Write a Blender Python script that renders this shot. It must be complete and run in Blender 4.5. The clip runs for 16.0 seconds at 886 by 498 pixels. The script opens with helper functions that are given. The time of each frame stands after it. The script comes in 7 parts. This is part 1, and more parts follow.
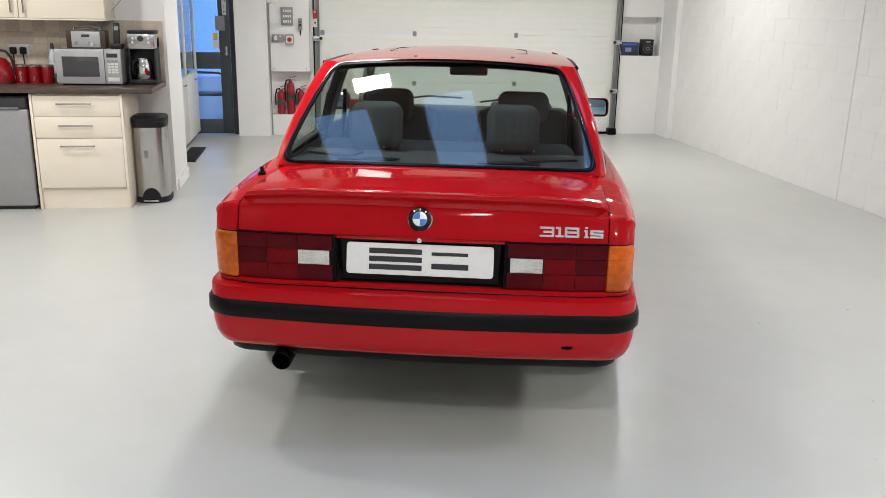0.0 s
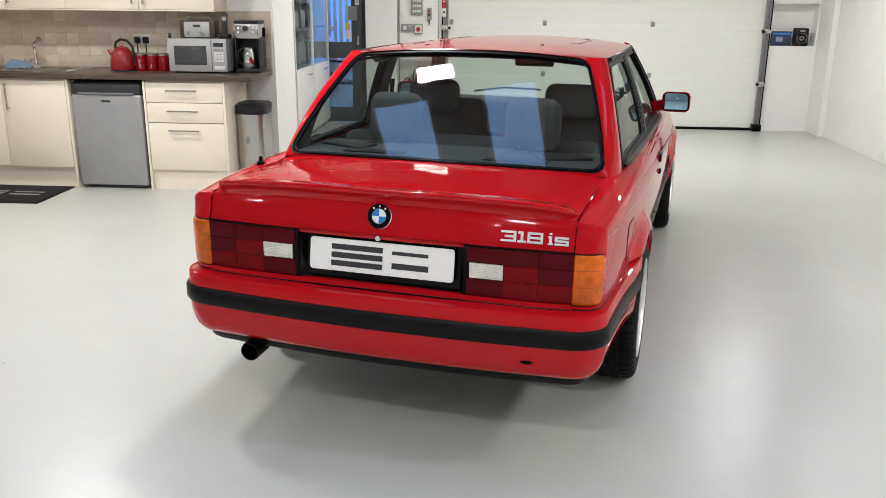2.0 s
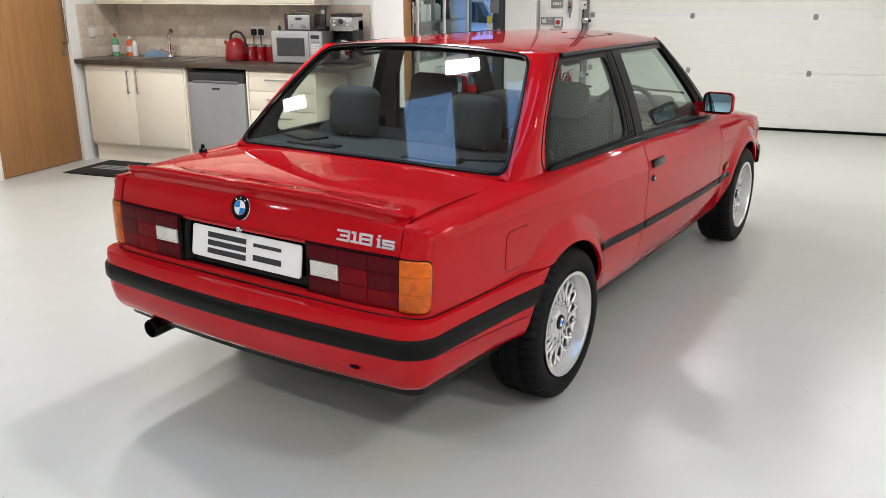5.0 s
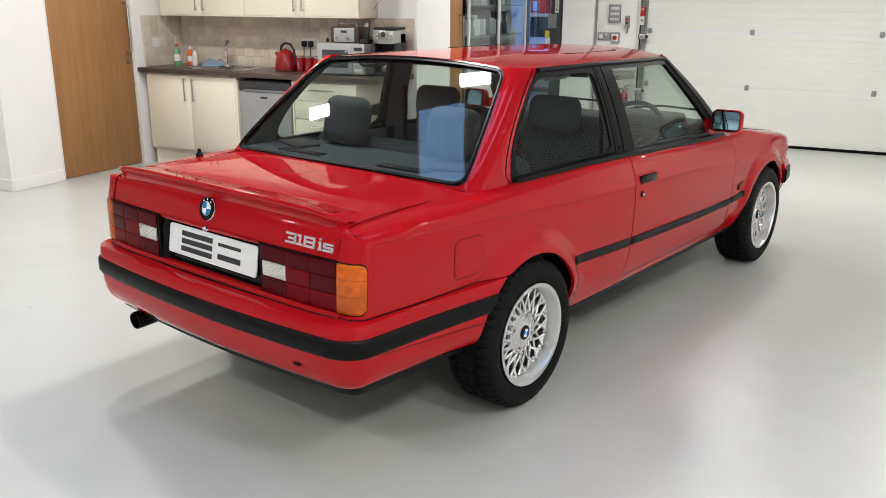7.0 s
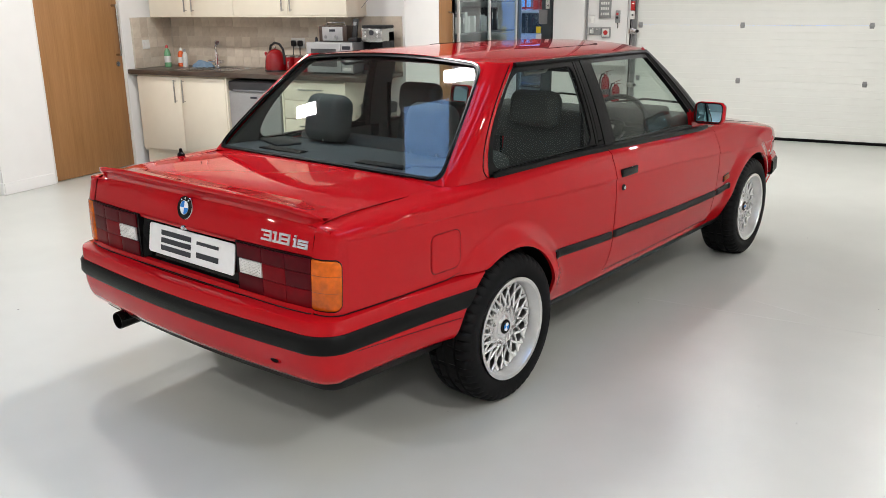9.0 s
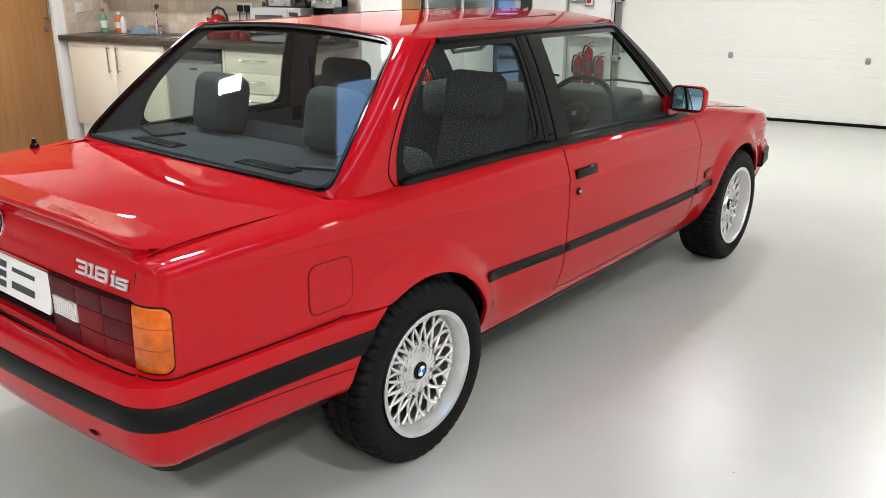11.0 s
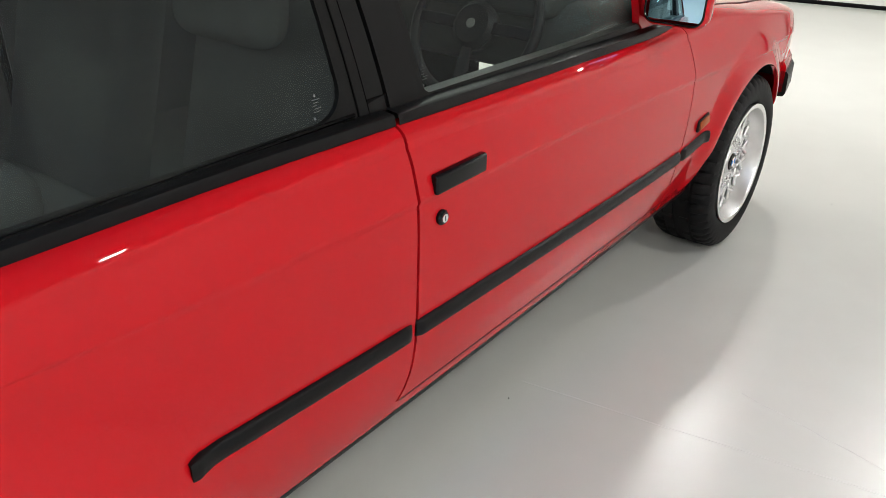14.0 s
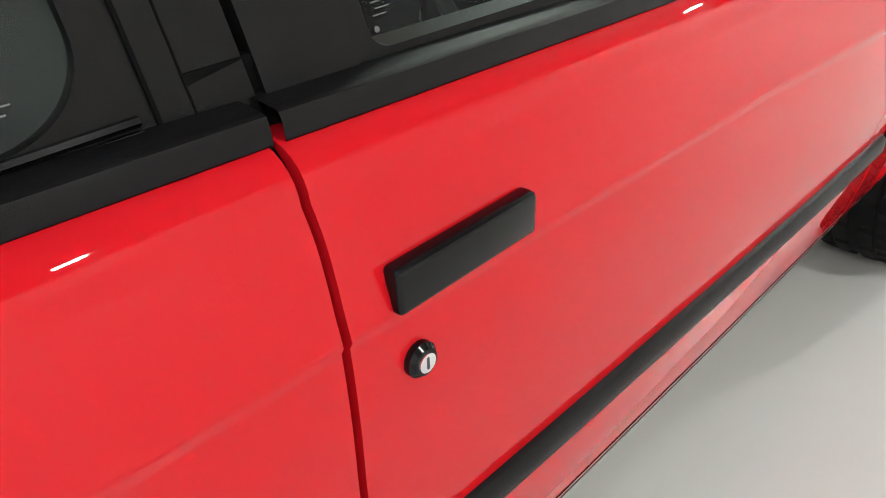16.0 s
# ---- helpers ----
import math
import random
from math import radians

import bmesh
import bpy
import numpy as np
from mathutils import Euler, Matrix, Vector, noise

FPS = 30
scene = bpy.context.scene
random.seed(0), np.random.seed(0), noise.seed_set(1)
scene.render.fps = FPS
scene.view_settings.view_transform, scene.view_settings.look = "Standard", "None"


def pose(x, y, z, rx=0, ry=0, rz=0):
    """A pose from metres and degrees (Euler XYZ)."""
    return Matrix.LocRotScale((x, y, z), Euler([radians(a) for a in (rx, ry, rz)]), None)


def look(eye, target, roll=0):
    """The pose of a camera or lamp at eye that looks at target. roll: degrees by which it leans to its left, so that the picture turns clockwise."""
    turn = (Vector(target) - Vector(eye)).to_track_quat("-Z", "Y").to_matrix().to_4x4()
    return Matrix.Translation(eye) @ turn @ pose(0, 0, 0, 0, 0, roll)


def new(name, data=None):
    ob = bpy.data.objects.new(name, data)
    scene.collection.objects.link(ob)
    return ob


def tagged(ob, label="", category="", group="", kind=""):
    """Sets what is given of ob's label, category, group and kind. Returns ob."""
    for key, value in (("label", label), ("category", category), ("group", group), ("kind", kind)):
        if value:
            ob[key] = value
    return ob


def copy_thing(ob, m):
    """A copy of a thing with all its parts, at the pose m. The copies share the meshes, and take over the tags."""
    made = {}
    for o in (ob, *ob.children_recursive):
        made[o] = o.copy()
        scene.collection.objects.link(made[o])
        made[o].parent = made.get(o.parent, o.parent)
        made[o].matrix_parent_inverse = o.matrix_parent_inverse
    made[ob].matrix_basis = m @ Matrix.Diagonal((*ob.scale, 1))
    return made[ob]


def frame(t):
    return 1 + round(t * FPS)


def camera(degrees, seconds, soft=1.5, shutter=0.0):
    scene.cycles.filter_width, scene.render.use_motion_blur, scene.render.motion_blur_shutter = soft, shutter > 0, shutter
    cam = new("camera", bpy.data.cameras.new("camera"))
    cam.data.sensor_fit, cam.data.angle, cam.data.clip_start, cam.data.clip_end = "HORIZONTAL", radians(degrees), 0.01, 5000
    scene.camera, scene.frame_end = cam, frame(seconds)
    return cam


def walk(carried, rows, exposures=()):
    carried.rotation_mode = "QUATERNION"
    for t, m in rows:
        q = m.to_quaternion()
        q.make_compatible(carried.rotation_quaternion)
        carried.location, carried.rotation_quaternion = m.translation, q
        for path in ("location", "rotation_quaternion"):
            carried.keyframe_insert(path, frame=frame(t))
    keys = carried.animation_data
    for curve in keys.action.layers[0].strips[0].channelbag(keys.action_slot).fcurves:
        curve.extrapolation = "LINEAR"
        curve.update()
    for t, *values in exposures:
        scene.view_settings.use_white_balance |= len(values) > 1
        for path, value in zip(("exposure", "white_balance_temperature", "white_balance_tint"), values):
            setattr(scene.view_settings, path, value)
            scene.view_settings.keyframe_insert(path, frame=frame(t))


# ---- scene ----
EXPOSURES = [(0.0, -0.06), (1.6, 0.04), (9.2, 0.05), (11.5, 0.36), (13.0, 0.4), (14.0, 0.43), (14.5, 0.62), (15.0, 0.76), (15.5, 0.76), (16.0, 0.98)]
cam = camera(55.5, 16.0, soft=0.85)
PATH = [
    (0, (-0.536, -3.666, 1.546), (-0.251, -1.764, 0.996), 1.1),
    (0.5, (-0.389, -3.596, 1.555), (-0.227, -1.682, 0.999), 0.7),
    (1, (-0.166, -3.587, 1.557), (-0.116, -1.668, 0.993), 0.6),
    (1.5, (0.044, -3.618, 1.555), (-0.007, -1.702, 0.985), 0.7),
    (2, (0.21, -3.543, 1.549), (0.072, -1.633, 0.971), 0.5),
    (2.5, (0.377, -3.468, 1.555), (0.138, -1.573, 0.962), 0.2),
    (3, (0.633, -3.475, 1.563), (0.299, -1.593, 0.973), 0.2),
    (3.5, (0.834, -3.446, 1.554), (0.417, -1.581, 0.964), -0.0),
    (4, (0.994, -3.323, 1.543), (0.502, -1.479, 0.944), -0.1),
    (4.5, (1.174, -3.269, 1.555), (0.595, -1.45, 0.957), -0.2),
    (4.7, (1.261, -3.239, 1.551), (0.65, -1.431, 0.954), -0.2),
    (6.8, (1.84, -3.104, 1.569), (0.995, -1.385, 0.996), 0.6),
    (7, (1.849, -3.094, 1.557), (0.998, -1.375, 0.991), 0.3),
    (7.5, (1.889, -3.109, 1.563), (1.023, -1.397, 0.998), 0.1),
    (8, (1.901, -3.112, 1.56), (1.033, -1.4, 0.997), -0.0),
    (8.5, (1.911, -3.112, 1.555), (1.047, -1.398, 0.992), -0.3),
    (9, (1.933, -3.069, 1.549), (1.079, -1.352, 0.979), -0.6),
    (9.2, (1.926, -3.027, 1.545), (1.084, -1.308, 0.967), -0.4),
    (11.5, (1.859, -2.044, 1.507), (1.035, -0.352, 0.831), 0.2),
    (12, (1.769, -1.76, 1.481), (0.985, -0.068, 0.758), -0.2),
    (12.5, (1.71, -1.436, 1.456), (0.941, 0.235, 0.672), 0.6),
    (13, (1.674, -1.164, 1.429), (0.908, 0.489, 0.604), 0.9),
    (13.5, (1.598, -0.838, 1.395), (0.862, 0.801, 0.517), 0.4),
    (14, (1.546, -0.543, 1.359), (0.826, 1.073, 0.427), 1.0),
    (14.5, (1.492, -0.288, 1.307), (0.732, 1.289, 0.34), 0.8),
    (15, (1.39, -0.051, 1.24), (0.606, 1.49, 0.234), -0.5),
    (15.5, (1.323, 0.147, 1.186), (0.505, 1.645, 0.143), -1.8),
    (16, (1.252, 0.291, 1.093), (0.384, 1.762, 0.052), -2.2),
]
walk(cam, [(t, look(eye, target, roll)) for t, eye, target, roll in PATH], EXPOSURES)
# ---------------------------------------------------------------- world
world = bpy.data.worlds.new("sky")
scene.world = world
world.use_nodes = True
_wn = world.node_tree
_sky = _wn.nodes.new("ShaderNodeTexSky")
_sky.sky_type, _sky.sun_disc, _sky.sun_elevation, _sky.sun_rotation = "NISHITA", False, radians(28), radians(200)
_wn.links.new(_sky.outputs[0], _wn.nodes["Background"].inputs[0])
_wn.nodes["Background"].inputs[1].default_value = 0.2
PANEL_WATTS = 36.0


# ---------------------------------------------------------------- materials
def mat(name, color, rough=0.5, metal=0.0, vary=0.08, scale=12.0, bump=0.0, bump_scale=None, coat=0.0, spec=0.5, rand=0.0,
        color2=None, rough_vary=0.0, stretch=None, coat_rough=0.03):
    """A procedural surface: base colour broken at two scales, gloss that varies, and fine relief."""
    m = bpy.data.materials.new(name)
    m.use_nodes = True
    nt = m.node_tree
    n, link = nt.nodes, nt.links
    b = n["Principled BSDF"]
    b.inputs["Roughness"].default_value, b.inputs["Metallic"].default_value = rough, metal
    b.inputs["Coat Weight"].default_value, b.inputs["Coat Roughness"].default_value = coat, coat_rough
    b.inputs["Specular IOR Level"].default_value = spec
    co = n.new("ShaderNodeTexCoord")
    mp = n.new("ShaderNodeMapping")
    link.new(co.outputs["Object"], mp.inputs[0])
    if stretch:
        mp.inputs["Scale"].default_value = stretch
    big, fine = n.new("ShaderNodeTexNoise"), n.new("ShaderNodeTexNoise")
    big.inputs["Scale"].default_value, fine.inputs["Scale"].default_value = scale * 0.18, scale
    fine.inputs["Detail"].default_value = 6.0
    link.new(mp.outputs[0], big.inputs[0]), link.new(mp.outputs[0], fine.inputs[0])
    add = n.new("ShaderNodeMath")
    add.operation = "ADD"
    link.new(big.outputs[0], add.inputs[0]), link.new(fine.outputs[0], add.inputs[1])
    last = add
    if rand:
        info, mul, add2 = n.new("ShaderNodeObjectInfo"), n.new("ShaderNodeMath"), n.new("ShaderNodeMath")
        mul.operation, add2.operation = "MULTIPLY_ADD", "ADD"
        mul.inputs[1].default_value, mul.inputs[2].default_value = rand, -rand / 2
        link.new(info.outputs["Random"], mul.inputs[0])
        link.new(add.outputs[0], add2.inputs[0]), link.new(mul.outputs[0], add2.inputs[1])
        last = add2
    ramp = n.new("ShaderNodeMapRange")
    ramp.inputs["From Min"].default_value, ramp.inputs["From Max"].default_value = 0.55, 1.45
    link.new(last.outputs[0], ramp.inputs[0])
    mix = n.new("ShaderNodeMix")
    mix.data_type = "RGBA"
    c2 = color2 or tuple(max(0.0, c * (1 - 2 * vary)) for c in color)
    c1 = color if color2 else tuple(min(1.0, c * (1 + vary)) for c in color)
    mix.inputs["A"].default_value, mix.inputs["B"].default_value = (*c1, 1), (*c2, 1)
    link.new(ramp.outputs[0], mix.inputs["Factor"])
    link.new(mix.outputs["Result"], b.inputs["Base Color"])
    if rough_vary:
        rr = n.new("ShaderNodeMapRange")
        rr.inputs["To Min"].default_value, rr.inputs["To Max"].default_value = max(0.0, rough - rough_vary), rough + rough_vary
        rr.inputs["From Min"].default_value, rr.inputs["From Max"].default_value = 0.3, 0.7
        link.new(big.outputs[0], rr.inputs[0]), link.new(rr.outputs[0], b.inputs["Roughness"])
    if bump:
        bn = n.new("ShaderNodeBump")
        bn.inputs["Strength"].default_value, bn.inputs["Distance"].default_value = min(1.0, bump), 0.002
        tex = fine
        if bump_scale:
            tex = n.new("ShaderNodeTexNoise")
            tex.inputs["Scale"].default_value, tex.inputs["Detail"].default_value = bump_scale, 5.0
            link.new(mp.outputs[0], tex.inputs[0])
        link.new(tex.outputs[0], bn.inputs["Height"]), link.new(bn.outputs[0], b.inputs["Normal"])
    return m


def glow(name, color, strength):
    m = bpy.data.materials.new(name)
    m.use_nodes = True
    b = m.node_tree.nodes["Principled BSDF"]
    b.inputs["Base Color"].default_value = (*color, 1)
    b.inputs["Emission Color"].default_value, b.inputs["Emission Strength"].default_value = (*color, 1), strength
    return m


def pane_glass(name, tint, face_on=0.08, sheen=(1.0, 1.0, 1.0), grazing=0.45, start=0.0, power=5.0, veil=0.0):
    """Thin sheet glass: what is behind shows through its tint, and it mirrors more the flatter it is seen."""
    m = bpy.data.materials.new(name)
    m.use_nodes = True
    n, link = m.node_tree.nodes, m.node_tree.links
    n.remove(n["Principled BSDF"])
    clear, shine, mix, lw = n.new("ShaderNodeBsdfTransparent"), n.new("ShaderNodeBsdfGlossy"), n.new("ShaderNodeMixShader"), n.new("ShaderNodeLayerWeight")
    clear.inputs[0].default_value, shine.inputs["Roughness"].default_value, lw.inputs[0].default_value = (*tint, 1), 0.0, 0.5
    shine.inputs[0].default_value = (*sheen, 1)
    flat, rise, mul = n.new("ShaderNodeMapRange"), n.new("ShaderNodeMath"), n.new("ShaderNodeMath")
    flat.inputs["From Min"].default_value = start
    rise.operation, rise.inputs[1].default_value = "POWER", power
    mul.operation, mul.inputs[1].default_value, mul.inputs[2].default_value = "MULTIPLY_ADD", grazing, face_on
    link.new(lw.outputs["Facing"], flat.inputs[0]), link.new(flat.outputs[0], rise.inputs[0]), link.new(rise.outputs[0], mul.inputs[0])
    link.new(mul.outputs[0], mix.inputs[0])
    body = clear
    if veil:  # pale diffuse veil, painted in for the bright walls mirrored in the glass
        veil_diffuse, body = n.new("ShaderNodeBsdfDiffuse"), n.new("ShaderNodeMixShader")
        veil_diffuse.inputs[0].default_value, body.inputs[0].default_value = (0.8, 0.83, 0.8, 1), veil
        link.new(clear.outputs[0], body.inputs[1]), link.new(veil_diffuse.outputs[0], body.inputs[2])
    link.new(body.outputs[0], mix.inputs[1]), link.new(shine.outputs[0], mix.inputs[2])
    link.new(mix.outputs[0], n["Material Output"].inputs[0])
    return m


PAINT = mat("red_paint", (0.455, 0.005, 0.0095), 0.5, vary=0.01, scale=40, coat=1.0, coat_rough=0.012, spec=0.0)
PAINT.node_tree.nodes["Principled BSDF"].inputs["Coat IOR"].default_value = 1.34
TRIM = mat("black_trim", (0.0052, 0.0051, 0.005), 0.38, spec=0.13, vary=0.15, scale=60, bump=0.15, bump_scale=900)
GLASS_INK = mat("glass_print", (0.09, 0.095, 0.09), 0.6, vary=0.1)
GLOSS_BLACK = mat("gloss_black", (0.003, 0.003, 0.0033), 0.12, spec=0.2, vary=0.1, scale=30)
SEAL = mat("rubber_seal", (0.003, 0.003, 0.0035), 0.35, spec=0.1, vary=0.15, scale=70)
BLACK_PLASTIC = mat("black_plastic", (0.014, 0.014, 0.0155), 0.5, spec=0.3, vary=0.15, scale=80, bump=0.2, bump_scale=700)
UNDER = mat("underbody", (0.004, 0.004, 0.004), 0.9, spec=0.05, vary=0.3, scale=15)
TYRE = mat("tyre_rubber", (0.0062, 0.0062, 0.0066), 0.6, spec=0.12, vary=0.2, scale=50, bump=0.2, bump_scale=300)
ALLOY = mat("alloy", (0.76, 0.76, 0.76), 0.36, metal=0.8, vary=0.05, scale=60)
RIM_LIP = mat("polished_rim", (0.83, 0.83, 0.82), 0.3, metal=0.95, vary=0.06, scale=25)
BADGE = mat("badge_silver", (0.78, 0.78, 0.79), 0.3, metal=0.55, vary=0.03, scale=30)
CHROME = mat("chrome", (0.8, 0.8, 0.82), 0.08, metal=1.0, vary=0.03, scale=30)
STEEL = mat("brushed_steel", (0.52, 0.51, 0.5), 0.26, metal=1.0, vary=0.08, scale=40, stretch=(60, 60, 1), bump=0.08)
GLASS = pane_glass("car_glass", (0.74, 0.81, 0.78), 0.022, (0.86, 0.93, 0.84))
# the last value is the share of painted reflection haze
SIDE_GLASS = pane_glass("tinted_side_glass", (0.76, 0.82, 0.78), 0.0, (0.9, 0.97, 0.9), 0.55, 0.48, 1.1, 0.022)
REAR_GLASS = pane_glass("heated_rear_glass", (0.76, 0.82, 0.8), 0.065)
CLEAR = pane_glass("clear_glass", (0.9, 0.95, 0.95), 0.08)
LENS_RED = mat("red_lens", (0.17, 0.002, 0.006), 0.3, vary=0.2, scale=40, coat=0.1, coat_rough=0.15, spec=0.06)
LENS_DARK = mat("dark_red_lens", (0.085, 0.002, 0.006), 0.3, vary=0.15, scale=40, coat=0.1, coat_rough=0.15, spec=0.06)
LENS_AMBER = mat("amber_lens", (0.7, 0.13, 0.003), 0.22, vary=0.3, scale=40, coat=0.5, spec=0.2)
LENS_SIDE = mat("dark_amber_lens", (0.3, 0.065, 0.012), 0.35, vary=0.15, scale=90, spec=0.15)
LENS_WHITE = mat("clear_lens", (0.78, 0.76, 0.73), 0.2, vary=0.12, scale=120, coat=0.8)
FABRIC = mat("grey_seat_cloth", (0.055, 0.06, 0.058), 0.9, spec=0.05, vary=0.04, scale=20)
CARPET = mat("charcoal_carpet", (0.06, 0.063, 0.062), 0.95, vary=0.06, scale=30)
SHELF = mat("grey_shelf_felt", (0.058, 0.063, 0.065), 0.9, spec=0.1, vary=0.06, scale=40)
DASH = mat("dashboard_vinyl", (0.06, 0.063, 0.061), 0.65, spec=0.2, vary=0.05, scale=20)
LINING = mat("headlining", (0.2, 0.2, 0.195), 0.9, vary=0.05, scale=100)
MIRROR = mat("mirror_glass", (0.5, 0.8, 1.0), 0.005, metal=1.0, vary=0.0)
PLATE = mat("white_plate", (0.93, 0.93, 0.92), 0.25, vary=0.03, scale=30)
INK = mat("dark_print", (0.03, 0.032, 0.04), 0.35, vary=0.1)
BLUE = mat("blue_enamel", (0.02, 0.2, 0.6), 0.15, vary=0.05)
WHITE_ENAMEL = mat("white_enamel", (0.82, 0.82, 0.82), 0.15, vary=0.03)
FLOOR = mat("grey_floor_resin", (0.515, 0.52, 0.485), 0.315, vary=0.03, scale=5.0, bump=0.04, bump_scale=9.0, rough_vary=0.03, spec=0.55)
WALL = mat("white_wall_paint", (0.82, 0.81, 0.79), 0.6, vary=0.02, scale=6, bump=0.03, bump_scale=60)
BLOCK = mat("painted_block", (0.82, 0.81, 0.79), 0.55, vary=0.02, scale=8, bump=0.07, bump_scale=60, rand=0.05)
CEIL = mat("ceiling_grey", (0.34, 0.345, 0.35), 0.85, vary=0.03, scale=5)
DOOR_WHITE = mat("garage_door_white", (0.74, 0.745, 0.7), 0.42, vary=0.02, scale=9, bump=0.05, bump_scale=90)
CREAM = mat("cream_cabinet", (0.83, 0.755, 0.62), 0.38, vary=0.02, scale=12, bump=0.05)
WORKTOP = mat("brown_worktop", (0.1, 0.072, 0.055), 0.3, vary=0.5, scale=60, color2=(0.035, 0.026, 0.022), stretch=(1, 3, 3))
TILE = mat("stone_tile", (0.66, 0.58, 0.475), 0.4, vary=0.1, scale=26, color2=(0.5, 0.42, 0.335), rand=0.7, bump=0.3)
GROUT = mat("tile_grout", (0.6, 0.54, 0.45), 0.8, vary=0.1, scale=60)
OAK = mat("oak_veneer", (0.4, 0.2, 0.075), 0.45, scale=7, color2=(0.27, 0.125, 0.04), stretch=(14, 14, 0.7), bump=0.15)
APPLIANCE = mat("silver_appliance", (0.36, 0.36, 0.36), 0.35, metal=0.35, vary=0.05, scale=60)
APPL_LIGHT = mat("pale_appliance", (0.42, 0.42, 0.42), 0.35, metal=0.3, vary=0.04, scale=60)
KETTLE_RED = mat("red_enamel", (0.24, 0.003, 0.006), 0.14, vary=0.05, scale=20, coat=0.6)
EXT_RED = mat("extinguisher_red", (0.28, 0.006, 0.014), 0.22, vary=0.06, scale=20, coat=0.5)
SLATE = mat("slate_grey_paint", (0.055, 0.068, 0.075), 0.4, vary=0.08, scale=20)
GREY_PLASTIC = mat("grey_plastic", (0.26, 0.26, 0.26), 0.5, vary=0.08, scale=40)
PALE_PLASTIC = mat("pale_plastic", (0.72, 0.71, 0.68), 0.45, vary=0.04, scale=40)
RED_PLASTIC = mat("red_plastic", (0.42, 0.015, 0.015), 0.35, vary=0.05)
YELLOW = mat("yellow_sticker", (0.8, 0.6, 0.03), 0.5, vary=0.05)
MAT_PILE = mat("black_mat_pile", (0.007, 0.007, 0.0075), 0.95, vary=0.4, scale=200, bump=0.8)
MAT_GREY = mat("grey_mat_print", (0.3, 0.3, 0.3), 0.95, vary=0.3, scale=200, bump=0.8)


# ---------------------------------------------------------------- mesh helpers
def part(name, shape, material, parent=None, label="", smooth=38, m=None):
    """Links a bmesh, or a pair of vertices and faces, as one mesh object under its parent."""
    me = bpy.data.meshes.new(name)
    if isinstance(shape, tuple):
        me.from_pydata([tuple(v) for v in shape[0]], [], [tuple(f) for f in shape[1]])
    else:
        shape.to_mesh(me)
        shape.free()
    me.materials.append(material)
    for p in me.polygons:
        p.use_smooth = smooth > 0
    if smooth:
        me.set_sharp_from_angle(angle=radians(smooth))
    ob = new(name, me)
    if parent is not None:
        ob.parent = parent
    if m is not None:
        ob.matrix_basis = m
    if label:
        tagged(ob, label)
    return ob


def group_of(name, label, category, m=None, group="", kind=""):
    ob = new(name)
    ob.empty_display_size = 0.1
    if m is not None:
        ob.matrix_basis = m
    return tagged(ob, label, category, group, kind)


def box(x0, x1, y0, y1, z0, z1, r=0.0, seg=2):
    bm = bmesh.new()
    bmesh.ops.create_cube(bm, size=1.0, matrix=Matrix.LocRotScale(((x0 + x1) / 2, (y0 + y1) / 2, (z0 + z1) / 2), None, (x1 - x0, y1 - y0, z1 - z0)))
    if r:
        bmesh.ops.bevel(bm, geom=bm.edges[:], offset=r, segments=seg, profile=0.5, affect="EDGES", clamp_overlap=True)
    return bm


def joined(*bms):
    out = bmesh.new()
    for b in bms:
        me = bpy.data.meshes.new("t")
        b.to_mesh(me)
        b.free()
        out.from_mesh(me)
        bpy.data.meshes.remove(me)
    return out


def moved(bm, m):
    bmesh.ops.transform(bm, matrix=m, verts=bm.verts)
    return bm


def tube(points, r, seg=10, closed=False, cap=True):
    """A round bar along a line of points."""
    pts = [Vector(p) for p in points]
    n = len(pts)
    verts, faces = [], []
    up = Vector((0, 0, 1))
    prev = None
    for i, p in enumerate(pts):
        a, b = pts[(i - 1) % n if closed else max(i - 1, 0)], pts[(i + 1) % n if closed else min(i + 1, n - 1)]
        d = (b - a).normalized()
        s = d.cross(up if abs(d.z) < 0.9 else Vector((1, 0, 0))) if prev is None else d.cross(prev.cross(d))
        s = s.normalized() if prev is None else (prev - d * prev.dot(d)).normalized()
        prev = s
        t = d.cross(s)
        rr = r[i] if isinstance(r, (list, tuple)) else r
        verts += [p + (s * math.cos(2 * math.pi * k / seg) + t * math.sin(2 * math.pi * k / seg)) * rr for k in range(seg)]
    for i in range(n if closed else n - 1):
        j = (i + 1) % n
        faces += [(i * seg + k, i * seg + (k + 1) % seg, j * seg + (k + 1) % seg, j * seg + k) for k in range(seg)]
    if cap and not closed:
        faces += [tuple(range(seg))[::-1], tuple(range((n - 1) * seg, n * seg))]
    bm = bmesh.new()
    vs = [bm.verts.new(v) for v in verts]
    for f in faces:
        bm.faces.new([vs[k] for k in f])
    bmesh.ops.recalc_face_normals(bm, faces=bm.faces)
    return bm


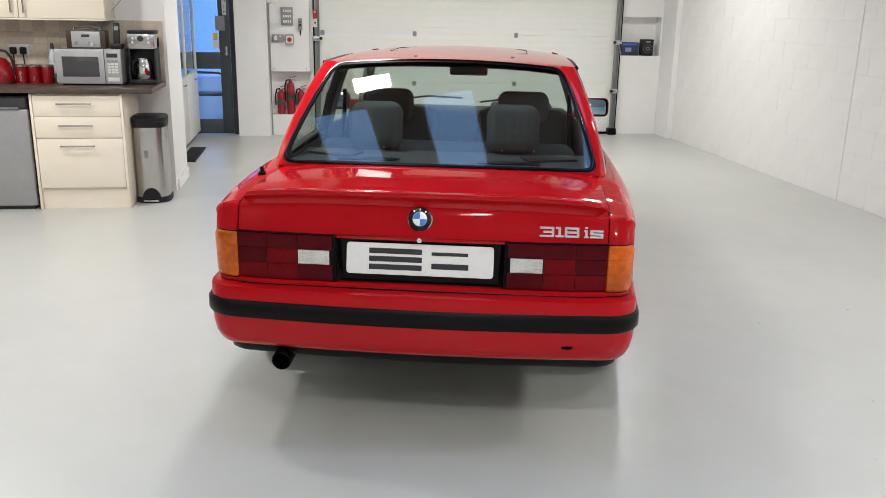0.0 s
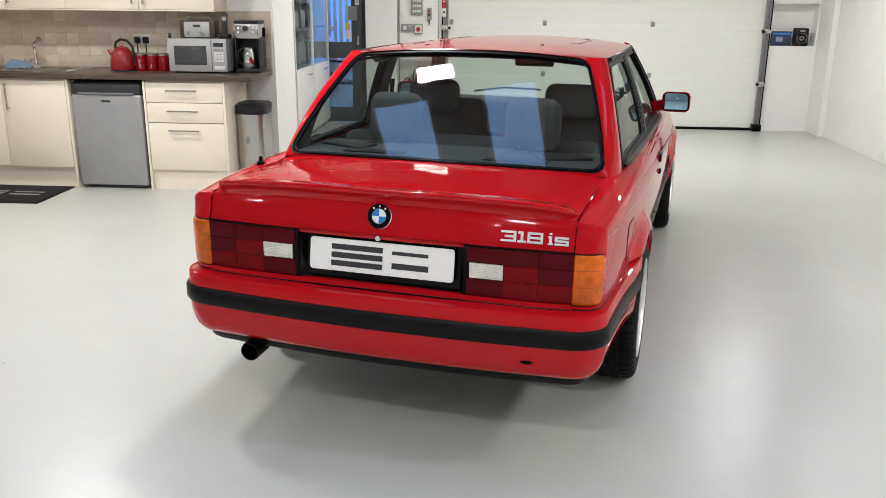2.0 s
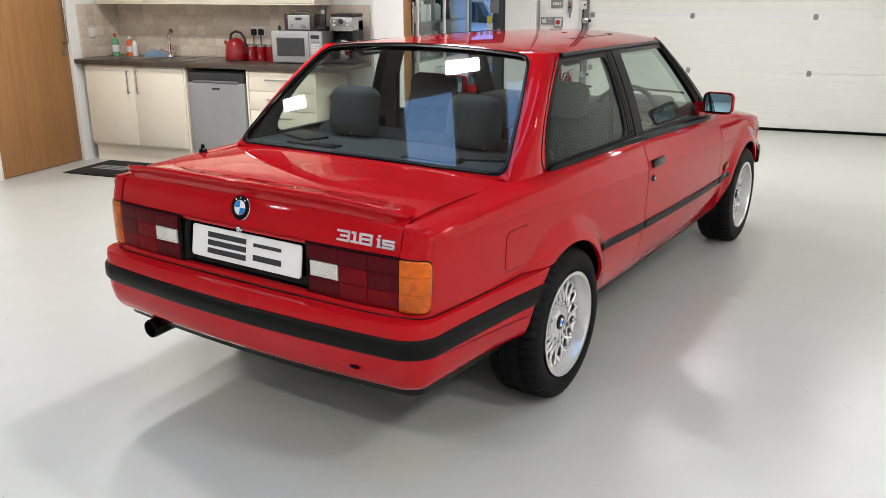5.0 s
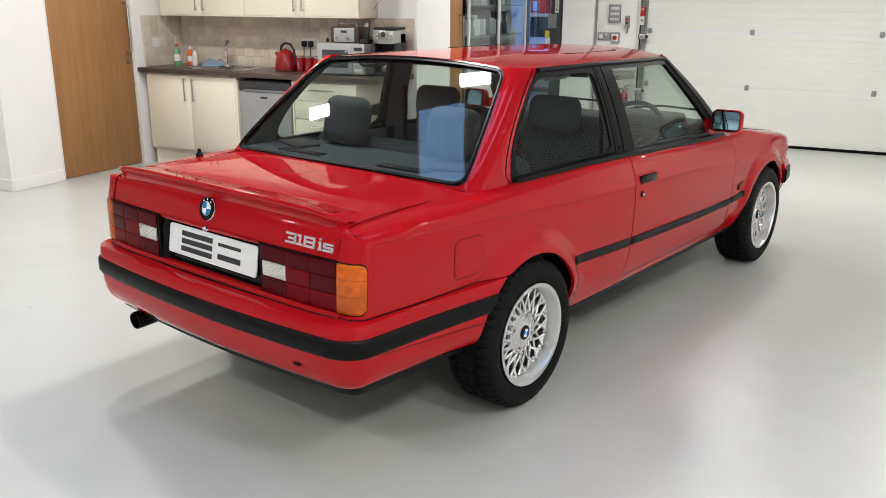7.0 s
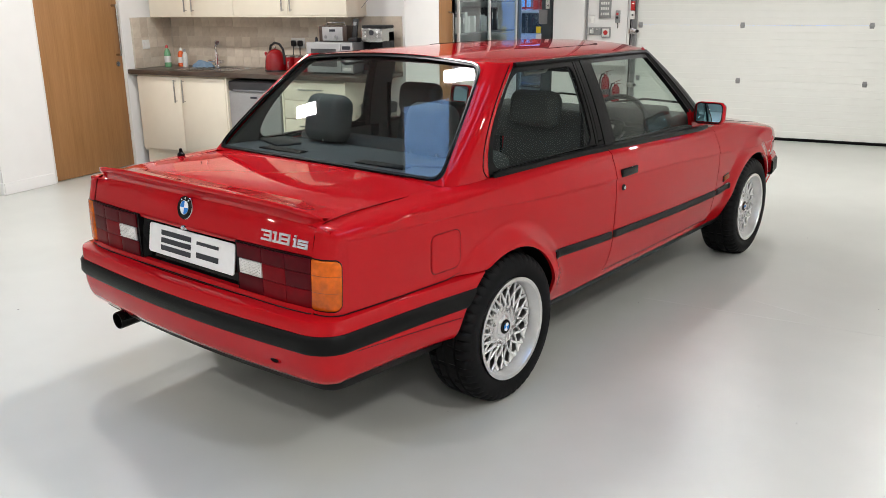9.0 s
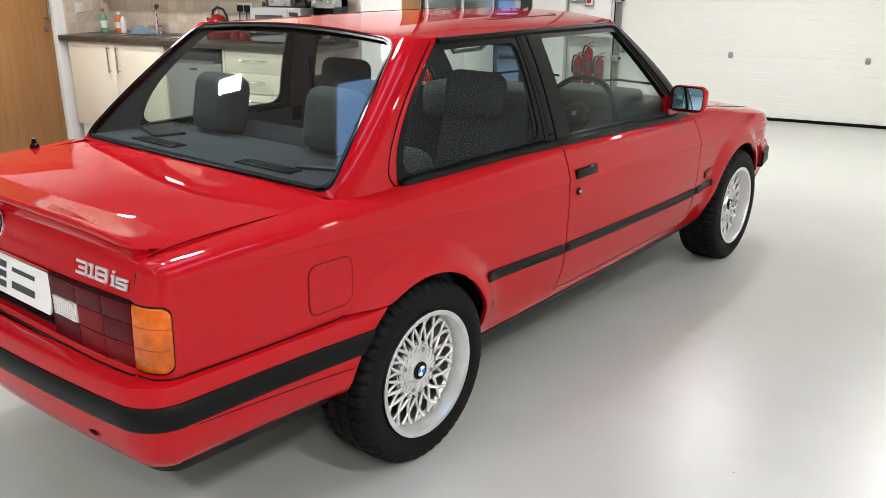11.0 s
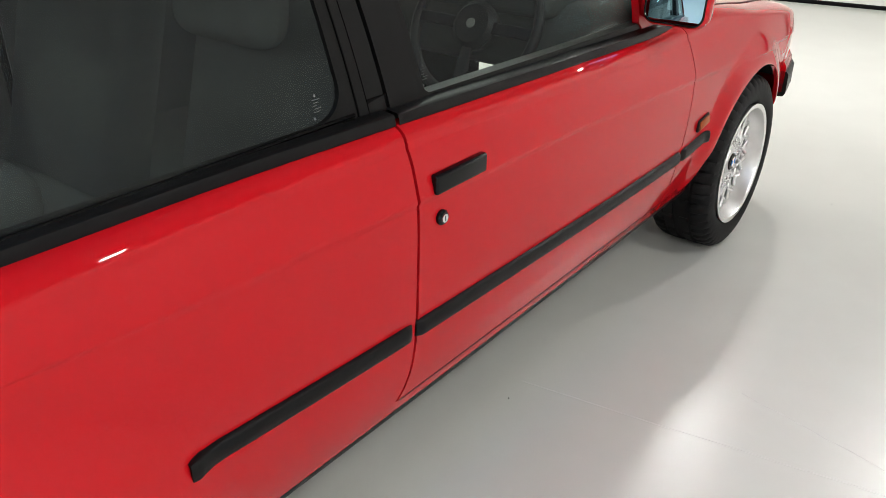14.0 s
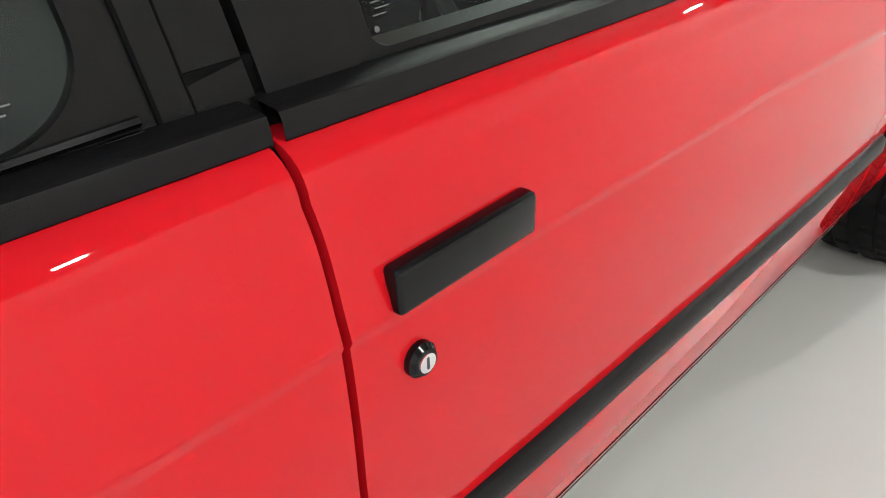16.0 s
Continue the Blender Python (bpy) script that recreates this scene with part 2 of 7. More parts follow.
def lathe(profile, seg=32, axis="z", wave=None):
    """A turned shape from (radius, height) pairs; wave(i, k) adds to the radius."""
    bm = bmesh.new()
    rings = []
    for i, (r, h) in enumerate(profile):
        ring = []
        for k in range(seg):
            a = 2 * math.pi * k / seg
            rr = max(1e-4, r + (wave(i, k) if wave else 0))
            c, s = rr * math.cos(a), rr * math.sin(a)
            ring.append(bm.verts.new((c, s, h) if axis == "z" else (h, c, s) if axis == "x" else (c, h, s)))
        rings.append(ring)
    for a, b in zip(rings, rings[1:]):
        for k in range(seg):
            bm.faces.new((a[k], a[(k + 1) % seg], b[(k + 1) % seg], b[k]))
    if profile[0][0] > 1e-3:
        bm.faces.new(rings[0][::-1])
    if profile[-1][0] > 1e-3:
        bm.faces.new(rings[-1])
    bmesh.ops.recalc_face_normals(bm, faces=bm.faces)
    return bm


def turned(profile, seg=32, axis="z", wave=None):
    """As lathe, with a closed ring profile: no end caps."""
    bm = bmesh.new()
    rings = []
    for i, (r, h) in enumerate(profile):
        rings.append([])
        for k in range(seg):
            a = 2 * math.pi * k / seg
            rr = r + (wave(i, k) if wave else 0)
            c, s = rr * math.cos(a), rr * math.sin(a)
            rings[-1].append(bm.verts.new((c, s, h) if axis == "z" else (h, c, s) if axis == "x" else (c, h, s)))
    n = len(rings)
    for i in range(n):
        a, b = rings[i], rings[(i + 1) % n]
        for k in range(seg):
            bm.faces.new((a[k], a[(k + 1) % seg], b[(k + 1) % seg], b[k]))
    bmesh.ops.recalc_face_normals(bm, faces=bm.faces)
    return bm


def curve(*pts):
    """A smooth line through a few (t, value) pairs, with no overshoot."""
    ts, vs = [p[0] for p in pts], [p[1] for p in pts]
    d = [(vs[i + 1] - vs[i]) / (ts[i + 1] - ts[i]) for i in range(len(ts) - 1)]
    sl = [d[0]] + [0.0 if d[i - 1] * d[i] <= 0 else 2 * d[i - 1] * d[i] / (d[i - 1] + d[i]) for i in range(1, len(d))] + [d[-1]]

    def f(t):
        if t <= ts[0]:
            return vs[0]
        if t >= ts[-1]:
            return vs[-1]
        i = max(k for k in range(len(ts) - 1) if ts[k] <= t)
        h = ts[i + 1] - ts[i]
        u = (t - ts[i]) / h
        return ((1 + 2 * u) * (1 - u) ** 2 * vs[i] + u * (1 - u) ** 2 * h * sl[i]
                + u * u * (3 - 2 * u) * vs[i + 1] + u * u * (u - 1) * h * sl[i + 1])

    return f


def sheet(f, us, vs, back=None, side=None):
    """A skin f(u, v); back: a way in which its rim is folded in; side: a point that it faces away from."""
    bm = bmesh.new()
    g = [[bm.verts.new(f(u, v)) for v in vs] for u in us]
    for i in range(len(us) - 1):
        for j in range(len(vs) - 1):
            q = (g[i][j], g[i + 1][j], g[i + 1][j + 1], g[i][j + 1])
            if (q[0].co - q[1].co).length > 1e-6 or (q[2].co - q[3].co).length > 1e-6:
                bm.faces.new(q)
    if side is not None:
        bm.normal_update()
        s = sum((fc.normal.dot(fc.calc_center_median() - Vector(side)) * fc.calc_area() for fc in bm.faces))
        if s < 0:
            bmesh.ops.reverse_faces(bm, faces=bm.faces[:])
    if back is not None:
        ring = ([g[i][0] for i in range(len(us))] + [g[-1][j] for j in range(1, len(vs))]
                + [g[i][-1] for i in range(len(us) - 2, -1, -1)] + [g[0][j] for j in range(len(vs) - 2, 0, -1)])
        low = [bm.verts.new(v.co + Vector(back)) for v in ring]
        for k in range(len(ring)):
            bm.faces.new((ring[k], ring[(k + 1) % len(ring)], low[(k + 1) % len(ring)], low[k]))
        bm.normal_update()
    return bm


def steps(a, b, n):
    return [a + (b - a) * i / n for i in range(n + 1)]


def sweep(path, profile, closed_profile=True, side=None, cap=True):
    """Carries a profile of (out, z) along a plan line of (x, y) points, square to it."""
    bm = bmesh.new()
    rows = []
    n = len(path)
    for i, (x, y) in enumerate(path):
        ax, ay = path[max(i - 1, 0)]
        bx, by = path[min(i + 1, n - 1)]
        dx, dy = bx - ax, by - ay
        l = math.hypot(dx, dy)
        nx, ny = dy / l, -dx / l
        pr = profile(i / (n - 1)) if callable(profile) else profile
        rows.append([bm.verts.new((x + nx * o, y + ny * o, z)) for o, z in pr])
    m = len(rows[0])
    for a, b in zip(rows, rows[1:]):
        for k in range(m if closed_profile else m - 1):
            bm.faces.new((a[k], a[(k + 1) % m], b[(k + 1) % m], b[k]))
    if closed_profile and cap:
        bm.faces.new(rows[0][::-1]), bm.faces.new(rows[-1])
    bmesh.ops.recalc_face_normals(bm, faces=bm.faces)
    return bm


def rounded(w, h, r, seg=5):
    """The outline of a rounded rectangle about the origin."""
    out = []
    for cx, cy, a0 in ((w / 2 - r, h / 2 - r, 0), (-w / 2 + r, h / 2 - r, 90), (-w / 2 + r, -h / 2 + r, 180), (w / 2 - r, -h / 2 + r, 270)):
        out += [(cx + r * math.cos(radians(a0 + 90 * k / seg)), cy + r * math.sin(radians(a0 + 90 * k / seg))) for k in range(seg + 1)]
    return out


def plate_of(outline, depth, bevel=0.0):
    """A flat thing in the x-z plane from an outline, facing -y, depth thick."""
    bm = bmesh.new()
    f = bm.faces.new([bm.verts.new((x, 0, z)) for x, z in outline])
    got = bmesh.ops.extrude_face_region(bm, geom=[f])
    bmesh.ops.translate(bm, verts=[v for v in got["geom"] if isinstance(v, bmesh.types.BMVert)], vec=(0, depth, 0))
    bmesh.ops.recalc_face_normals(bm, faces=bm.faces)
    if bevel:
        bmesh.ops.bevel(bm, geom=[e for e in bm.edges if abs((e.verts[0].co - e.verts[1].co).y) < 1e-6], offset=bevel, segments=1, affect="EDGES")
    return bm
# ---------------------------------------------------------------- the room
EAST, NORTH, WEST, SOUTH, HIGH = 3.91, 6.95, -9.0, -9.0, 2.72
KIT_BACK, KIT_WEST = 3.63, -4.45


def structure(name, bm, material, label, smooth=0, m=None):
    return tagged(part(name, bm, material, smooth=smooth, m=m), label, name.split("_")[0], kind="structure")


floor = structure("floor", box(WEST - 0.2, EAST + 0.2, SOUTH - 0.2, NORTH + 0.12, -0.15, 0), FLOOR, "glossy pale grey resin-coated workshop floor")
structure("ceiling", box(WEST - 0.2, EAST + 0.2, SOUTH - 0.2, NORTH + 0.3, HIGH, HIGH + 0.15), CEIL, "plain grey ceiling with rectangular light panels")
wall_east = structure("wall_east", box(EAST, EAST + 0.2, SOUTH, NORTH + 0.3, 0, HIGH), WALL, "white painted blockwork side wall")
structure("wall_south", box(WEST, EAST, SOUTH - 0.2, SOUTH, 0, HIGH), WALL, "plain white rear wall of the workshop")
structure("wall_far_west", box(WEST - 0.2, WEST, SOUTH, 1.5, 0, HIGH), WALL, "plain white wall")
structure("wall_kitchen_return", box(WEST, KIT_WEST, 1.5, 1.66, 0, HIGH), WALL, "white wall that returns beside the oak door")
structure("wall_west", joined(box(KIT_WEST - 0.16, KIT_WEST, 1.66, 2.02, 0, HIGH), box(KIT_WEST - 0.16, KIT_WEST, 2.98, KIT_BACK, 0, HIGH),
                              box(KIT_WEST - 0.16, KIT_WEST, 2.02, 2.98, 2.06, HIGH), box(KIT_WEST - 0.4, KIT_WEST - 0.2, 1.9, 3.1, 0, HIGH)), WALL,
          "white wall with a doorway beside the kitchen")
wall_kitchen = structure("wall_kitchen", box(KIT_WEST, -1.75, KIT_BACK, KIT_BACK + 0.12, 0, HIGH), WALL, "white kitchen wall behind the tiles")
structure("wall_partition", joined(box(-1.87, -1.75, KIT_BACK + 0.12, 4.3, 0, HIGH), box(-2.1, -1.87, 4.18, 4.3, 0, HIGH)), WALL, "white end of the kitchen partition")
structure("wall_passage", joined(box(-2.5, -2.36, 5.15, NORTH, 0, HIGH), box(-2.1, -2.0, 4.3, 4.36, 0, HIGH), box(-2.1, -2.0, 5.12, 5.18, 0, HIGH), box(-2.36, -2.0, 5.12, 5.18, 0, HIGH),
                                  box(-2.1, -2.0, 4.36, 5.12, 2.05, HIGH), box(-2.4, -2.1, 4.3, 5.15, 0, HIGH)), WALL, "white wall along the passage")
structure("wall_north", joined(
    box(-2.5, -2.02, NORTH, NORTH + 0.2, 0, HIGH), box(-2.02, -1.5, NORTH, NORTH + 0.2, 2.1, HIGH),
    box(-1.5, -1.12, NORTH - 0.1, NORTH + 0.2, 0, HIGH), box(-1.12, -0.62, NORTH + 0.12, NORTH + 0.2, 0, HIGH), box(-0.62, -0.55, NORTH - 0.02, NORTH + 0.2, 0, HIGH),
    box(-1.12, -0.62, NORTH - 0.02, NORTH + 0.12, 0, 0.25),
    box(-0.55, 3.27, NORTH - 0.02, NORTH + 0.2, 2.4, HIGH),
    box(3.27, EAST, NORTH, NORTH + 0.2, 0, 1.003), box(3.27, EAST, NORTH, NORTH + 0.2, 1.485, HIGH), box(3.27, 3.305, NORTH, NORTH + 0.2, 1.003, 1.485),
    box(3.82, EAST, NORTH, NORTH + 0.2, 1.003, 1.485), box(3.305, 3.82, NORTH + 0.17, NORTH + 0.2, 1.003, 1.485)), WALL,
    "white end wall with a recessed niche and doorways")
structure("trim_column", box(EAST - 0.07, EAST, NORTH - 0.42, NORTH, 0, HIGH, 0.006), WALL, "white boxed pipe casing in the wall corner")
structure("trim_post", box(EAST - 0.012, EAST, 2.93, 2.985, 0, HIGH, 0.004), WALL, "white painted joint strip on the block wall")
structure("baseboard", joined(box(-7.0, KIT_WEST + 0.012, 1.485, 1.5, 0, 0.1, 0.004), box(KIT_WEST, KIT_WEST + 0.015, 1.5, 2.0, 0, 0.1, 0.004)), WALL, "white painted skirting board")
structure("baseboard_partition", joined(box(-1.75, -1.737, KIT_BACK + 0.1, 4.3, 0, 0.09, 0.004)), WALL, "white painted skirting board on the partition")

# ceiling lights: a frame, a white diffuser and the lamp just under it, in uneven rows
lamp_data = bpy.data.lights.new("ceiling_lamp", "AREA")
lamp_data.shape, lamp_data.size, lamp_data.size_y = "RECTANGLE", 0.25, 0.125
lamp_data.energy, lamp_data.color = PANEL_WATTS, (1.0, 0.985, 0.965)
turned_down = lamp_data.copy()  # weaker copy for the lamp right of the car, to darken the floor there
turned_down.energy = 0.65 * PANEL_WATTS
first = None
for ly, row in ((4.7, (-0.53, 1.07, 2.67)), (2.0, (-3.0,)), (0.45, (-5.3, -2.1, -0.53)), (0.9, (2.85,)), (-1.5, (2.85,)), (-3.1, (-3.7, -0.53, 2.6)), (-6.65, (-5.3, -2.1, 1.07))):
    for lx in row:
        if first is None:
            first = group_of("ceiling_light", "small rectangular white light lit in the ceiling", "light", pose(lx, ly, HIGH), "ceiling lights")
            part("frame", joined(box(-0.155, 0.155, -0.09, -0.068, -0.03, 0, 0.004), box(-0.155, 0.155, 0.068, 0.09, -0.03, 0, 0.004),
                                 box(-0.155, -0.132, -0.068, 0.068, -0.03, 0, 0.004), box(0.132, 0.155, -0.068, 0.068, -0.03, 0, 0.004)), PALE_PLASTIC, first)
            part("diffuser", box(-0.132, 0.132, -0.068, 0.068, -0.018, -0.004), PALE_PLASTIC, first, smooth=0)
        else:
            copy_thing(first, pose(lx, ly, HIGH))
        lamp = new("ceiling_lamp", turned_down if (lx, ly) == (2.85, 0.9) else lamp_data)
        lamp.matrix_basis = pose(lx, ly, HIGH - 0.024)

# translucent rooflight strips
SKYLIGHT = glow("daylight_sheet", (0.3, 0.55, 1.0), 3.2)
for x0, x1 in ((-1.02, -0.62), (-0.22, 0.12), (0.8, 1.15)):
    rl = group_of("rooflight", "narrow translucent rooflight strip with bluish daylight", "rooflight", pose(0, 0, HIGH), "rooflight strips")
    part("sheet", box(x0, x1, -1.6, 0.25, -0.012, -0.004), SKYLIGHT, rl, smooth=0)
    part("frame", joined(box(x0 - 0.02, x0, -1.62, 0.27, -0.02, 0, 0.003), box(x1, x1 + 0.02, -1.62, 0.27, -0.02, 0, 0.003)), PALE_PLASTIC, rl)

# hairline filler joints in the floor
JOINT = mat("joint_filler", (0.66, 0.66, 0.64), 0.45, vary=0.1, scale=80)
for (xa, ya), (xb, yb) in (((1.0, 1.215), (2.6, 1.13)), ((1.54, 1.417), (1.9, 1.25)), ((-2.6, -1.35), (-1.9, -1.38))):
    n = 12
    pts = [(xa + (xb - xa) * k / n, ya + (yb - ya) * k / n + random.uniform(-0.004, 0.004), 0.0) for k in range(n + 1)]
    structure("trim_floor_joint", tube(pts, 0.0009, 4), JOINT, "pale hairline joint in the floor")
speck = group_of("floor_specks", "tiny dark specks of grit on the floor", "grit", kind="stuff")
random.seed(8)
part("grit", joined(*[moved(lathe([(0.0, 0.0015), (0.0025, 0.001), (0.003, 0.0), (0.0, 0.0)], 5), Matrix.Translation((random.uniform(-3.5, 3.5), random.uniform(-3.0, 6.0), 0)) @ Matrix.Diagonal((random.uniform(0.5, 1.3), random.uniform(0.5, 1.8), 1, 1))) for _ in range(60)]), INK, speck)
# ---------------------------------------------------------------- the car; x right, y ahead of the rear axle, z up
CAR = pose(0, 0, 0, 0, 0, -13)
car = group_of("car", "glossy red two-door saloon car parked on the workshop floor", "car", CAR)
AXLE, HUB, TRACK, ARCH = 2.5, 0.302, 0.722, 0.331
MID = (0, 1.1, 0.75)

half_width = curve((-0.92, 0.712), (-0.83, 0.737), (-0.4, 0.775), (0.0, 0.791), (0.4, 0.8), (0.9, 0.804), (1.6, 0.806), (2.1, 0.804), (2.57, 0.798), (2.9, 0.783), (3.05, 0.752), (3.2, 0.674))
shoulder_z = curve((-0.88, 0.866), (-0.6, 0.884), (-0.25, 0.893), (0.0, 0.892), (0.4, 0.893), (0.75, 0.886), (1.3, 0.864), (1.85, 0.846), (2.2, 0.845), (2.6, 0.798), (3.0, 0.742), (3.25, 0.675), (3.3, 0.64))
shoulder_x = curve((-0.88, 0.655), (-0.35, 0.668), (-0.2, 0.69), (0.0, 0.715), (0.4, 0.733), (0.9, 0.748), (1.7, 0.747), (2.0, 0.715), (2.6, 0.69), (3.1, 0.635), (3.32, 0.6))
side_in = curve((0.27, -0.058), (0.33, -0.036), (0.40, -0.019), (0.48, -0.007), (0.62, 0.003), (0.75, 0.007), (0.9, 0.008))
crease_z = curve((-0.85, 0.832), (-0.27, 0.815), (0.13, 0.79), (0.75, 0.757), (1.3, 0.74), (1.85, 0.704), (2.5, 0.672), (3.2, 0.64))


def flare(y, z):
    """How far the body swells round a wheel arch."""
    out = 0.0
    for c, amount in ((0.0, 0.038), (AXLE, 0.03)):
        r = math.hypot(y - c, z - HUB)
        if r < 0.44 and z > 0.2:
            k = max(0.0, min(1.0, (0.435 - r) / 0.1))
            low = max(0.0, min(1.0, (z - 0.285) / 0.15))
            out = max(out, amount * k * k * (3 - 2 * k) * low)
    return out


def skin_x(y, z):
    over = z - crease_z(y)
    if over < 0:  # the skin steps in under the swage line and swells out again below it
        lean = 0.0035 * min(1.0, -over / 0.004) * max(0.0, 1 - max(0.0, -over - 0.004) / 0.09) ** 2
    else:
        lean = 0.2 * over + 1.5 * over * over
    return half_width(y) + side_in(z) + flare(y, z) - lean


def arch_z(y, low, grow=0.0):
    """The lowest edge of the side skin: the sill, or the wheel arch over it."""
    for c in (0.0, AXLE):
        d = abs(y - c)
        if d < ARCH + grow:
            return max(low, HUB + math.sqrt((ARCH + grow) ** 2 - d * d))
    return low


def side_point(y, low, v, s, inset=0.0):
    """v 0 to 1 up the side, the last fifth over the shoulder."""
    zt, xi = shoulder_z(y), shoulder_x(y)
    zs = zt - 0.036
    z0 = min(arch_z(y, low), zs - 0.02)
    if v <= 0.8:
        z = z0 + (zs - z0) * v / 0.8
        x = skin_x(y, z)
    else:
        a = (v - 0.8) / 0.2 * math.pi / 2
        xs = skin_x(y, zs)
        x, z = xi + (xs - xi) * math.cos(a), zs + (zt - zs) * math.sin(a)
    return (s * (x - inset), y, z)


UPS = steps(0, 0.8, 92) + steps(0.8, 1.0, 7)[1:]


def arch_stations(c, a, b):
    """Stations from a to b, close together where the arch of the wheel at c is steep."""
    inner = [c + ARCH * math.cos(math.pi * (1 - i / 40)) for i in range(41)]
    edge = [c - ARCH - 0.0015, c + ARCH + 0.0015]
    left = steps(a, c - ARCH - 0.012, max(2, int((c - ARCH - a) / 0.03))) if a < c - ARCH - 0.02 else [a]
    right = steps(c + ARCH + 0.012, b, max(2, int((b - c - ARCH) / 0.03))) if b > c + ARCH + 0.02 else [b]
    return sorted(set([y for y in left + edge[:1] + inner + edge[1:] + right if a <= y <= b]))


door_rear = curve((0.31, 0.75), (0.365, 0.773), (0.42, 0.78), (0.52, 0.777), (0.65, 0.772), (0.77, 0.771), (0.84, 0.775), (0.9, 0.773))
door_front = curve((0.36, 1.9), (0.6, 1.908), (0.8, 1.9), (0.9, 1.86))


TAIL_Y = -0.8  # where the body side begins to turn round the tail


def quarter_low(y):
    return 0.592 if y < -0.17 else 0.29


for s in (1, -1):
    # rear quarter, door, front wing; a dark lining shows in the gaps
    ys = arch_stations(0.0, TAIL_Y, 0.765)

    def quarter_skin(u, v, s=s, ys=ys):
        z = side_point(u, quarter_low(u), v, 1)[2]
        k = max(0.0, (u - 0.45) / (0.765 - 0.45))
        y = u + k ** 2 * (door_rear(z) - 0.0072 - 0.765)
        return side_point(y, quarter_low(u), v, s)
    part("quarter_panel", sheet(quarter_skin, ys, UPS, back=(-s * 0.014, 0, 0), side=(0, 0, 0.6)), PAINT, car, smooth=50)

    dys = steps(0.77, 1.9, 36)

    def door_skin(u, v, s=s):
        z = side_point(u, 0.324, v, 1)[2]
        k = (u - 0.77) / 1.13
        y = u + (1 - k) ** 4 * (door_rear(z) - 0.77) + k ** 4 * (door_front(z) - 1.9)
        return side_point(y, 0.324, v, s)
    door = part("door", sheet(door_skin, dys, UPS, back=(-s * 0.014, 0, 0), side=(0, 1.3, 0.6)), PAINT, car, smooth=50)

    wys = arch_stations(AXLE, 1.9, 3.12)

    def wing_skin(u, v, s=s):
        z = side_point(u, 0.29, v, 1)[2]
        k = max(0.0, 1 - (u - 1.9) / 0.3)
        y = u + k ** 2 * (door_front(z) + 0.006 - 1.9)
        return side_point(y, 0.29 if u < 2.9 else 0.5, v, s)
    part("front_wing", sheet(wing_skin, wys, UPS, back=(-s * 0.014, 0, 0), side=(0, 2.6, 0.6)), PAINT, car, smooth=50)
    part("sill", sheet(lambda u, v, s=s: (s * (skin_x(u, 0.3) - 0.008 - 0.03 * v * v), u, 0.289 - 0.045 * v), steps(0.322, 2.2, 30), steps(0, 1, 6),
                       back=(-s * 0.08, 0, 0), side=(0, 1.3, 0.3)), TRIM, car, "satin black sill cover", smooth=50)
    part("door_step", sheet(lambda u, v, s=s: (s * (skin_x(u, 0.3205 - 0.034 * v) - 0.002), u, 0.3205 - 0.034 * v), steps(0.334, 2.185, 30), steps(0, 1, 3),
                            back=(-s * 0.03, 0, 0), side=(0, 1.3, 0.3)), PAINT, car, smooth=50)
    part("sill_gap", tube([(s * (skin_x(u, 0.322) - 0.0005), u, 0.3222) for u in steps(0.76, 1.9, 30)], 0.0018, 5), SEAL, car, "dark gap under the door")
    part("gap_lining", sheet(lambda u, v, s=s: side_point(u, 0.3, v, s, 0.016), arch_stations(AXLE, 0.6, 2.1), UPS, side=(0, 1.3, 0.6)), UNDER, car)
    for c in (0.0, AXLE):
        # the wheel house
        def house(u, v, s=s, c=c):
            y, z = c - (ARCH + 0.012) * math.cos(u), HUB + (ARCH + 0.012) * math.sin(u)
            return (s * (skin_x(y, max(0.3, z)) - 0.016 - v * 0.3), y, z)
        part("wheel_house", sheet(house, steps(0.12, math.pi - (0.12 if c == 0 else 0.8), 40), steps(0, 1, 4)), UNDER, car)
        part("wheel_house_wall", box(s * 0.5 - 0.01, s * 0.5 + 0.01, c - 0.3, c + 0.3, 0.2, 0.62), UNDER, car, smooth=0)

part("floor_pan", joined(box(-0.49, 0.49, -0.55, 3.15, 0.24, 0.3, 0.02), box(-0.7, 0.7, 0.32, 2.16, 0.25, 0.3, 0.02), box(-0.6, 0.6, -0.78, -0.36, 0.4, 0.55, 0.04)), UNDER, car)

# boot lid: deck and tail face in one skin
deck = [(-0.225, 0.912), (-0.38, 0.914), (-0.55, 0.915), (-0.72, 0.911), (-0.8, 0.903), (-0.838, 0.892), (-0.858, 0.873), (-0.871, 0.845), (-0.8805, 0.805), (-0.8875, 0.778)]
deck_y = curve(*[(i, p[0]) for i, p in enumerate(deck)])
deck_z = curve(*[(i, p[1]) for i, p in enumerate(deck)])


def boot_skin(u, v):
    k = (u / 0.65) ** 2
    y, z = deck_y(v), deck_z(v)
    on_top = max(0.0, min(1.0, (z - 0.84) / 0.05))
    wide = max(0.649, shoulder_x(y) - 0.0035) if y > -0.8 else 0.6495
    return (u / 0.65 * wide, y + 0.022 * k * (1 - on_top * 0.3), z - 0.018 * k * k * on_top - 0.006 * k * on_top)


boot = part("boot_lid", sheet(boot_skin, steps(-0.65, 0.65, 40), steps(0, 5, 20) + steps(5, 9, 24)[1:], back=(0, 0.004, -0.014), side=(0, 0, 0.5)), PAINT, car, smooth=60)
tail_face = curve((0.58, -0.876), (0.7, -0.8725), (0.777, -0.869), (0.805, -0.861), (0.84, -0.851), (0.9, -0.842))
TAIL_X = 0.6535


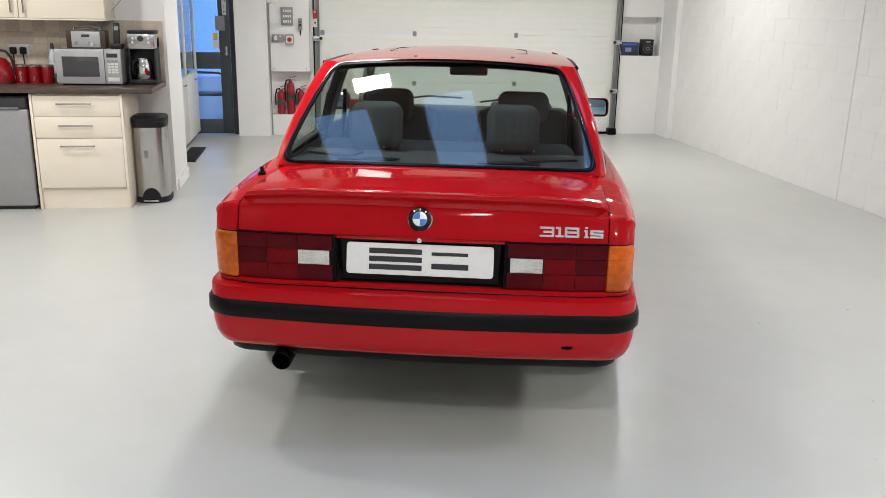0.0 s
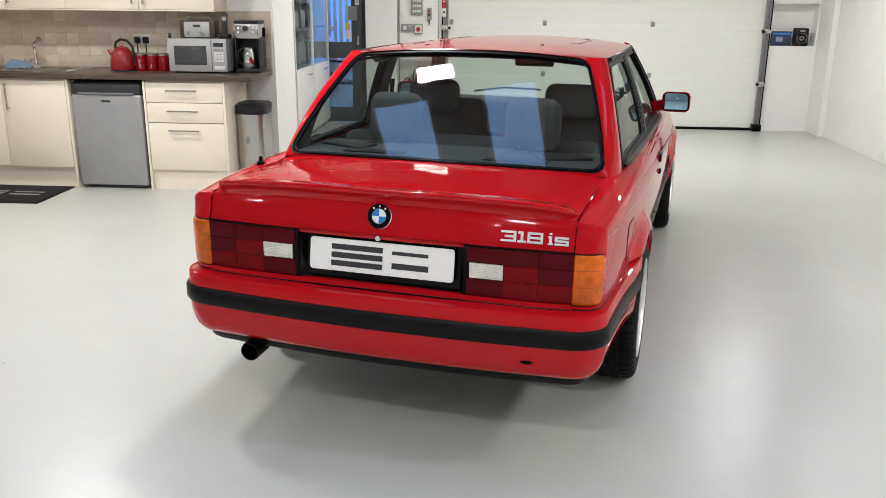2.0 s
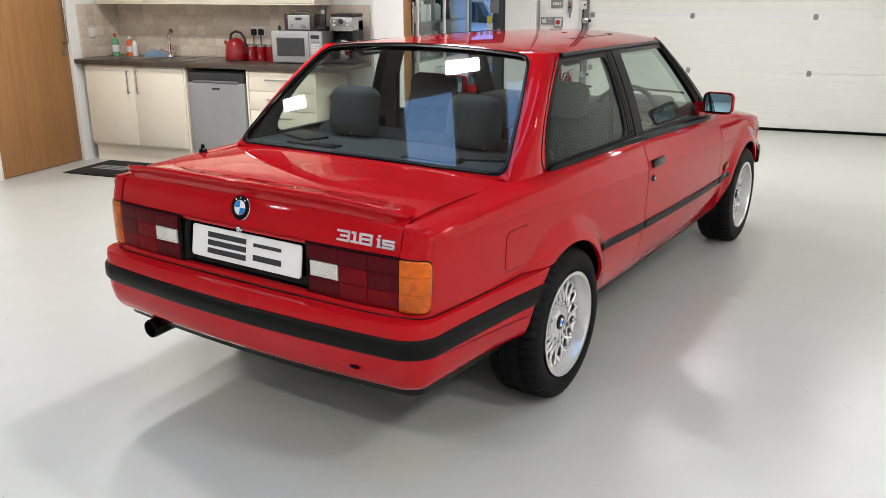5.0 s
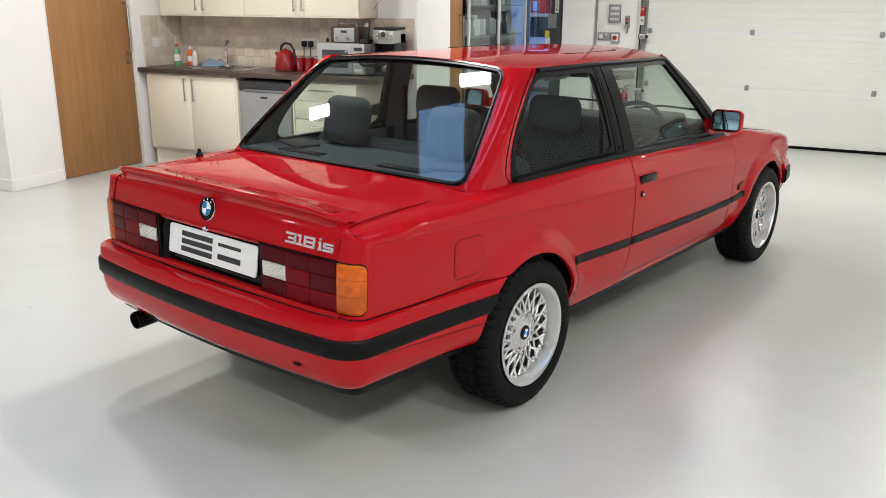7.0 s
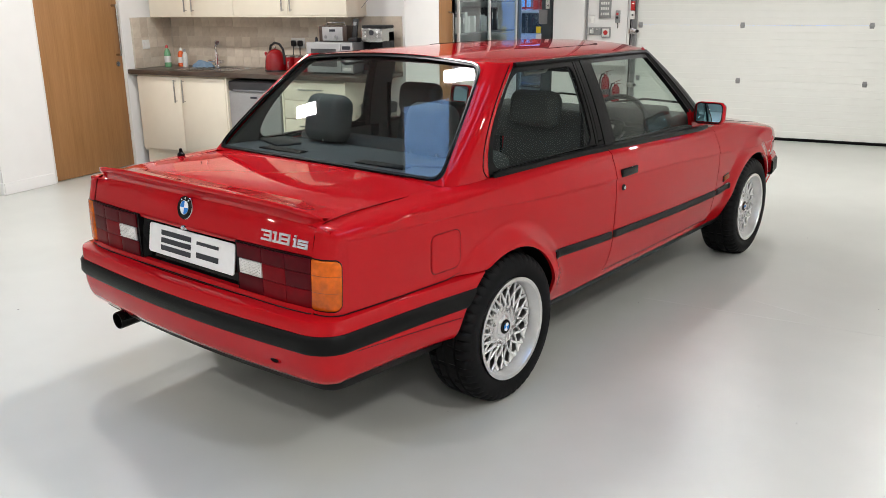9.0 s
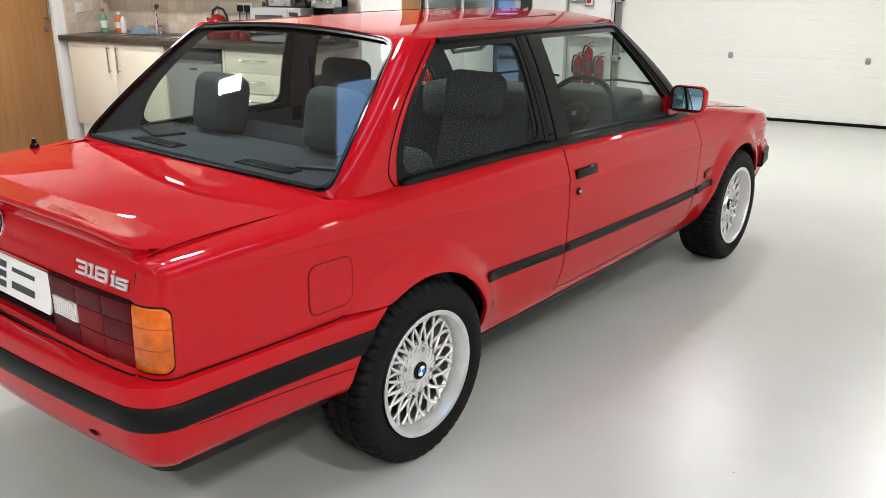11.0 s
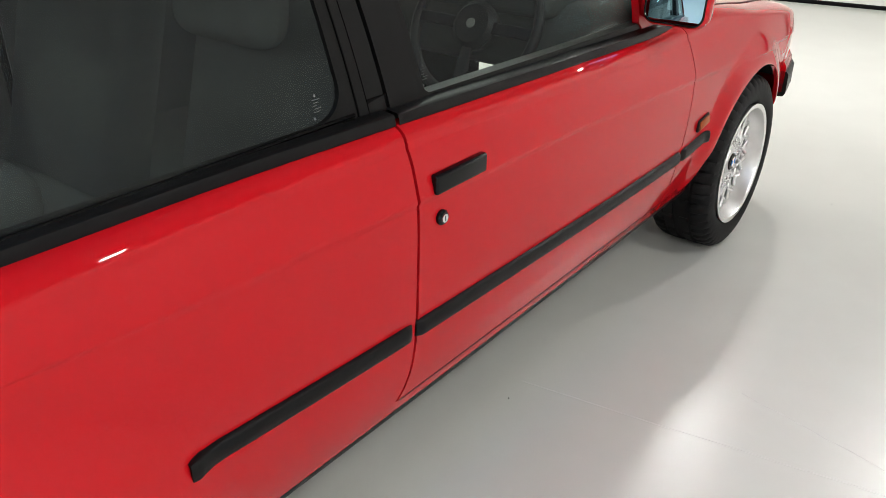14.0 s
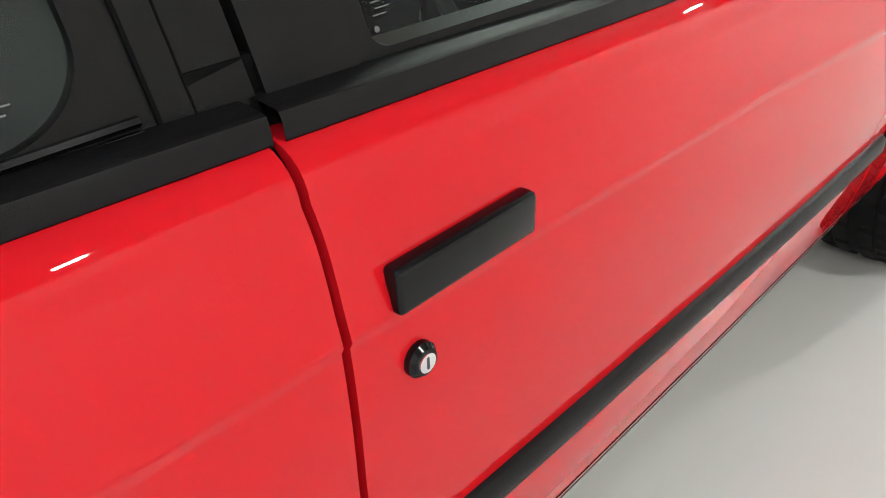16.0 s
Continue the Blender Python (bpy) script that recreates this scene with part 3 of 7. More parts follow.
def tail_corner(a, xs, z, out=0.0, y_rear=None):
    """Plan of the tail's corner: a from 0 on the tail face to 1 on the body side."""
    sn, cs = max(0.0, math.sin(a * math.pi / 2)), max(0.0, math.cos(a * math.pi / 2))
    y_rear = tail_face(z) if y_rear is None else y_rear
    return (TAIL_X + (xs - TAIL_X) * sn ** 0.87 + out * sn, TAIL_Y - (TAIL_Y - y_rear) * cs ** 0.87 - out * cs, z)


def lamp_corner(q, z, out):
    x, y, z = tail_corner(q, skin_x(TAIL_Y, z), z, out)
    return Vector((x, y, z))


for s in (1, -1):
    # corner from the tail face to the body side, behind and above the lamp
    def corner(u, v, s=s):
        xs, _, z = side_point(TAIL_Y, 0.585, v, 1)
        b = max(0.0, v - 0.8) / 0.2 * math.pi / 2
        y_rear = tail_face(min(z, shoulder_z(TAIL_Y) - 0.036))
        x, y, z = tail_corner(u, xs, z, 0.0, y_rear + (-0.825 - y_rear) * (1 - math.cos(b)))
        return (s * x, y, z)
    part("rear_corner", sheet(corner, steps(0, 0.12, 4) + steps(0.12, 1, 16)[1:], steps(0, 0.8, 16) + steps(0.8, 1, 8)[1:], side=(0, 0, 0.6)), PAINT, car, smooth=60)

for s in (1, -1):
    part("boot_gap", tube([Vector(boot_skin(s * 0.6515, v)) + Vector((0, 0, -0.001)) for v in steps(0.3, 9, 40)], 0.001, 6), UNDER, boot, "dark shut line of the boot lid")

# lip spoiler
lip = [(-0.735, 0.9085), (-0.775, 0.9125), (-0.81, 0.918), (-0.845, 0.926), (-0.87, 0.9325), (-0.8765, 0.933), (-0.879, 0.9305), (-0.879, 0.918), (-0.8755, 0.914), (-0.864, 0.905), (-0.858, 0.88), (-0.8, 0.885)]


def lip_skin(u, v):
    y, z = lip[int(v) % len(lip)]
    k = (u / 0.64) ** 2
    e = 1 - max(0.0, (abs(u) - 0.6) / 0.045) ** 2 * 0.6
    return (u, -0.80 + (y + 0.80) * e + 0.024 * k, 0.893 + (z - 0.893) * e - 0.02 * k * k)


for s in (1, -1):
    part("tail_panel", box(s * 0.66 - 0.05, s * 0.66 + 0.05, -0.84, -0.8, 0.6, 0.865), PAINT, car, smooth=0)
part("spoiler", sheet(lip_skin, steps(-0.645, 0.645, 44), list(range(len(lip) + 1)), side=(0, -0.8, 0.9)), PAINT, car, smooth=50)

# roof and pillars: rails from the waist to the roof edge
RAILS = {  # name: waist point, roof point
    "rear_mid": ((0, -0.262, 0.905), (0, 0.235, 1.318)),
    "rear_edge": ((0.668, -0.238, 0.9), (0.52, 0.215, 1.292)),
    "c_corner": ((0.7, -0.175, 0.897), (0.562, 0.262, 1.289)),
    "quarter_rear": ((0.706, 0.0, 0.884), (0.586, 0.318, 1.287)),
    "b_rear": ((0.724, 0.722, 0.888), (0.595, 0.688, 1.287)),
    "b_split": ((0.727, 0.787, 0.885), (0.595, 0.742, 1.287)),
    "b_front": ((0.728, 0.876, 0.882), (0.595, 0.826, 1.287)),
    "a_rear": ((0.727, 1.8, 0.852), (0.568, 1.41, 1.277)),
    "a_front": ((0.702, 1.93, 0.872), (0.535, 1.475, 1.29)),
    "front_mid": ((0, 2.06, 0.905), (0, 1.53, 1.325)),
}


def rail(name, w, s=1, out=0.0):
    a, b = (Vector(p) for p in RAILS[name])
    p = a.lerp(b, w)
    bow = 4 * w * (1 - w) * (0.014 if a.x > 0.6 else 0.012)
    p.x += bow * (1 if a.x > 0.1 else 0) + (out if a.x > 0.1 else 0)
    if name == "quarter_rear":
        p.y -= 0.075 * 4 * w * (1 - w) * (1.25 - 0.5 * w)
    if "rear_mid" in name or "rear_edge" in name:
        p.y -= bow
    if "front" in name and "b_" not in name:
        p.y += bow
    return Vector((s * p.x, p.y, p.z))


def between(na, nb, k, w, s=1):
    return rail(na, w, s).lerp(rail(nb, w, s), k)


for s in (1, -1):
    def c_pillar(u, v, s=s):
        # rounded corner
        t = 4 * u * (1 - u)
        base = rail("rear_edge", v, s).lerp(rail("quarter_rear", v, s), u)
        return base + Vector((s * 0.022 * t, -0.03 * t, 0.0))
    part("rear_pillar", sheet(c_pillar, steps(0, 1, 10), steps(-0.05, 1.03, 18), side=MID), PAINT, car, smooth=60)
    part("pillar_seam", tube([Vector(c_pillar(0.87 + 0.13 * max(0.0, 1 - w / 0.14) ** 2, w, s)) + Vector((s * 0.001, -0.001, 0)) for w in steps(0.0, 1.0, 24)], 0.0022, 6), SEAL, car, "dark seam of the pillar panel")
    part("centre_pillar", sheet(lambda u, v, s=s: between("b_rear", "b_split", u * 0.96, v, s) + Vector((s * 0.004, 0, 0)), steps(0, 1, 2), steps(-0.02, 1.0, 12), back=(-s * 0.03, 0, 0), side=MID), TRIM, car, "satin black pillar cover")
    part("door_pillar", sheet(lambda u, v, s=s: between("b_split", "b_front", 0.05 + u * 0.95, v, s) + Vector((s * 0.006, 0, 0)), steps(0, 1, 2), steps(-0.02, 1.0, 12), back=(-s * 0.03, 0, 0), side=MID), TRIM, car, "satin black window frame")
    part("front_pillar", sheet(lambda u, v, s=s: between("a_rear", "a_front", u, v, s) + Vector((s * 0.016 * 4 * u * (1 - u), 0, 0)), steps(0, 1, 6), steps(-0.04, 1.03, 14), side=MID), PAINT, car, smooth=60)

    def window(na, nb, lo, hi, ka, kb, inset, s=s):
        return sheet(lambda u, v: between(na, nb, ka + (kb - ka) * u, lo + (hi - lo) * v, s) - Vector((s * inset, 0, 0)), steps(0, 1, 6), steps(0, 1, 10), side=MID)
    part("quarter_window", window("quarter_rear", "b_rear", 0.02, 0.97, 0.0, 1.0, 0.003), SIDE_GLASS, car, "tinted fixed side window")
    part("door_window", window("b_front", "a_rear", 0.02, 0.97, 0.0, 1.0, 0.022), SIDE_GLASS, car, "tinted door window")

    # flat black frames with rounded inner corners round the side windows
    def window_frame(na, nb, iu, iw, ru, rw, deep, s=s):
        outer, inner = [], []
        n = 12
        for cu, cw, a0 in ((1, 1, 0), (0, 1, 90), (0, 0, 180), (1, 0, 270)):
            for k in range(n + 1):
                a = radians(a0 + 90 * k / n)
                c_, s_ = math.cos(a), math.sin(a)
                bu, bw = (1 - iu - ru if cu else iu + ru), (1 - iw - rw if cw else iw + rw)
                inner.append((bu + ru * c_, bw + rw * s_))
                t = min(1.0, 2 * k / n) if a0 in (0, 180) else 1 - max(0.0, 2 * k / n - 1)
                t2 = 1 - max(0.0, 2 * k / n - 1) if a0 in (0, 180) else min(1.0, 2 * k / n)
                eu, ew = (1.0 if cu else 0.0), (1.0 if cw else 0.0)
                outer.append((eu + (inner[-1][0] - eu) * (1 - t2), ew + (inner[-1][1] - ew) * (1 - t)))
        # the straight runs follow the bow of the body
        for q in (outer, inner):
            q.append(q[0])
        runs = [8 if abs(inner[k][0] - inner[k + 1][0]) + abs(inner[k][1] - inner[k + 1][1]) > 0.2 else 1 for k in range(len(inner) - 1)]
        outer, inner = ([(q[k][0] + (q[k + 1][0] - q[k][0]) * j / m, q[k][1] + (q[k + 1][1] - q[k][1]) * j / m) for k, m in enumerate(runs) for j in range(m)] for q in (outer, inner))
        loops = [[between(na, nb, u, w, s) + Vector((s * o, 0, 0)) for u, w in q] for q, o in ((outer, 0.003), (inner, 0.004), (inner, -deep))]
        bm = bmesh.new()
        vs = [[bm.verts.new(p) for p in l] for l in loops]
        m = len(outer)
        for i in range(2):
            for k in range(m):
                q = (vs[i][k], vs[i][(k + 1) % m], vs[i + 1][(k + 1) % m], vs[i + 1][k])
                if (q[0].co - q[1].co).length > 1e-5 or (q[2].co - q[3].co).length > 1e-5:
                    bm.faces.new(q)
        bmesh.ops.remove_doubles(bm, verts=bm.verts, dist=1e-5)
        bmesh.ops.recalc_face_normals(bm, faces=bm.faces)
        return bm
    part("window_frame", window_frame("quarter_rear", "b_rear", 0.036, 0.068, 0.08, 0.13, 0.0045), TRIM, car, "black quarter window frame", smooth=40)
    part("window_frame", window_frame("b_front", "a_rear", 0.02, 0.062, 0.02, 0.03, 0.023), TRIM, door, "black door window frame", smooth=40)
    part("pillar_groove", tube([between("b_rear", "b_split", 0.34, w, s) + Vector((s * 0.0042, 0, 0)) for w in steps(0.0, 0.98, 10)], 0.0009, 5), UNDER, car)
    part("pillar_groove", tube([between("b_rear", "b_split", 0.0, w, s) + Vector((s * 0.0042, 0, 0)) for w in steps(0.0, 0.98, 10)], 0.0016, 5), UNDER, car)
    for q, rr in ((0.062, 0.0035), (0.044, 0.0025)):
        part("glass_bead", tube([between("quarter_rear", "b_rear", k, q, s) + Vector((s * 0.005, 0, 0)) for k in steps(0.03, 0.985, 14)], rr, 6), GLOSS_BLACK, car, "glossy bead under the window")
    part("pillar_gap", box(s * 0.71 - 0.012, s * 0.71 + 0.012, 0.74, 0.8, 0.82, 0.93), UNDER, car, smooth=0)
    part("roof_rail", tube([between("quarter_rear", "b_rear", k, 1.005, s) + Vector((s * 0.006, 0, 0)) for k in steps(0.0, 1, 6)]
                           + [between("b_front", "a_rear", k, 1.005, s) + Vector((s * 0.006, 0, 0)) for k in steps(0.1, 1, 8)]
                           + [between("a_rear", "a_front", 0.25, w, s) + Vector((s * 0.01, 0, 0)) for w in steps(0.97, 0.05, 8)], 0.011, 6), TRIM, car, "black roof gutter trim")
    part("roof_trim", sheet(lambda u, v, s=s: between("a_rear", "a_front", u, v, s) + Vector((s * (0.016 * 4 * u * (1 - u) + 0.004), 0.002, 0.003)), steps(-0.02, 0.86, 9), steps(0.12, 0.995, 14), back=(-s * 0.006, 0, 0), side=MID), TRIM, car, "black front pillar gutter trim", smooth=60)

# roof skin
roof_half = curve(*[(RAILS[n][1][1], RAILS[n][1][0] + 0.002) for n in ("rear_edge", "c_corner", "quarter_rear", "b_rear", "b_front", "a_rear", "a_front")])


def roof_skin(u, v):
    k = abs(u)
    ya = 0.235 - 0.02 * k ** 2.5
    yb = 1.535 - 0.06 * k ** 2.2
    y = ya + (yb - ya) * v
    x = u * roof_half(y)
    along = 4 * v * (1 - v)
    edge = 1.292 + 0.003 * along
    mid = 1.318 + (1.324 - 1.318) * v + 0.002 * along
    t = 1 - k ** 2.6
    return (x, y, edge + (mid - edge) * t + 0.004 * (1 - k ** 8) * along)


roof = part("roof", sheet(roof_skin, [math.sin(a) for a in steps(-math.pi / 2, math.pi / 2, 36)], steps(0, 1, 30), side=(0, 0.8, 0.8)), PAINT, car, smooth=60)


def on_roof(x, y, up=0.0):
    v = (y - 0.235) / 1.3
    p = roof_skin(x / roof_half(y), v)
    return (x, y, p[2] + up)


part("sunroof_gap", tube([on_roof(x, y, -0.001) for x, y in [(-0.36, 0.86), (0.36, 0.86), (0.37, 0.9), (0.37, 1.3), (0.35, 1.33), (-0.35, 1.33), (-0.37, 1.3), (-0.37, 0.9)]], 0.0035, 6, closed=True), SEAL, roof, "black sunroof seal")


# front and rear glass
def rear_glass(u, v, out=0.0):
    k = abs(u)
    s = 1 if u >= 0 else -1
    m, e = rail("rear_mid", v), rail("rear_edge", v)
    p = Vector((e.x * k, m.y + (e.y - m.y) * k ** 2, m.z + (e.z - m.z) * k ** 2))
    return Vector((s * p.x, p.y - out, p.z + out))


rear_window = part("rear_window", sheet(lambda u, v: rear_glass(u, v), steps(-0.985, 0.985, 24), steps(0.02, 0.98, 16), side=MID), REAR_GLASS, car, "tinted heated rear window")


def glass_frame(a, b, out_a, out_b, drop):
    """A flat frame on the rear glass between two rounded outlines (inset u, inset v, radius u, radius v)."""
    n = 10

    def outline(iu, iv, ru, rv):
        pts = []
        for cu, cv, a0 in ((1, 1, 0), (-1, 1, 90), (-1, -1, 180), (1, -1, 270)):
            for q in range(n + 1):
                t = radians(a0 + 90 * q / n)
                pts.append((cu * (1 - iu - ru) + ru * math.cos(t), (0.5 + cv * (0.5 - iv - rv)) + rv * math.sin(t)))
        full = []
        for q in range(len(pts)):
            (u0, v0), (u1, v1) = pts[q], pts[(q + 1) % len(pts)]
            k = 12 if abs(u1 - u0) > 0.4 or abs(v1 - v0) > 0.4 else 1
            full += [(u0 + (u1 - u0) * j / k, v0 + (v1 - v0) * j / k) for j in range(k)]
        return full
    loops = [[rear_glass(u, v, o) for u, v in outline(*sh)] for sh, o in ((a, out_a), (b, out_b), (b, drop))]
    bm = bmesh.new()
    vs = [[bm.verts.new(p) for p in l] for l in loops]
    m = len(vs[0])
    for i in range(2):
        for q in range(m):
            bm.faces.new((vs[i][q], vs[i][(q + 1) % m], vs[i + 1][(q + 1) % m], vs[i + 1][q]))
    bmesh.ops.recalc_face_normals(bm, faces=bm.faces)
    return bm


part("glass_surround", glass_frame((-0.012, -0.012, 0.012, 0.012), (0.006, 0.006, 0.075, 0.085), 0.0, 0.004, 0.0), PAINT, car, smooth=50)
part("window_seal", glass_frame((0.004, 0.004, 0.076, 0.087), (0.03, 0.034, 0.07, 0.08), 0.0062, 0.0062, 0.0005), SEAL, rear_window, "black rubber window seal", smooth=50)
part("seal_bead", tube([rear_glass(u, v, 0.0065) for u, v in [(k, 0.012) for k in steps(-0.9, 0.9, 16)] + [(0.96, 0.035), (0.984, 0.1)] + [(0.987, k) for k in steps(0.15, 0.88, 8)] + [(0.98, 0.93), (0.955, 0.97)]
                                + [(k, 0.988) for k in steps(0.9, -0.9, 16)] + [(-0.955, 0.97), (-0.98, 0.93)] + [(-0.987, k) for k in steps(0.88, 0.15, 8)] + [(-0.984, 0.1), (-0.96, 0.035)]], 0.004, 6, closed=True), GLOSS_BLACK, rear_window, "glossy bead of the seal")


def windscreen(u, v):
    k = abs(u)
    s = 1 if u >= 0 else -1
    m, e = rail("front_mid", v), rail("a_front", v)
    return Vector((s * e.x * k, m.y + (e.y - m.y) * k ** 2.4, m.z + (e.z - m.z) * k ** 2))


part("windscreen", sheet(windscreen, steps(-1, 1, 24), steps(0, 1, 12), side=MID), GLASS, car, "clear curved windscreen")

# bonnet, scuttle and nose
bonnet_z = curve((1.9, 0.89), (2.3, 0.862), (2.7, 0.818), (3.0, 0.765), (3.2, 0.7), (3.3, 0.655))


def bonnet_skin(u, v):
    y = 1.99 + (3.12 - 1.99) * v - 0.05 * (1 - v) * u * u * 0
    x = u * (shoulder_x(y) - 0.004)
    ze = shoulder_z(y)
    return (x, y + 0.03 * (1 - u * u) * v, ze + (bonnet_z(y) - ze) * (1 - abs(u) ** 2.5))


part("bonnet", sheet(bonnet_skin, steps(-1, 1, 24), steps(0, 1, 26), back=(0, 0, -0.012), side=(0, 2.6, 0.3)), PAINT, car, smooth=60)
for s in (1, -1):
    part("bonnet_gap", tube([(s * (shoulder_x(y) - 0.002), y, shoulder_z(y) + 0.0005) for y in steps(2.0, 3.1, 16)], 0.0028, 6), SEAL, car, "dark bonnet shut line")
part("scuttle", sheet(lambda u, v: (u * 0.735, 1.86 + 0.14 * v + 0.06 * (1 - u * u), 0.868 + 0.02 * (1 - u * u) * v), steps(-1, 1, 12), steps(0, 1, 3), side=(0, 1.9, 0.3)), GLOSS_BLACK, car)
part("nose", sheet(lambda u, v: (u * 0.69, 3.16 - 0.08 * u ** 4 + 0.01 * v, 0.45 + 0.22 * v), steps(-1, 1, 16), steps(0, 1, 4), back=(0, -0.06, 0), side=(0, 2.5, 0.6)), PAINT, car)
# ---------------------------------------------------------------- tail of the car
def bumper_line(y_end, y_mid, x_side, rear=True, n=14):
    """Plan line of a bumper from its left end round to its right end."""
    d = -1 if rear else 1
    half = [(x_side(y_end), y_end)]
    y_c = y_mid - d * 0.135
    half += [(x_side(y), y) for y in steps(y_end, y_c, 8)[1:]]
    cx, cy, rx, ry = x_side(y_c) - 0.12, y_c, 0.12, abs(y_mid - d * 0.032 - y_c)
    half += [(cx + rx * math.cos(a), cy + d * ry * math.sin(a)) for a in steps(0, math.pi / 2, 10)[1:]]
    xe = half[-1][0]
    half += [(xe * k, y_mid - d * 0.032 * k * k) for k in steps(1, 0, n)[1:]]
    left = [(-x, y) for x, y in half[:-1]]
    line = left + half[::-1]
    return line if rear else line[::-1]


lamp_line = curve((0.29, -0.893), (0.5, -0.889), (0.62, -0.879), (0.66, -0.8725))
rear_side = curve((-0.9, 0.757), (-0.6, 0.778), (-0.4, 0.797), (-0.3, 0.811), (-0.24, 0.818))
BUMPER_END = -0.3
line = bumper_line(BUMPER_END, -0.963, rear_side)


def arch_cut(bm):
    """Cuts the ends of the bumper along the wheel arch."""
    for v in bm.verts:
        if v.co.y > -0.48:
            dz = min(v.co.z - HUB, ARCH - 0.035)
            end = -math.sqrt((ARCH + 0.003) ** 2 - dz * dz)
            y = -0.48 + (v.co.y + 0.48) * (end + 0.48) / (BUMPER_END + 0.48)
            v.co.x += math.copysign(rear_side(y) - rear_side(v.co.y), v.co.x)
            v.co.y = y
    return bm


bumper = part("rear_bumper", arch_cut(sweep(line, [(-0.05, 0.588), (-0.006, 0.587), (0.001, 0.5845), (0.004, 0.579), (0.006, 0.536), (-0.04, 0.53)])), PAINT, car, smooth=40)
part("bumper_skirt", arch_cut(sweep(line, [(-0.04, 0.48), (0.006, 0.478), (0.004, 0.44), (-0.004, 0.4), (-0.014, 0.378), (-0.028, 0.36), (-0.045, 0.354), (-0.07, 0.353)])), PAINT, bumper, smooth=40)
part("rub_strip", arch_cut(sweep(line, [(-0.02, 0.54), (0.01, 0.538), (0.017, 0.528), (0.018, 0.486), (0.011, 0.475), (-0.02, 0.473)])), TRIM, bumper, "matt black rubbing strip", smooth=40)
part("valance", sweep(bumper_line(-0.34, -0.935, curve((-0.9, 0.74), (-0.4, 0.775)), n=12), [(-0.09, 0.359), (-0.026, 0.356), (-0.036, 0.322), (-0.055, 0.309), (-0.1, 0.309)]), TRIM, bumper, "black lower valance", smooth=40)
for s in (1, -1):
    gap = [(s * (skin_x(y, 0.6) - 0.0015), y, 0.59 + 0.012 * max(0.0, 1 - (-0.285 - y) / 0.06)) for y in steps(-0.285, TAIL_Y, 24)]
    gap += [(s * x, y, z) for x, y, z in (lamp_corner(q, 0.5895, -0.001) for q in steps(0.92, 0, 10))]
    gap += [(s * x, lamp_line(x) - 0.0085, 0.5885) for x in steps(0.64, 0.0, 14)]
    part("bumper_gap", tube(gap, [0.0012, 0.002] + [0.0028] * (len(gap) - 2), 6), SEAL, bumper, "dark joint between bumper and body")
    part("strip_seam", tube([(s * 0.66, -0.932 - d, z) for d, z in ((0.0, 0.538), (0.0105, 0.53), (0.0115, 0.5), (0.0105, 0.48), (0.0, 0.474))], 0.0013, 5), UNDER, bumper)
    part("skirt_crease", tube([(s * (rear_side(y) + 0.0052 + 0.014 * min(0.0, 0.027 - 0.05 * (y + 0.84))), y, 0.467 - 0.05 * (y + 0.84)) for y in steps(-0.8, -0.315, 12)], 0.0014, 5), SEAL, bumper)

# towing eye and exhaust
eye_ring = part("towing_eye", moved(turned([(0.021 + 0.006 * math.cos(a), 0.006 * math.sin(a)) for a in steps(0, 2 * math.pi, 8)[:-1]], 20, "y"), Matrix.Translation((0.525, -0.937, 0.418)) @ Matrix.Diagonal((1.15, 1, 0.45, 1))), PAINT, car)
part("towing_eye_hole", moved(lathe([(0.0, 0.0), (0.021, 0.0), (0.021, 0.012), (0.0, 0.012)], 20, "y"), Matrix.Translation((0.525, -0.943, 0.417)) @ Matrix.Diagonal((0.95, 1, 0.3, 1))), UNDER, eye_ring)
part("exhaust_pipe", turned([(0.034, -1.02), (0.036, -1.015), (0.034, -0.6), (0.028, -0.6), (0.03, -1.0), (0.032, -1.02)], 24, "y"), GLOSS_BLACK, car, "blackened exhaust tailpipe", m=pose(-0.497, 0.1, 0.355, 3, 0, 0))
part("exhaust_bracket", tube([(-0.46, -0.86, 0.345), (-0.4, -0.88, 0.342), (-0.33, -0.885, 0.34)], 0.006, 6), UNDER, car)
part("silencer", moved(lathe([(0.02, -0.35), (0.1, -0.34), (0.11, -0.3), (0.11, 0.3), (0.1, 0.34), (0.02, 0.35)], 20, "x"), Matrix.Translation((-0.2, -0.6, 0.36)) @ Matrix.Diagonal((1, 1, 0.7, 1))), UNDER, car, "dark silencer box")

# tail lamps
lamp_y = lamp_line


def lens(s, x0, x1, z0, z1, out=0.003):
    g = 0.0009
    xs, zs = steps(x0 + g, x1 - g, 6), steps(z0 + g, z1 - g, 3)

    def f(x, z):
        rim = min(x - xs[0], xs[-1] - x, z - zs[0], zs[-1] - z)
        return (s * x, lamp_y(x) - out * min(1.0, rim / 0.003 + 0.75), z)
    return sheet(f, [xs[0], xs[0] + 0.003] + xs[1:-1] + [xs[-1] - 0.003, xs[-1]], [zs[0], zs[0] + 0.003] + zs[1:-1] + [zs[-1] - 0.003, zs[-1]], back=(0, 0.02, 0), side=(0, 0, 0.7))


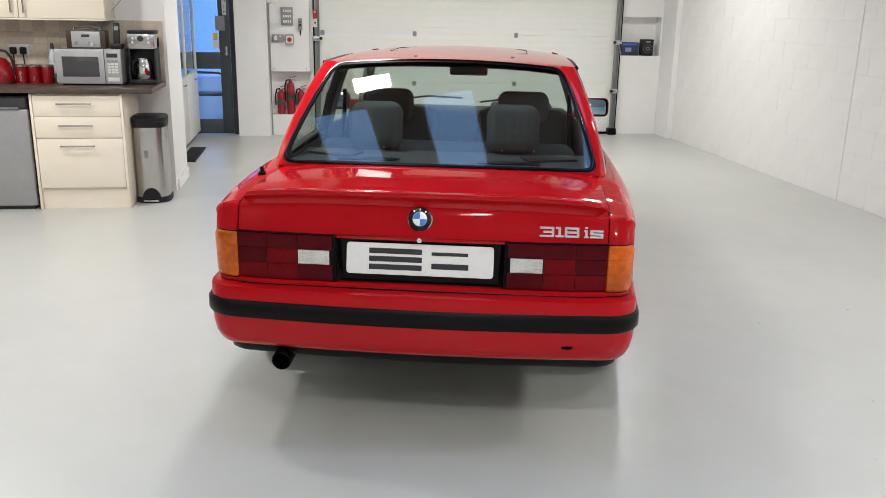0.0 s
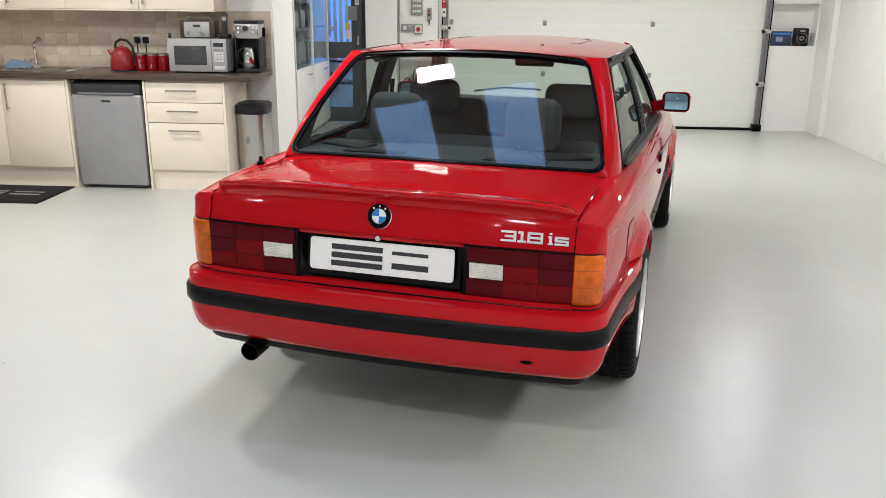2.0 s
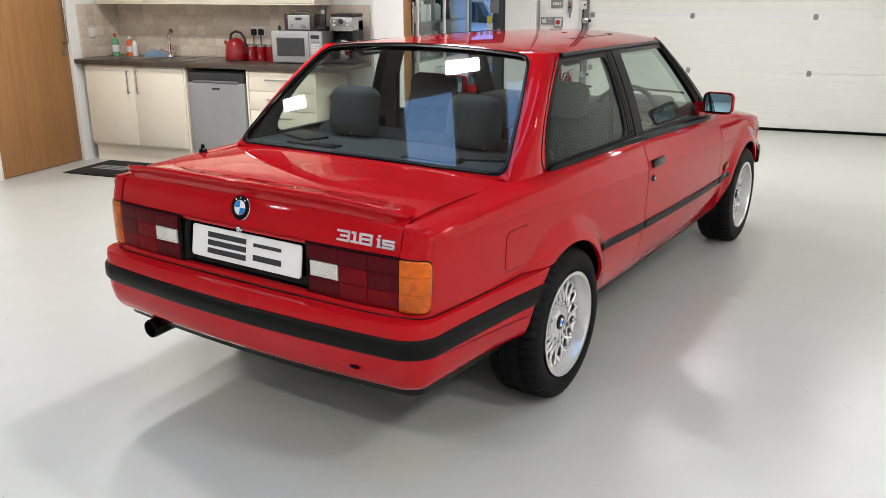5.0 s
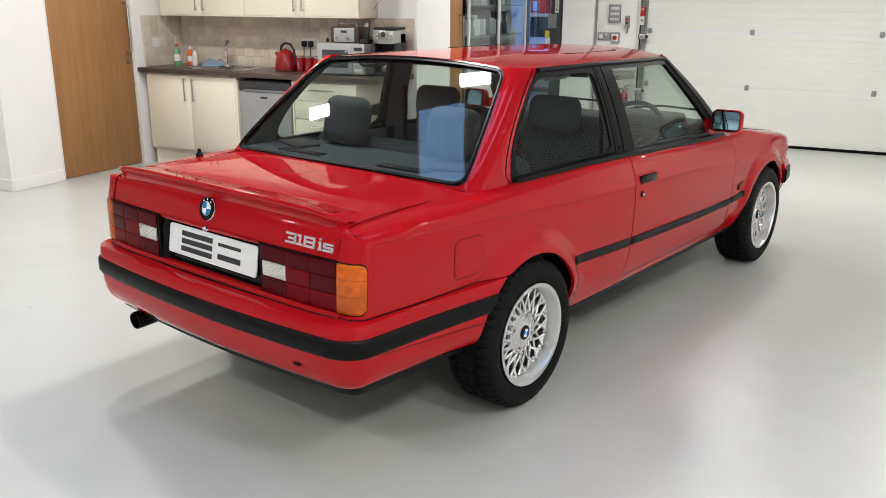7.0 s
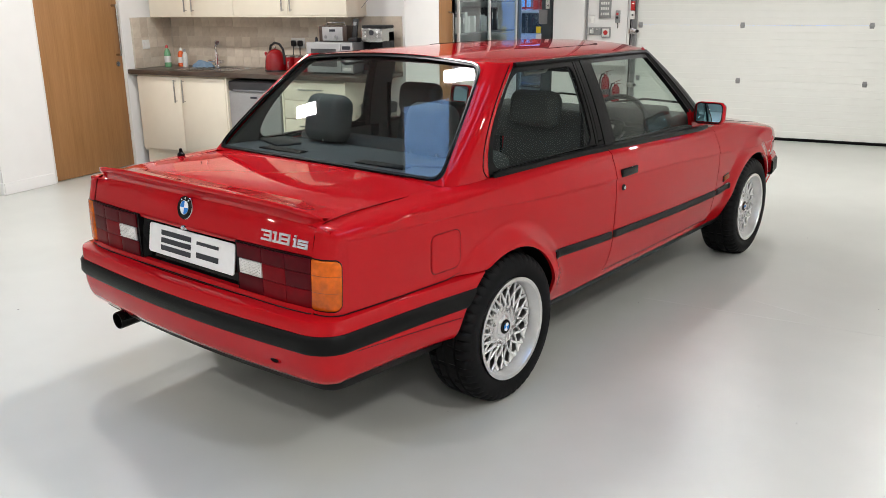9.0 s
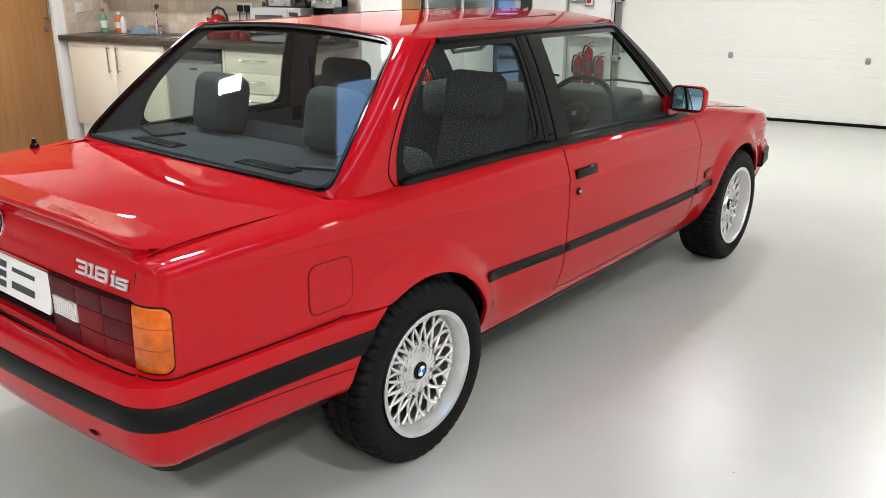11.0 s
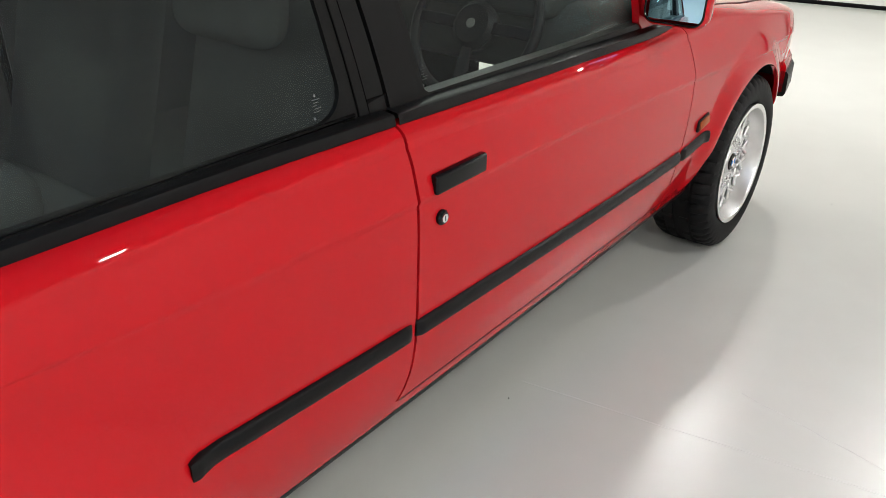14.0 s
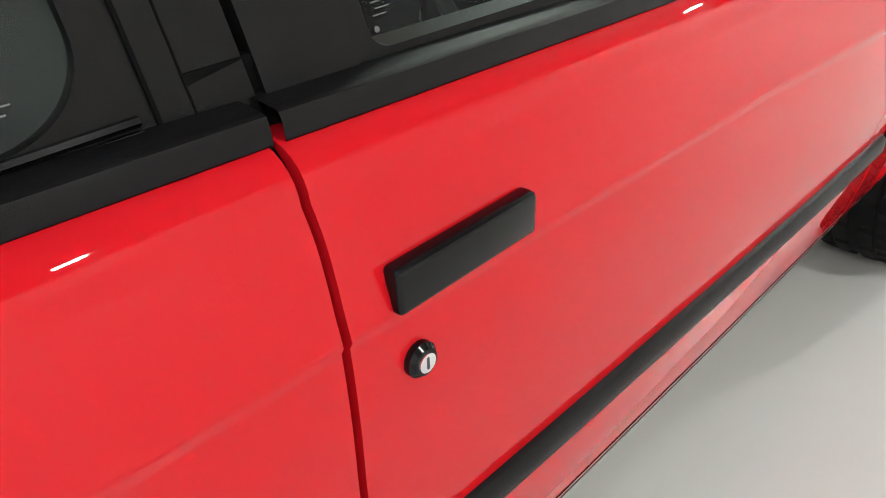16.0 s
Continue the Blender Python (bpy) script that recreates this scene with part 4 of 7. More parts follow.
def corner_lens(s, end, z0, z1, out, r, start=0.0):
    """A lens wrapped round the tail's corner, its outer end rounded by r."""
    long, mid, half = 0.122 * end, (z0 + z1) / 2, (z1 - z0) / 2
    qs = steps(start, end * (1 - r / long), 10) + [end * (1 - r / long * (1 - math.sin(a))) for a in steps(0, math.pi / 2, 10)[1:]]
    vs = [-1, -0.975, -0.9, -0.5, -0.02, 0.02, 0.5, 0.9, 0.975, 1]

    def f(q, v):
        t = max(0.0, 1 - (end - q) * long / end / r)
        h = half - r * (1 - math.sqrt(max(0.0, 1 - t * t)))
        rim = min((end - q) * long / end, (1 - abs(v)) * half)
        lift = out * min(1.0, 0.35 + rim / 0.006)
        x, y, z = lamp_corner(q, mid + v * h, lift)
        return (s * x, y, z)
    return sheet(f, qs, vs, back=(-s * 0.012, 0.012, 0), side=(s * 0.6, -0.6, 0.69))


for s in (1, -1):
    def lamp_base(u, v, s=s):
        x = 0.296 + (0.66 - 0.296) * u
        return (s * x, lamp_y(x) + 0.002, 0.689 + (v - 0.5) * 0.174)
    tail = part("tail_lamp", sheet(lamp_base, steps(0, 1, 12), steps(0, 1, 2), back=(0, 0.05, 0), side=(0, 0, 0.7)), SEAL, car, "dark red tail lamp cluster with amber and clear lenses")
    part("lens_surround", corner_lens(s, 0.8, 0.6025, 0.7755, 0.0022, 0.027), SEAL, tail, smooth=60)
    cols, rows = (0.307, 0.432, 0.543, 0.653), (0.607, 0.666, 0.721, 0.772)
    for i in range(3):
        for j in range(3):
            if i == 0 and j == 1:
                part("reversing_lens", lens(s, 0.317, 0.43, 0.668, 0.72, 0.006), LENS_WHITE, tail, "clear ribbed reversing lens")
                for k in range(9):
                    part("lens_rib", box(s * 0.374 - 0.052, s * 0.374 + 0.052, lamp_y(0.374) - 0.0085, lamp_y(0.374) - 0.004, 0.6715 + k * 0.0056, 0.6735 + k * 0.0056, 0.0008, 1), LENS_WHITE, tail, smooth=0)
                continue
            part("lens", lens(s, cols[i], cols[i + 1], rows[j], rows[j + 1]), LENS_DARK if (i, j) in ((0, 2), (2, 2), (2, 1), (1, 2), (0, 0)) else LENS_RED, tail)
    part("indicator_lens", corner_lens(s, 0.775, 0.6065, 0.7715, 0.006, 0.025, 0.012), LENS_AMBER, tail, "amber indicator lens", smooth=60)
    for z in rows[1:3]:
        part("lens_line", tube([Vector((s * x, y, zz)) for x, y, zz in (lamp_corner(q, z, 0.006) for q in steps(0.02, 0.76, 16))], 0.0009, 5), LENS_SIDE, tail)
    # body under the lamp
    part("lamp_sill", sheet(lambda u, v, s=s: (s * 0.656 * u, lamp_y(max(0.3, 0.656 * u)) - 0.007 * (1 - v) - 0.001, 0.583 + 0.022 * v), steps(0, 1, 26), steps(0, 1, 3), back=(0, 0.03, 0), side=(0, 0, 0.6)), PAINT, car)

# number plate recess, plate with plain bars, boot lock
tray = bmesh.new()
outer = [(-0.3, 0.59), (0.3, 0.59), (0.313, 0.779), (-0.313, 0.779)]
inner = [(-0.275, 0.612), (0.275, 0.612), (0.285, 0.758), (-0.285, 0.758)]
a = [tray.verts.new((x, -0.892, z)) for x, z in outer]
b = [tray.verts.new((x, -0.862 + (z - 0.612) * 0.12, z)) for x, z in inner]
tray.faces.new(b)
for k in range(4):
    tray.faces.new((a[k], a[(k + 1) % 4], b[(k + 1) % 4], b[k]))
bmesh.ops.recalc_face_normals(tray, faces=tray.faces)
if sum(f.normal.y for f in tray.faces) > 0:
    bmesh.ops.reverse_faces(tray, faces=tray.faces[:])
part("plate_recess", tray, GLOSS_BLACK, car, "black recessed number plate panel", smooth=0)
PL = Matrix.Translation((0, -0.868, 0.692)) @ pose(0, 0, 0, -9, 0, 0)
plate = part("number_plate", plate_of(rounded(0.52, 0.112, 0.012), 0.006, 0.001), PLATE, car, "white plate with dark printed bars", m=PL @ Matrix.Translation((0, -0.006, 0)))


def plain_bars(parent, material, m, k=1.0):
    """Printed company sign as plain bars: a tall block of three rows and two short rows beside it."""
    for cx, cz, w, h in ((-0.0855, 0.0285, 0.187, 0.019), (-0.0855, 0.0, 0.187, 0.019), (-0.0855, -0.0285, 0.187, 0.019), (0.106, 0.024, 0.128, 0.012), (0.107, -0.02, 0.13, 0.02)):
        part("print_bar", box(-w * k / 2, w * k / 2, -0.0006, 0.0006, -h * k / 2, h * k / 2), material, parent, m=m @ Matrix.Translation((cx * k, 0, cz * k)), smooth=0)


plain_bars(plate, INK, Matrix.Translation((0, -0.0012, 0)))
part("boot_lock", lathe([(0.0, -0.004), (0.008, -0.004), (0.0095, -0.002), (0.0095, 0.01), (0.0, 0.01)], 20, "y"), CHROME, boot, "chrome boot lock", m=pose(0, -0.894, 0.771))


def sector_disc(r, i0, n=32):
    """Two opposite quarters of a disc in the x-z plane."""
    bm = bmesh.new()
    for q in (i0, i0 + 2):
        pts = [(0, 0)] + [(r * math.cos(math.pi / 2 * (q + k / 8)), r * math.sin(math.pi / 2 * (q + k / 8))) for k in range(9)]
        bm.faces.new([bm.verts.new((x, 0, z)) for x, z in pts])
    bmesh.ops.recalc_face_normals(bm, faces=bm.faces)
    for f in bm.faces:
        if f.normal.y > 0:
            f.normal_flip()
    return bm


def emblem(parent, m, r):
    """A round enamel emblem: chrome rim, black ring, blue and white quarters."""
    base = part("emblem", lathe([(0.0, -0.12 * r), (0.93 * r, -0.1 * r), (r, -0.03 * r), (r, 0.1 * r), (0.0, 0.1 * r)], 40, "y"), CHROME, parent, "round blue and white enamel emblem", m=m)
    part("ring", lathe([(0.0, -0.02 * r), (0.955 * r, -0.02 * r), (0.955 * r, 0.05 * r), (0.0, 0.05 * r)], 40, "y"), GLOSS_BLACK, base, m=Matrix.Translation((0, -0.115 * r, 0)))
    part("ring_rim", lathe([(0.0, -0.01 * r), (0.6 * r, -0.01 * r), (0.6 * r, 0.02 * r), (0.0, 0.02 * r)], 40, "y"), CHROME, base, m=Matrix.Translation((0, -0.138 * r, 0)))
    part("white_quarter", sector_disc(0.56 * r, 0), WHITE_ENAMEL, base, m=Matrix.Translation((0, -0.155 * r, 0)), smooth=0)
    part("blue_quarter", sector_disc(0.56 * r, 1), BLUE, base, m=Matrix.Translation((0, -0.155 * r, 0)), smooth=0)
    for k in range(3):
        ang = radians(90 + (k - 1) * 38)
        part("ring_mark", box(-0.05 * r, 0.05 * r, -0.004 * r, 0.004 * r, -0.075 * r, 0.075 * r), WHITE_ENAMEL, base,
             m=Matrix.Translation((0.76 * r * math.cos(ang), -0.142 * r, 0.77 * r * math.sin(ang))) @ pose(0, 0, 0, 0, 90 - math.degrees(ang), 0), smooth=0)
    return base


emblem(boot, pose(0, -0.8745, 0.842, -14, 0, 0), 0.043)


def lettering(name, text, size, material, parent, m, depth=0.002, stretch=1.0, heavy=0.0, label=""):
    cu = bpy.data.curves.new(name, "FONT")
    cu.body, cu.size, cu.extrude, cu.offset, cu.align_x = text, size, depth, heavy, "LEFT"
    tmp = new(name, cu)
    me = bpy.data.meshes.new_from_object(tmp.evaluated_get(bpy.context.evaluated_depsgraph_get()))
    bpy.data.objects.remove(tmp)
    me.materials.append(material)
    ob = new(name, me)
    ob.parent = parent
    ob.matrix_basis = m @ pose(0, 0, 0, 90, 0, 0) @ Matrix.Diagonal((stretch, 1, 1, 1))
    if label:
        tagged(ob, label)
    return ob


TILT_BADGE = pose(0, 0, 0, -12.5, 0, 1.8)


def badge_letter(ch, x0, x1):
    """A wide raised character drawn with square-cut strokes."""
    h, t = (0.036, 0.0075) if ch in "318" else (0.028, 0.007)
    w, g = x1 - x0, 0.0085
    level = {"3": "abcBR", "1": "cM", "8": "abcLR", "i": "M", "s": "abcTB"}[ch]
    bars = []
    for q in level:
        if q in "abc":
            z = {"a": h - t, "b": (h - t) / 2, "c": 0.0}[q]
            bars.append((0.0 if ch != "3" or q != "b" else w * 0.25, w, z, z + t))
        elif q == "L" or q == "R":
            bars.append((0.0, g, 0.0, h) if q == "L" else (w - g, w, 0.0, h))
        elif q == "M":
            bars.append((w / 2 - g / 2, w / 2 + g / 2, 0.0, h))
        elif q == "T":
            bars.append((0.0, g, h / 2, h))
        elif q == "B" and ch == "s":
            bars.append((w - g, w, 0.0, h / 2))
    if ch == "1":
        bars.append((w / 2 - 0.013, w / 2, h - t, h))
    if ch == "i":
        bars += [(w / 2 - g / 2, w / 2 + g / 2, h + 0.004, h + 0.0105), (w / 2 - 0.008, w / 2, h - t, h), (w / 2 - 0.008, w / 2 + 0.009, 0.0, t * 0.8)]
    solid = joined(*[box(a, b, -0.0045, 0.002, c, d, 0.0012, 1) for a, b, c, d in bars])
    part("model_badge", solid, BADGE, boot, "raised chrome model character", m=Matrix.Translation((x0, -0.8735 + 0.03 * (x0 - 0.38), 0.795)) @ TILT_BADGE, smooth=0)


for ch, xa, xb in (("3", 0.414, 0.464), ("1", 0.468, 0.497), ("8", 0.5, 0.55), ("i", 0.564, 0.584), ("s", 0.587, 0.632)):
    badge_letter(ch, xa, xb)

# ---------------------------------------------------------------- sides of the car
strip_z = curve((0.28, 0.526), (0.77, 0.4985), (1.9, 0.4755), (2.16, 0.489), (2.3, 0.492))


def rub(s, ya, yb):
    prof = [(-0.004, -0.018), (0.007, -0.0175), (0.0115, -0.012), (0.0125, 0.0), (0.0115, 0.012), (0.007, 0.0175), (-0.004, 0.018)]

    def f(u, v):
        o, dz = prof[int(v)]
        t = min(u - ya, yb - u) / 0.012
        k = 1.0 if t >= 1 else 0.35 + 0.65 * max(0, t)
        z = strip_z(u) + dz * (0.8 + 0.2 * k)
        return (s * (skin_x(u, strip_z(u)) + o * k), u, z)
    ys = [ya, ya + 0.004, ya + 0.012] + steps(ya + 0.02, yb - 0.02, 20) + [yb - 0.012, yb - 0.004, yb]
    return sheet(f, ys, list(range(7)), back=(-s * 0.004, 0, 0), side=(0, (ya + yb) / 2, 0.5))


def flank_outline(w, h, r, s, y, z, out):
    """A rounded outline laid on the body side."""
    return [Vector((s * (skin_x(y + a, z + b) + out), y + a, z + b)) for a, b in rounded(w, h, r, 6)]


def mirror_shell(s):
    """A rounded housing, open at the rear, drawn in towards the front."""
    rings = [(0.98, -0.06, 0.0), (1.03, -0.057, 0.0), (1.05, -0.04, 0.0), (1.0, -0.015, 0.0), (0.86, 0.008, -0.006), (0.62, 0.024, -0.012), (0.3, 0.032, -0.015), (0.05, 0.034, -0.016)]
    edge = rounded(0.155, 0.112, 0.03, 6)
    bm = sheet(lambda u, v: (edge[u % len(edge)][0] * rings[v][0], rings[v][1], edge[u % len(edge)][1] * rings[v][0]), list(range(len(edge) + 1)), list(range(len(rings))), side=(0, 0, 0))
    return moved(bm, Matrix.Translation((s * 0.832, 1.705, 0.952)) @ pose(0, 0, 0, -5, 0, s * 1))


for s in (1, -1):
    owner = [o for o in car.children if o.name.startswith("door") and "_" not in o.name][0 if s == 1 else 1]
    part("rub_strip", rub(s, 0.32, 0.758), TRIM, car, "black side rubbing strip", smooth=50)
    part("rub_strip", rub(s, 0.77, 1.897), TRIM, owner, "black side rubbing strip", smooth=50)
    part("rub_strip", rub(s, 1.912, 2.156), TRIM, car, "black side rubbing strip", smooth=50)
    # door handle: a flap in a shallow cup, and its lock
    x = skin_x(0.88, 0.775)
    part("door_handle", moved(box(-0.009, 0.009, -0.077, 0.077, -0.0185, 0.0185, 0.005, 3), Matrix.Translation((s * (x + 0.002), 0.887, 0.777))), GLOSS_BLACK, owner, "gloss black door handle")
    lock = part("door_lock", lathe([(0.0, 0.009), (0.011, 0.009), (0.0145, 0.005), (0.0145, -0.006), (0.0, -0.006)], 24, "x"), GLOSS_BLACK, owner, "black door lock", m=Matrix.Translation((s * (skin_x(0.828, 0.71)), 0.832, 0.71)) @ Matrix.Diagonal((s, 1, 1, 1)))
    part("lock_barrel", lathe([(0.0, 0.0105), (0.008, 0.0105), (0.0085, 0.008), (0.0085, 0.0), (0.0, 0.0)], 20, "x"), CHROME, lock)
    part("key_slot", box(0.0103, 0.011, -0.0011, 0.0011, -0.005, 0.005), INK, lock, smooth=0)
    flat = Matrix.Translation((s * (skin_x(2.072, 0.545) + 0.002), 2.072, 0.545)) @ pose(0, 0, 0, 5)
    indicator = part("side_indicator", moved(box(-0.006, 0.005, -0.056, 0.056, -0.018, 0.018, 0.004), flat), TRIM, car, "amber side indicator in a black surround")
    part("lens", moved(box(-0.004, 0.009, -0.05, 0.05, -0.0135, 0.0135, 0.004), flat), LENS_SIDE, indicator, "dark amber lens")
    # waist moulding under the windows: a flat black band with a lip against the glass
    def moulding(u, v, s=s):
        x0, z0 = shoulder_x(u) + 0.0085, shoulder_z(u) - 0.0025
        o, dz = ((0.0, -0.003), (0.003, 0.002), (0.001, 0.015), (-0.001, 0.019), (-0.004, 0.0205), (-0.01, 0.021), (-0.022, 0.022), (-0.045, 0.023))[v]
        k = min(1.0, 0.55 + u / 0.06)
        return (s * (x0 - 0.006 * (1 - k) + o * k), u, z0 + dz * k)
    part("waist_seal", sheet(moulding, steps(0.005, 0.7695, 14), list(range(8)), side=(0, 0.4, 0.8)), TRIM, car, "black waist moulding", smooth=30)
    part("waist_seal", sheet(moulding, steps(0.7785, 1.87, 18), list(range(8)), side=(0, 1.3, 0.8)), TRIM, owner, "black waist moulding", smooth=30)
    # maker's marks in the glass corners
    for na, nb, y, z, inset in (("quarter_rear", "b_rear", 0.648, 0.944, 0.003), ("b_front", "a_rear", 0.925, 0.93, 0.022)):
        def on_glass(y, z, k=0.5, w=0.2):
            for _ in range(8):
                p = between(na, nb, k, w, s)
                k += (y - p.y) / (between(na, nb, 1, w, s).y - between(na, nb, 0, w, s).y)
                w += (z - p.z) / (between(na, nb, k, 1, s).z - between(na, nb, k, 0, s).z)
            return between(na, nb, k, w, s) + Vector((s * (0.0006 - inset), 0, 0))
        for k in range(2):
            part("glass_mark", lathe([(0.0, 0.0004), (0.0024, 0.0004), (0.0024, -0.0004), (0.0, -0.0004)], 12, "x"), GLASS_INK, car, "pale printed mark in the glass", m=Matrix.Translation(on_glass(y - 0.007 + 0.007 * k, z + 0.014 - 0.034 * (1 - k))) @ pose(0, 0, 0, 0, -s * 22, 0))
        for k in range(5):
            part("glass_mark", box(-0.0004, 0.0004, -0.008 + 0.003 * (k % 2), 0.009 - 0.004 * (k % 3), -0.0005, 0.0005), GLASS_INK, car, "pale printed mark in the glass", smooth=0, m=Matrix.Translation(on_glass(y, z - 0.0046 * k + 0.008)) @ pose(0, 0, 0, 0, -s * 22, 0))
    # mirror
    mirror = part("door_mirror", mirror_shell(s), PAINT, owner, "red door mirror with bluish glass", smooth=60)
    part("mirror_glass", sheet(lambda a, b: (a, -0.0635 + (a * a + b * b) / 1.5, b), steps(-0.07, 0.07, 16), steps(-0.0475, 0.0475, 10), back=(0, 0.004, 0), side=(0, 1, 0)), MIRROR, mirror, "bluish mirror glass", m=Matrix.Translation((s * 0.832, 1.705, 0.952)) @ pose(0, 0, 0, -8, 0, s * 7))
    part("mirror_rim", tube([Vector((s * 0.832, 1.705, 0.952)) + (pose(0, 0, 0, -5, 0, s * 1) @ Vector((a, -0.059, b))) for a, b in rounded(0.147, 0.104, 0.027, 5)], 0.0028, 6, closed=True), GLOSS_BLACK, mirror)
    part("mirror_arm", moved(box(-0.04, 0.04, -0.05, 0.05, -0.03, 0.03, 0.012, 3), Matrix.Translation((s * 0.757, 1.745, 0.925))), PAINT, mirror, smooth=60)
    part("mirror_base", sheet(lambda u, v, s=s: between("b_front", "a_rear", 0.9 + 0.1 * u, 0.0 + 0.26 * v * (0.25 + 0.75 * u), s) + Vector((s * 0.008, 0, 0)), steps(0, 1, 4), steps(0, 1, 4), back=(-s * 0.02, 0, 0), side=MID), PAINT, mirror)

# fuel flap on the right-hand side, aerial base on the left
flap = part("fuel_flap", sheet(lambda u, v: tuple(Vector((skin_x(-0.362, 0.697) + 0.0022, -0.362, 0.697)).lerp(flank_outline(0.15, 0.138, 0.028, 1, -0.362, 0.697, 0.0022)[int(u) % 28], v)) if v < 1 else flank_outline(0.15, 0.138, 0.028, 1, -0.362, 0.697, 0.0022)[int(u) % 28],
                               list(range(29)), [0.0, 0.5, 0.9, 1.0], side=(0, -0.4, 0.7)), PAINT, car, "red fuel filler flap", smooth=60)
part("flap_gap", tube(flank_outline(0.155, 0.143, 0.03, 1, -0.362, 0.697, -0.0003), 0.0014, 6, closed=True), SEAL, flap)
part("aerial_base", lathe([(0.0, 0.03), (0.007, 0.028), (0.009, 0.012), (0.016, 0.006), (0.018, -0.01), (0.0, -0.01)], 16), SEAL, car, "black aerial base", m=pose(-0.69, -0.42, 0.893))


# ---------------------------------------------------------------- wheels
def wheel(parent, name="wheel"):
    w = new(name)
    w.parent = parent
    # tyre: sidewall, shoulder blocks and grooved tread
    prof = [(0.205, 0.092), (0.222, 0.103), (0.25, 0.105), (0.275, 0.101), (0.29, 0.092), (0.2985, 0.077), (0.3005, 0.062), (0.3005, 0.05), (0.294, 0.048), (0.294, 0.042), (0.302, 0.04), (0.302, 0.012), (0.295, 0.01),
            (0.295, -0.01), (0.302, -0.012), (0.302, -0.04), (0.294, -0.042), (0.294, -0.048), (0.3005, -0.05), (0.3005, -0.062), (0.2985, -0.077), (0.29, -0.092), (0.275, -0.101), (0.25, -0.105), (0.222, -0.103), (0.205, -0.092)]
    cut = {5, 6, 7, 18, 19, 20, 4, 21}
    part("tyre", turned(prof, 192, "x", lambda i, k: -0.009 if i in cut and k % 4 == 0 else (-0.006 if i in (10, 11, 14, 15) and k % 8 == 3 else 0)), TYRE, w, "black road tyre", smooth=30)
    rim = part("rim", turned([(0.203, 0.094), (0.207, 0.1), (0.2075, 0.104), (0.203, 0.105), (0.192, 0.103), (0.189, 0.097), (0.185, 0.05), (0.176, 0.042), (0.173, -0.09), (0.2, -0.095), (0.2, 0.08)], 72, "x"), RIM_LIP, w, "silver cross-spoke alloy rim", smooth=40)
    n = 18
    for k in range(n):
        for d in (1, -1):
            a0 = 2 * math.pi * (k - 0.1 * d) / n
            a1 = a0 + d * 2 * math.pi / n * 0.95
            pts = []
            for q in steps(0, 1, 5):
                r = 0.084 + (0.183 - 0.084) * q
                a = a0 + (a1 - a0) * q
                pts.append((0.05 + 0.006 * (1 - q) - 0.005 * math.sin(math.pi * q), r * math.cos(a), r * math.sin(a)))
            part("spoke", tube(pts, [0.0075, 0.0066, 0.006, 0.0058, 0.006, 0.0072], 6), ALLOY, rim, smooth=60)
    part("hub", lathe([(0.0, 0.055), (0.05, 0.055), (0.078, 0.053), (0.091, 0.05), (0.093, 0.04), (0.085, 0.02), (0.0, 0.02)], 40, "x"), ALLOY, rim, smooth=40)
    part("hub_ring", turned([(0.0875 + 0.0012 * math.cos(a), 0.0512 + 0.0012 * math.sin(a)) for a in steps(0, 2 * math.pi, 6)[:-1]], 48, "x"), UNDER, rim)
    for k in range(40):
        # raised lattice on the hub, two rings of studs
        a, r = 2 * math.pi * (k // 2 + 0.5 * (k % 2)) / 20, 0.077 if k % 2 else 0.063
        part("hub_web", moved(box(-0.002, 0.002, -0.0068, 0.0068, -0.0068, 0.0068), Matrix.Translation((0.0545, r * math.cos(a), r * math.sin(a))) @ pose(0, 0, 0, math.degrees(a) + 45, 0, 0)), ALLOY, rim, smooth=0)
    part("hub_centre", lathe([(0.0, 0.064), (0.038, 0.064), (0.044, 0.06), (0.048, 0.054), (0.0, 0.052)], 6, "x"), ALLOY, rim, smooth=0)
    for k in range(4):
        a = 2 * math.pi * (k + 0.5) / 4
        part("wheel_bolt", lathe([(0.0, 0.06), (0.007, 0.06), (0.0085, 0.057), (0.0085, 0.05), (0.0, 0.05)], 6, "x"), STEEL, rim, m=pose(0, 0.067 * math.cos(a), 0.067 * math.sin(a)))
    cap = part("cap", lathe([(0.0, 0.0695), (0.027, 0.069), (0.029, 0.067), (0.029, 0.062), (0.0, 0.062)], 32, "x"), GLOSS_BLACK, rim, "round enamel hub cap")
    turn = pose(0.0713, 0, 0, 0, 0, 90)
    part("cap_white", sector_disc(0.0175, 0), WHITE_ENAMEL, rim, m=turn, smooth=0)
    part("cap_blue", sector_disc(0.0175, 1), BLUE, rim, m=turn, smooth=0)
    part("brake_disc", lathe([(0.0, 0.0), (0.13, 0.0), (0.13, -0.02), (0.0, -0.02)], 40, "x"), UNDER, w)
    return w


w0 = wheel(car)
w0.matrix_basis = pose(TRACK, 0, HUB, 24)
for x, y, flip, spin in ((TRACK, AXLE, 0, 50), (-TRACK, 0, 180, 10), (-TRACK, AXLE, 180, 70)):
    copy_thing(w0, pose(x, y, HUB if y == 0 else HUB - 0.008) @ pose(0, 0, 0, 0, 0, flip) @ pose(0, 0, 0, spin))

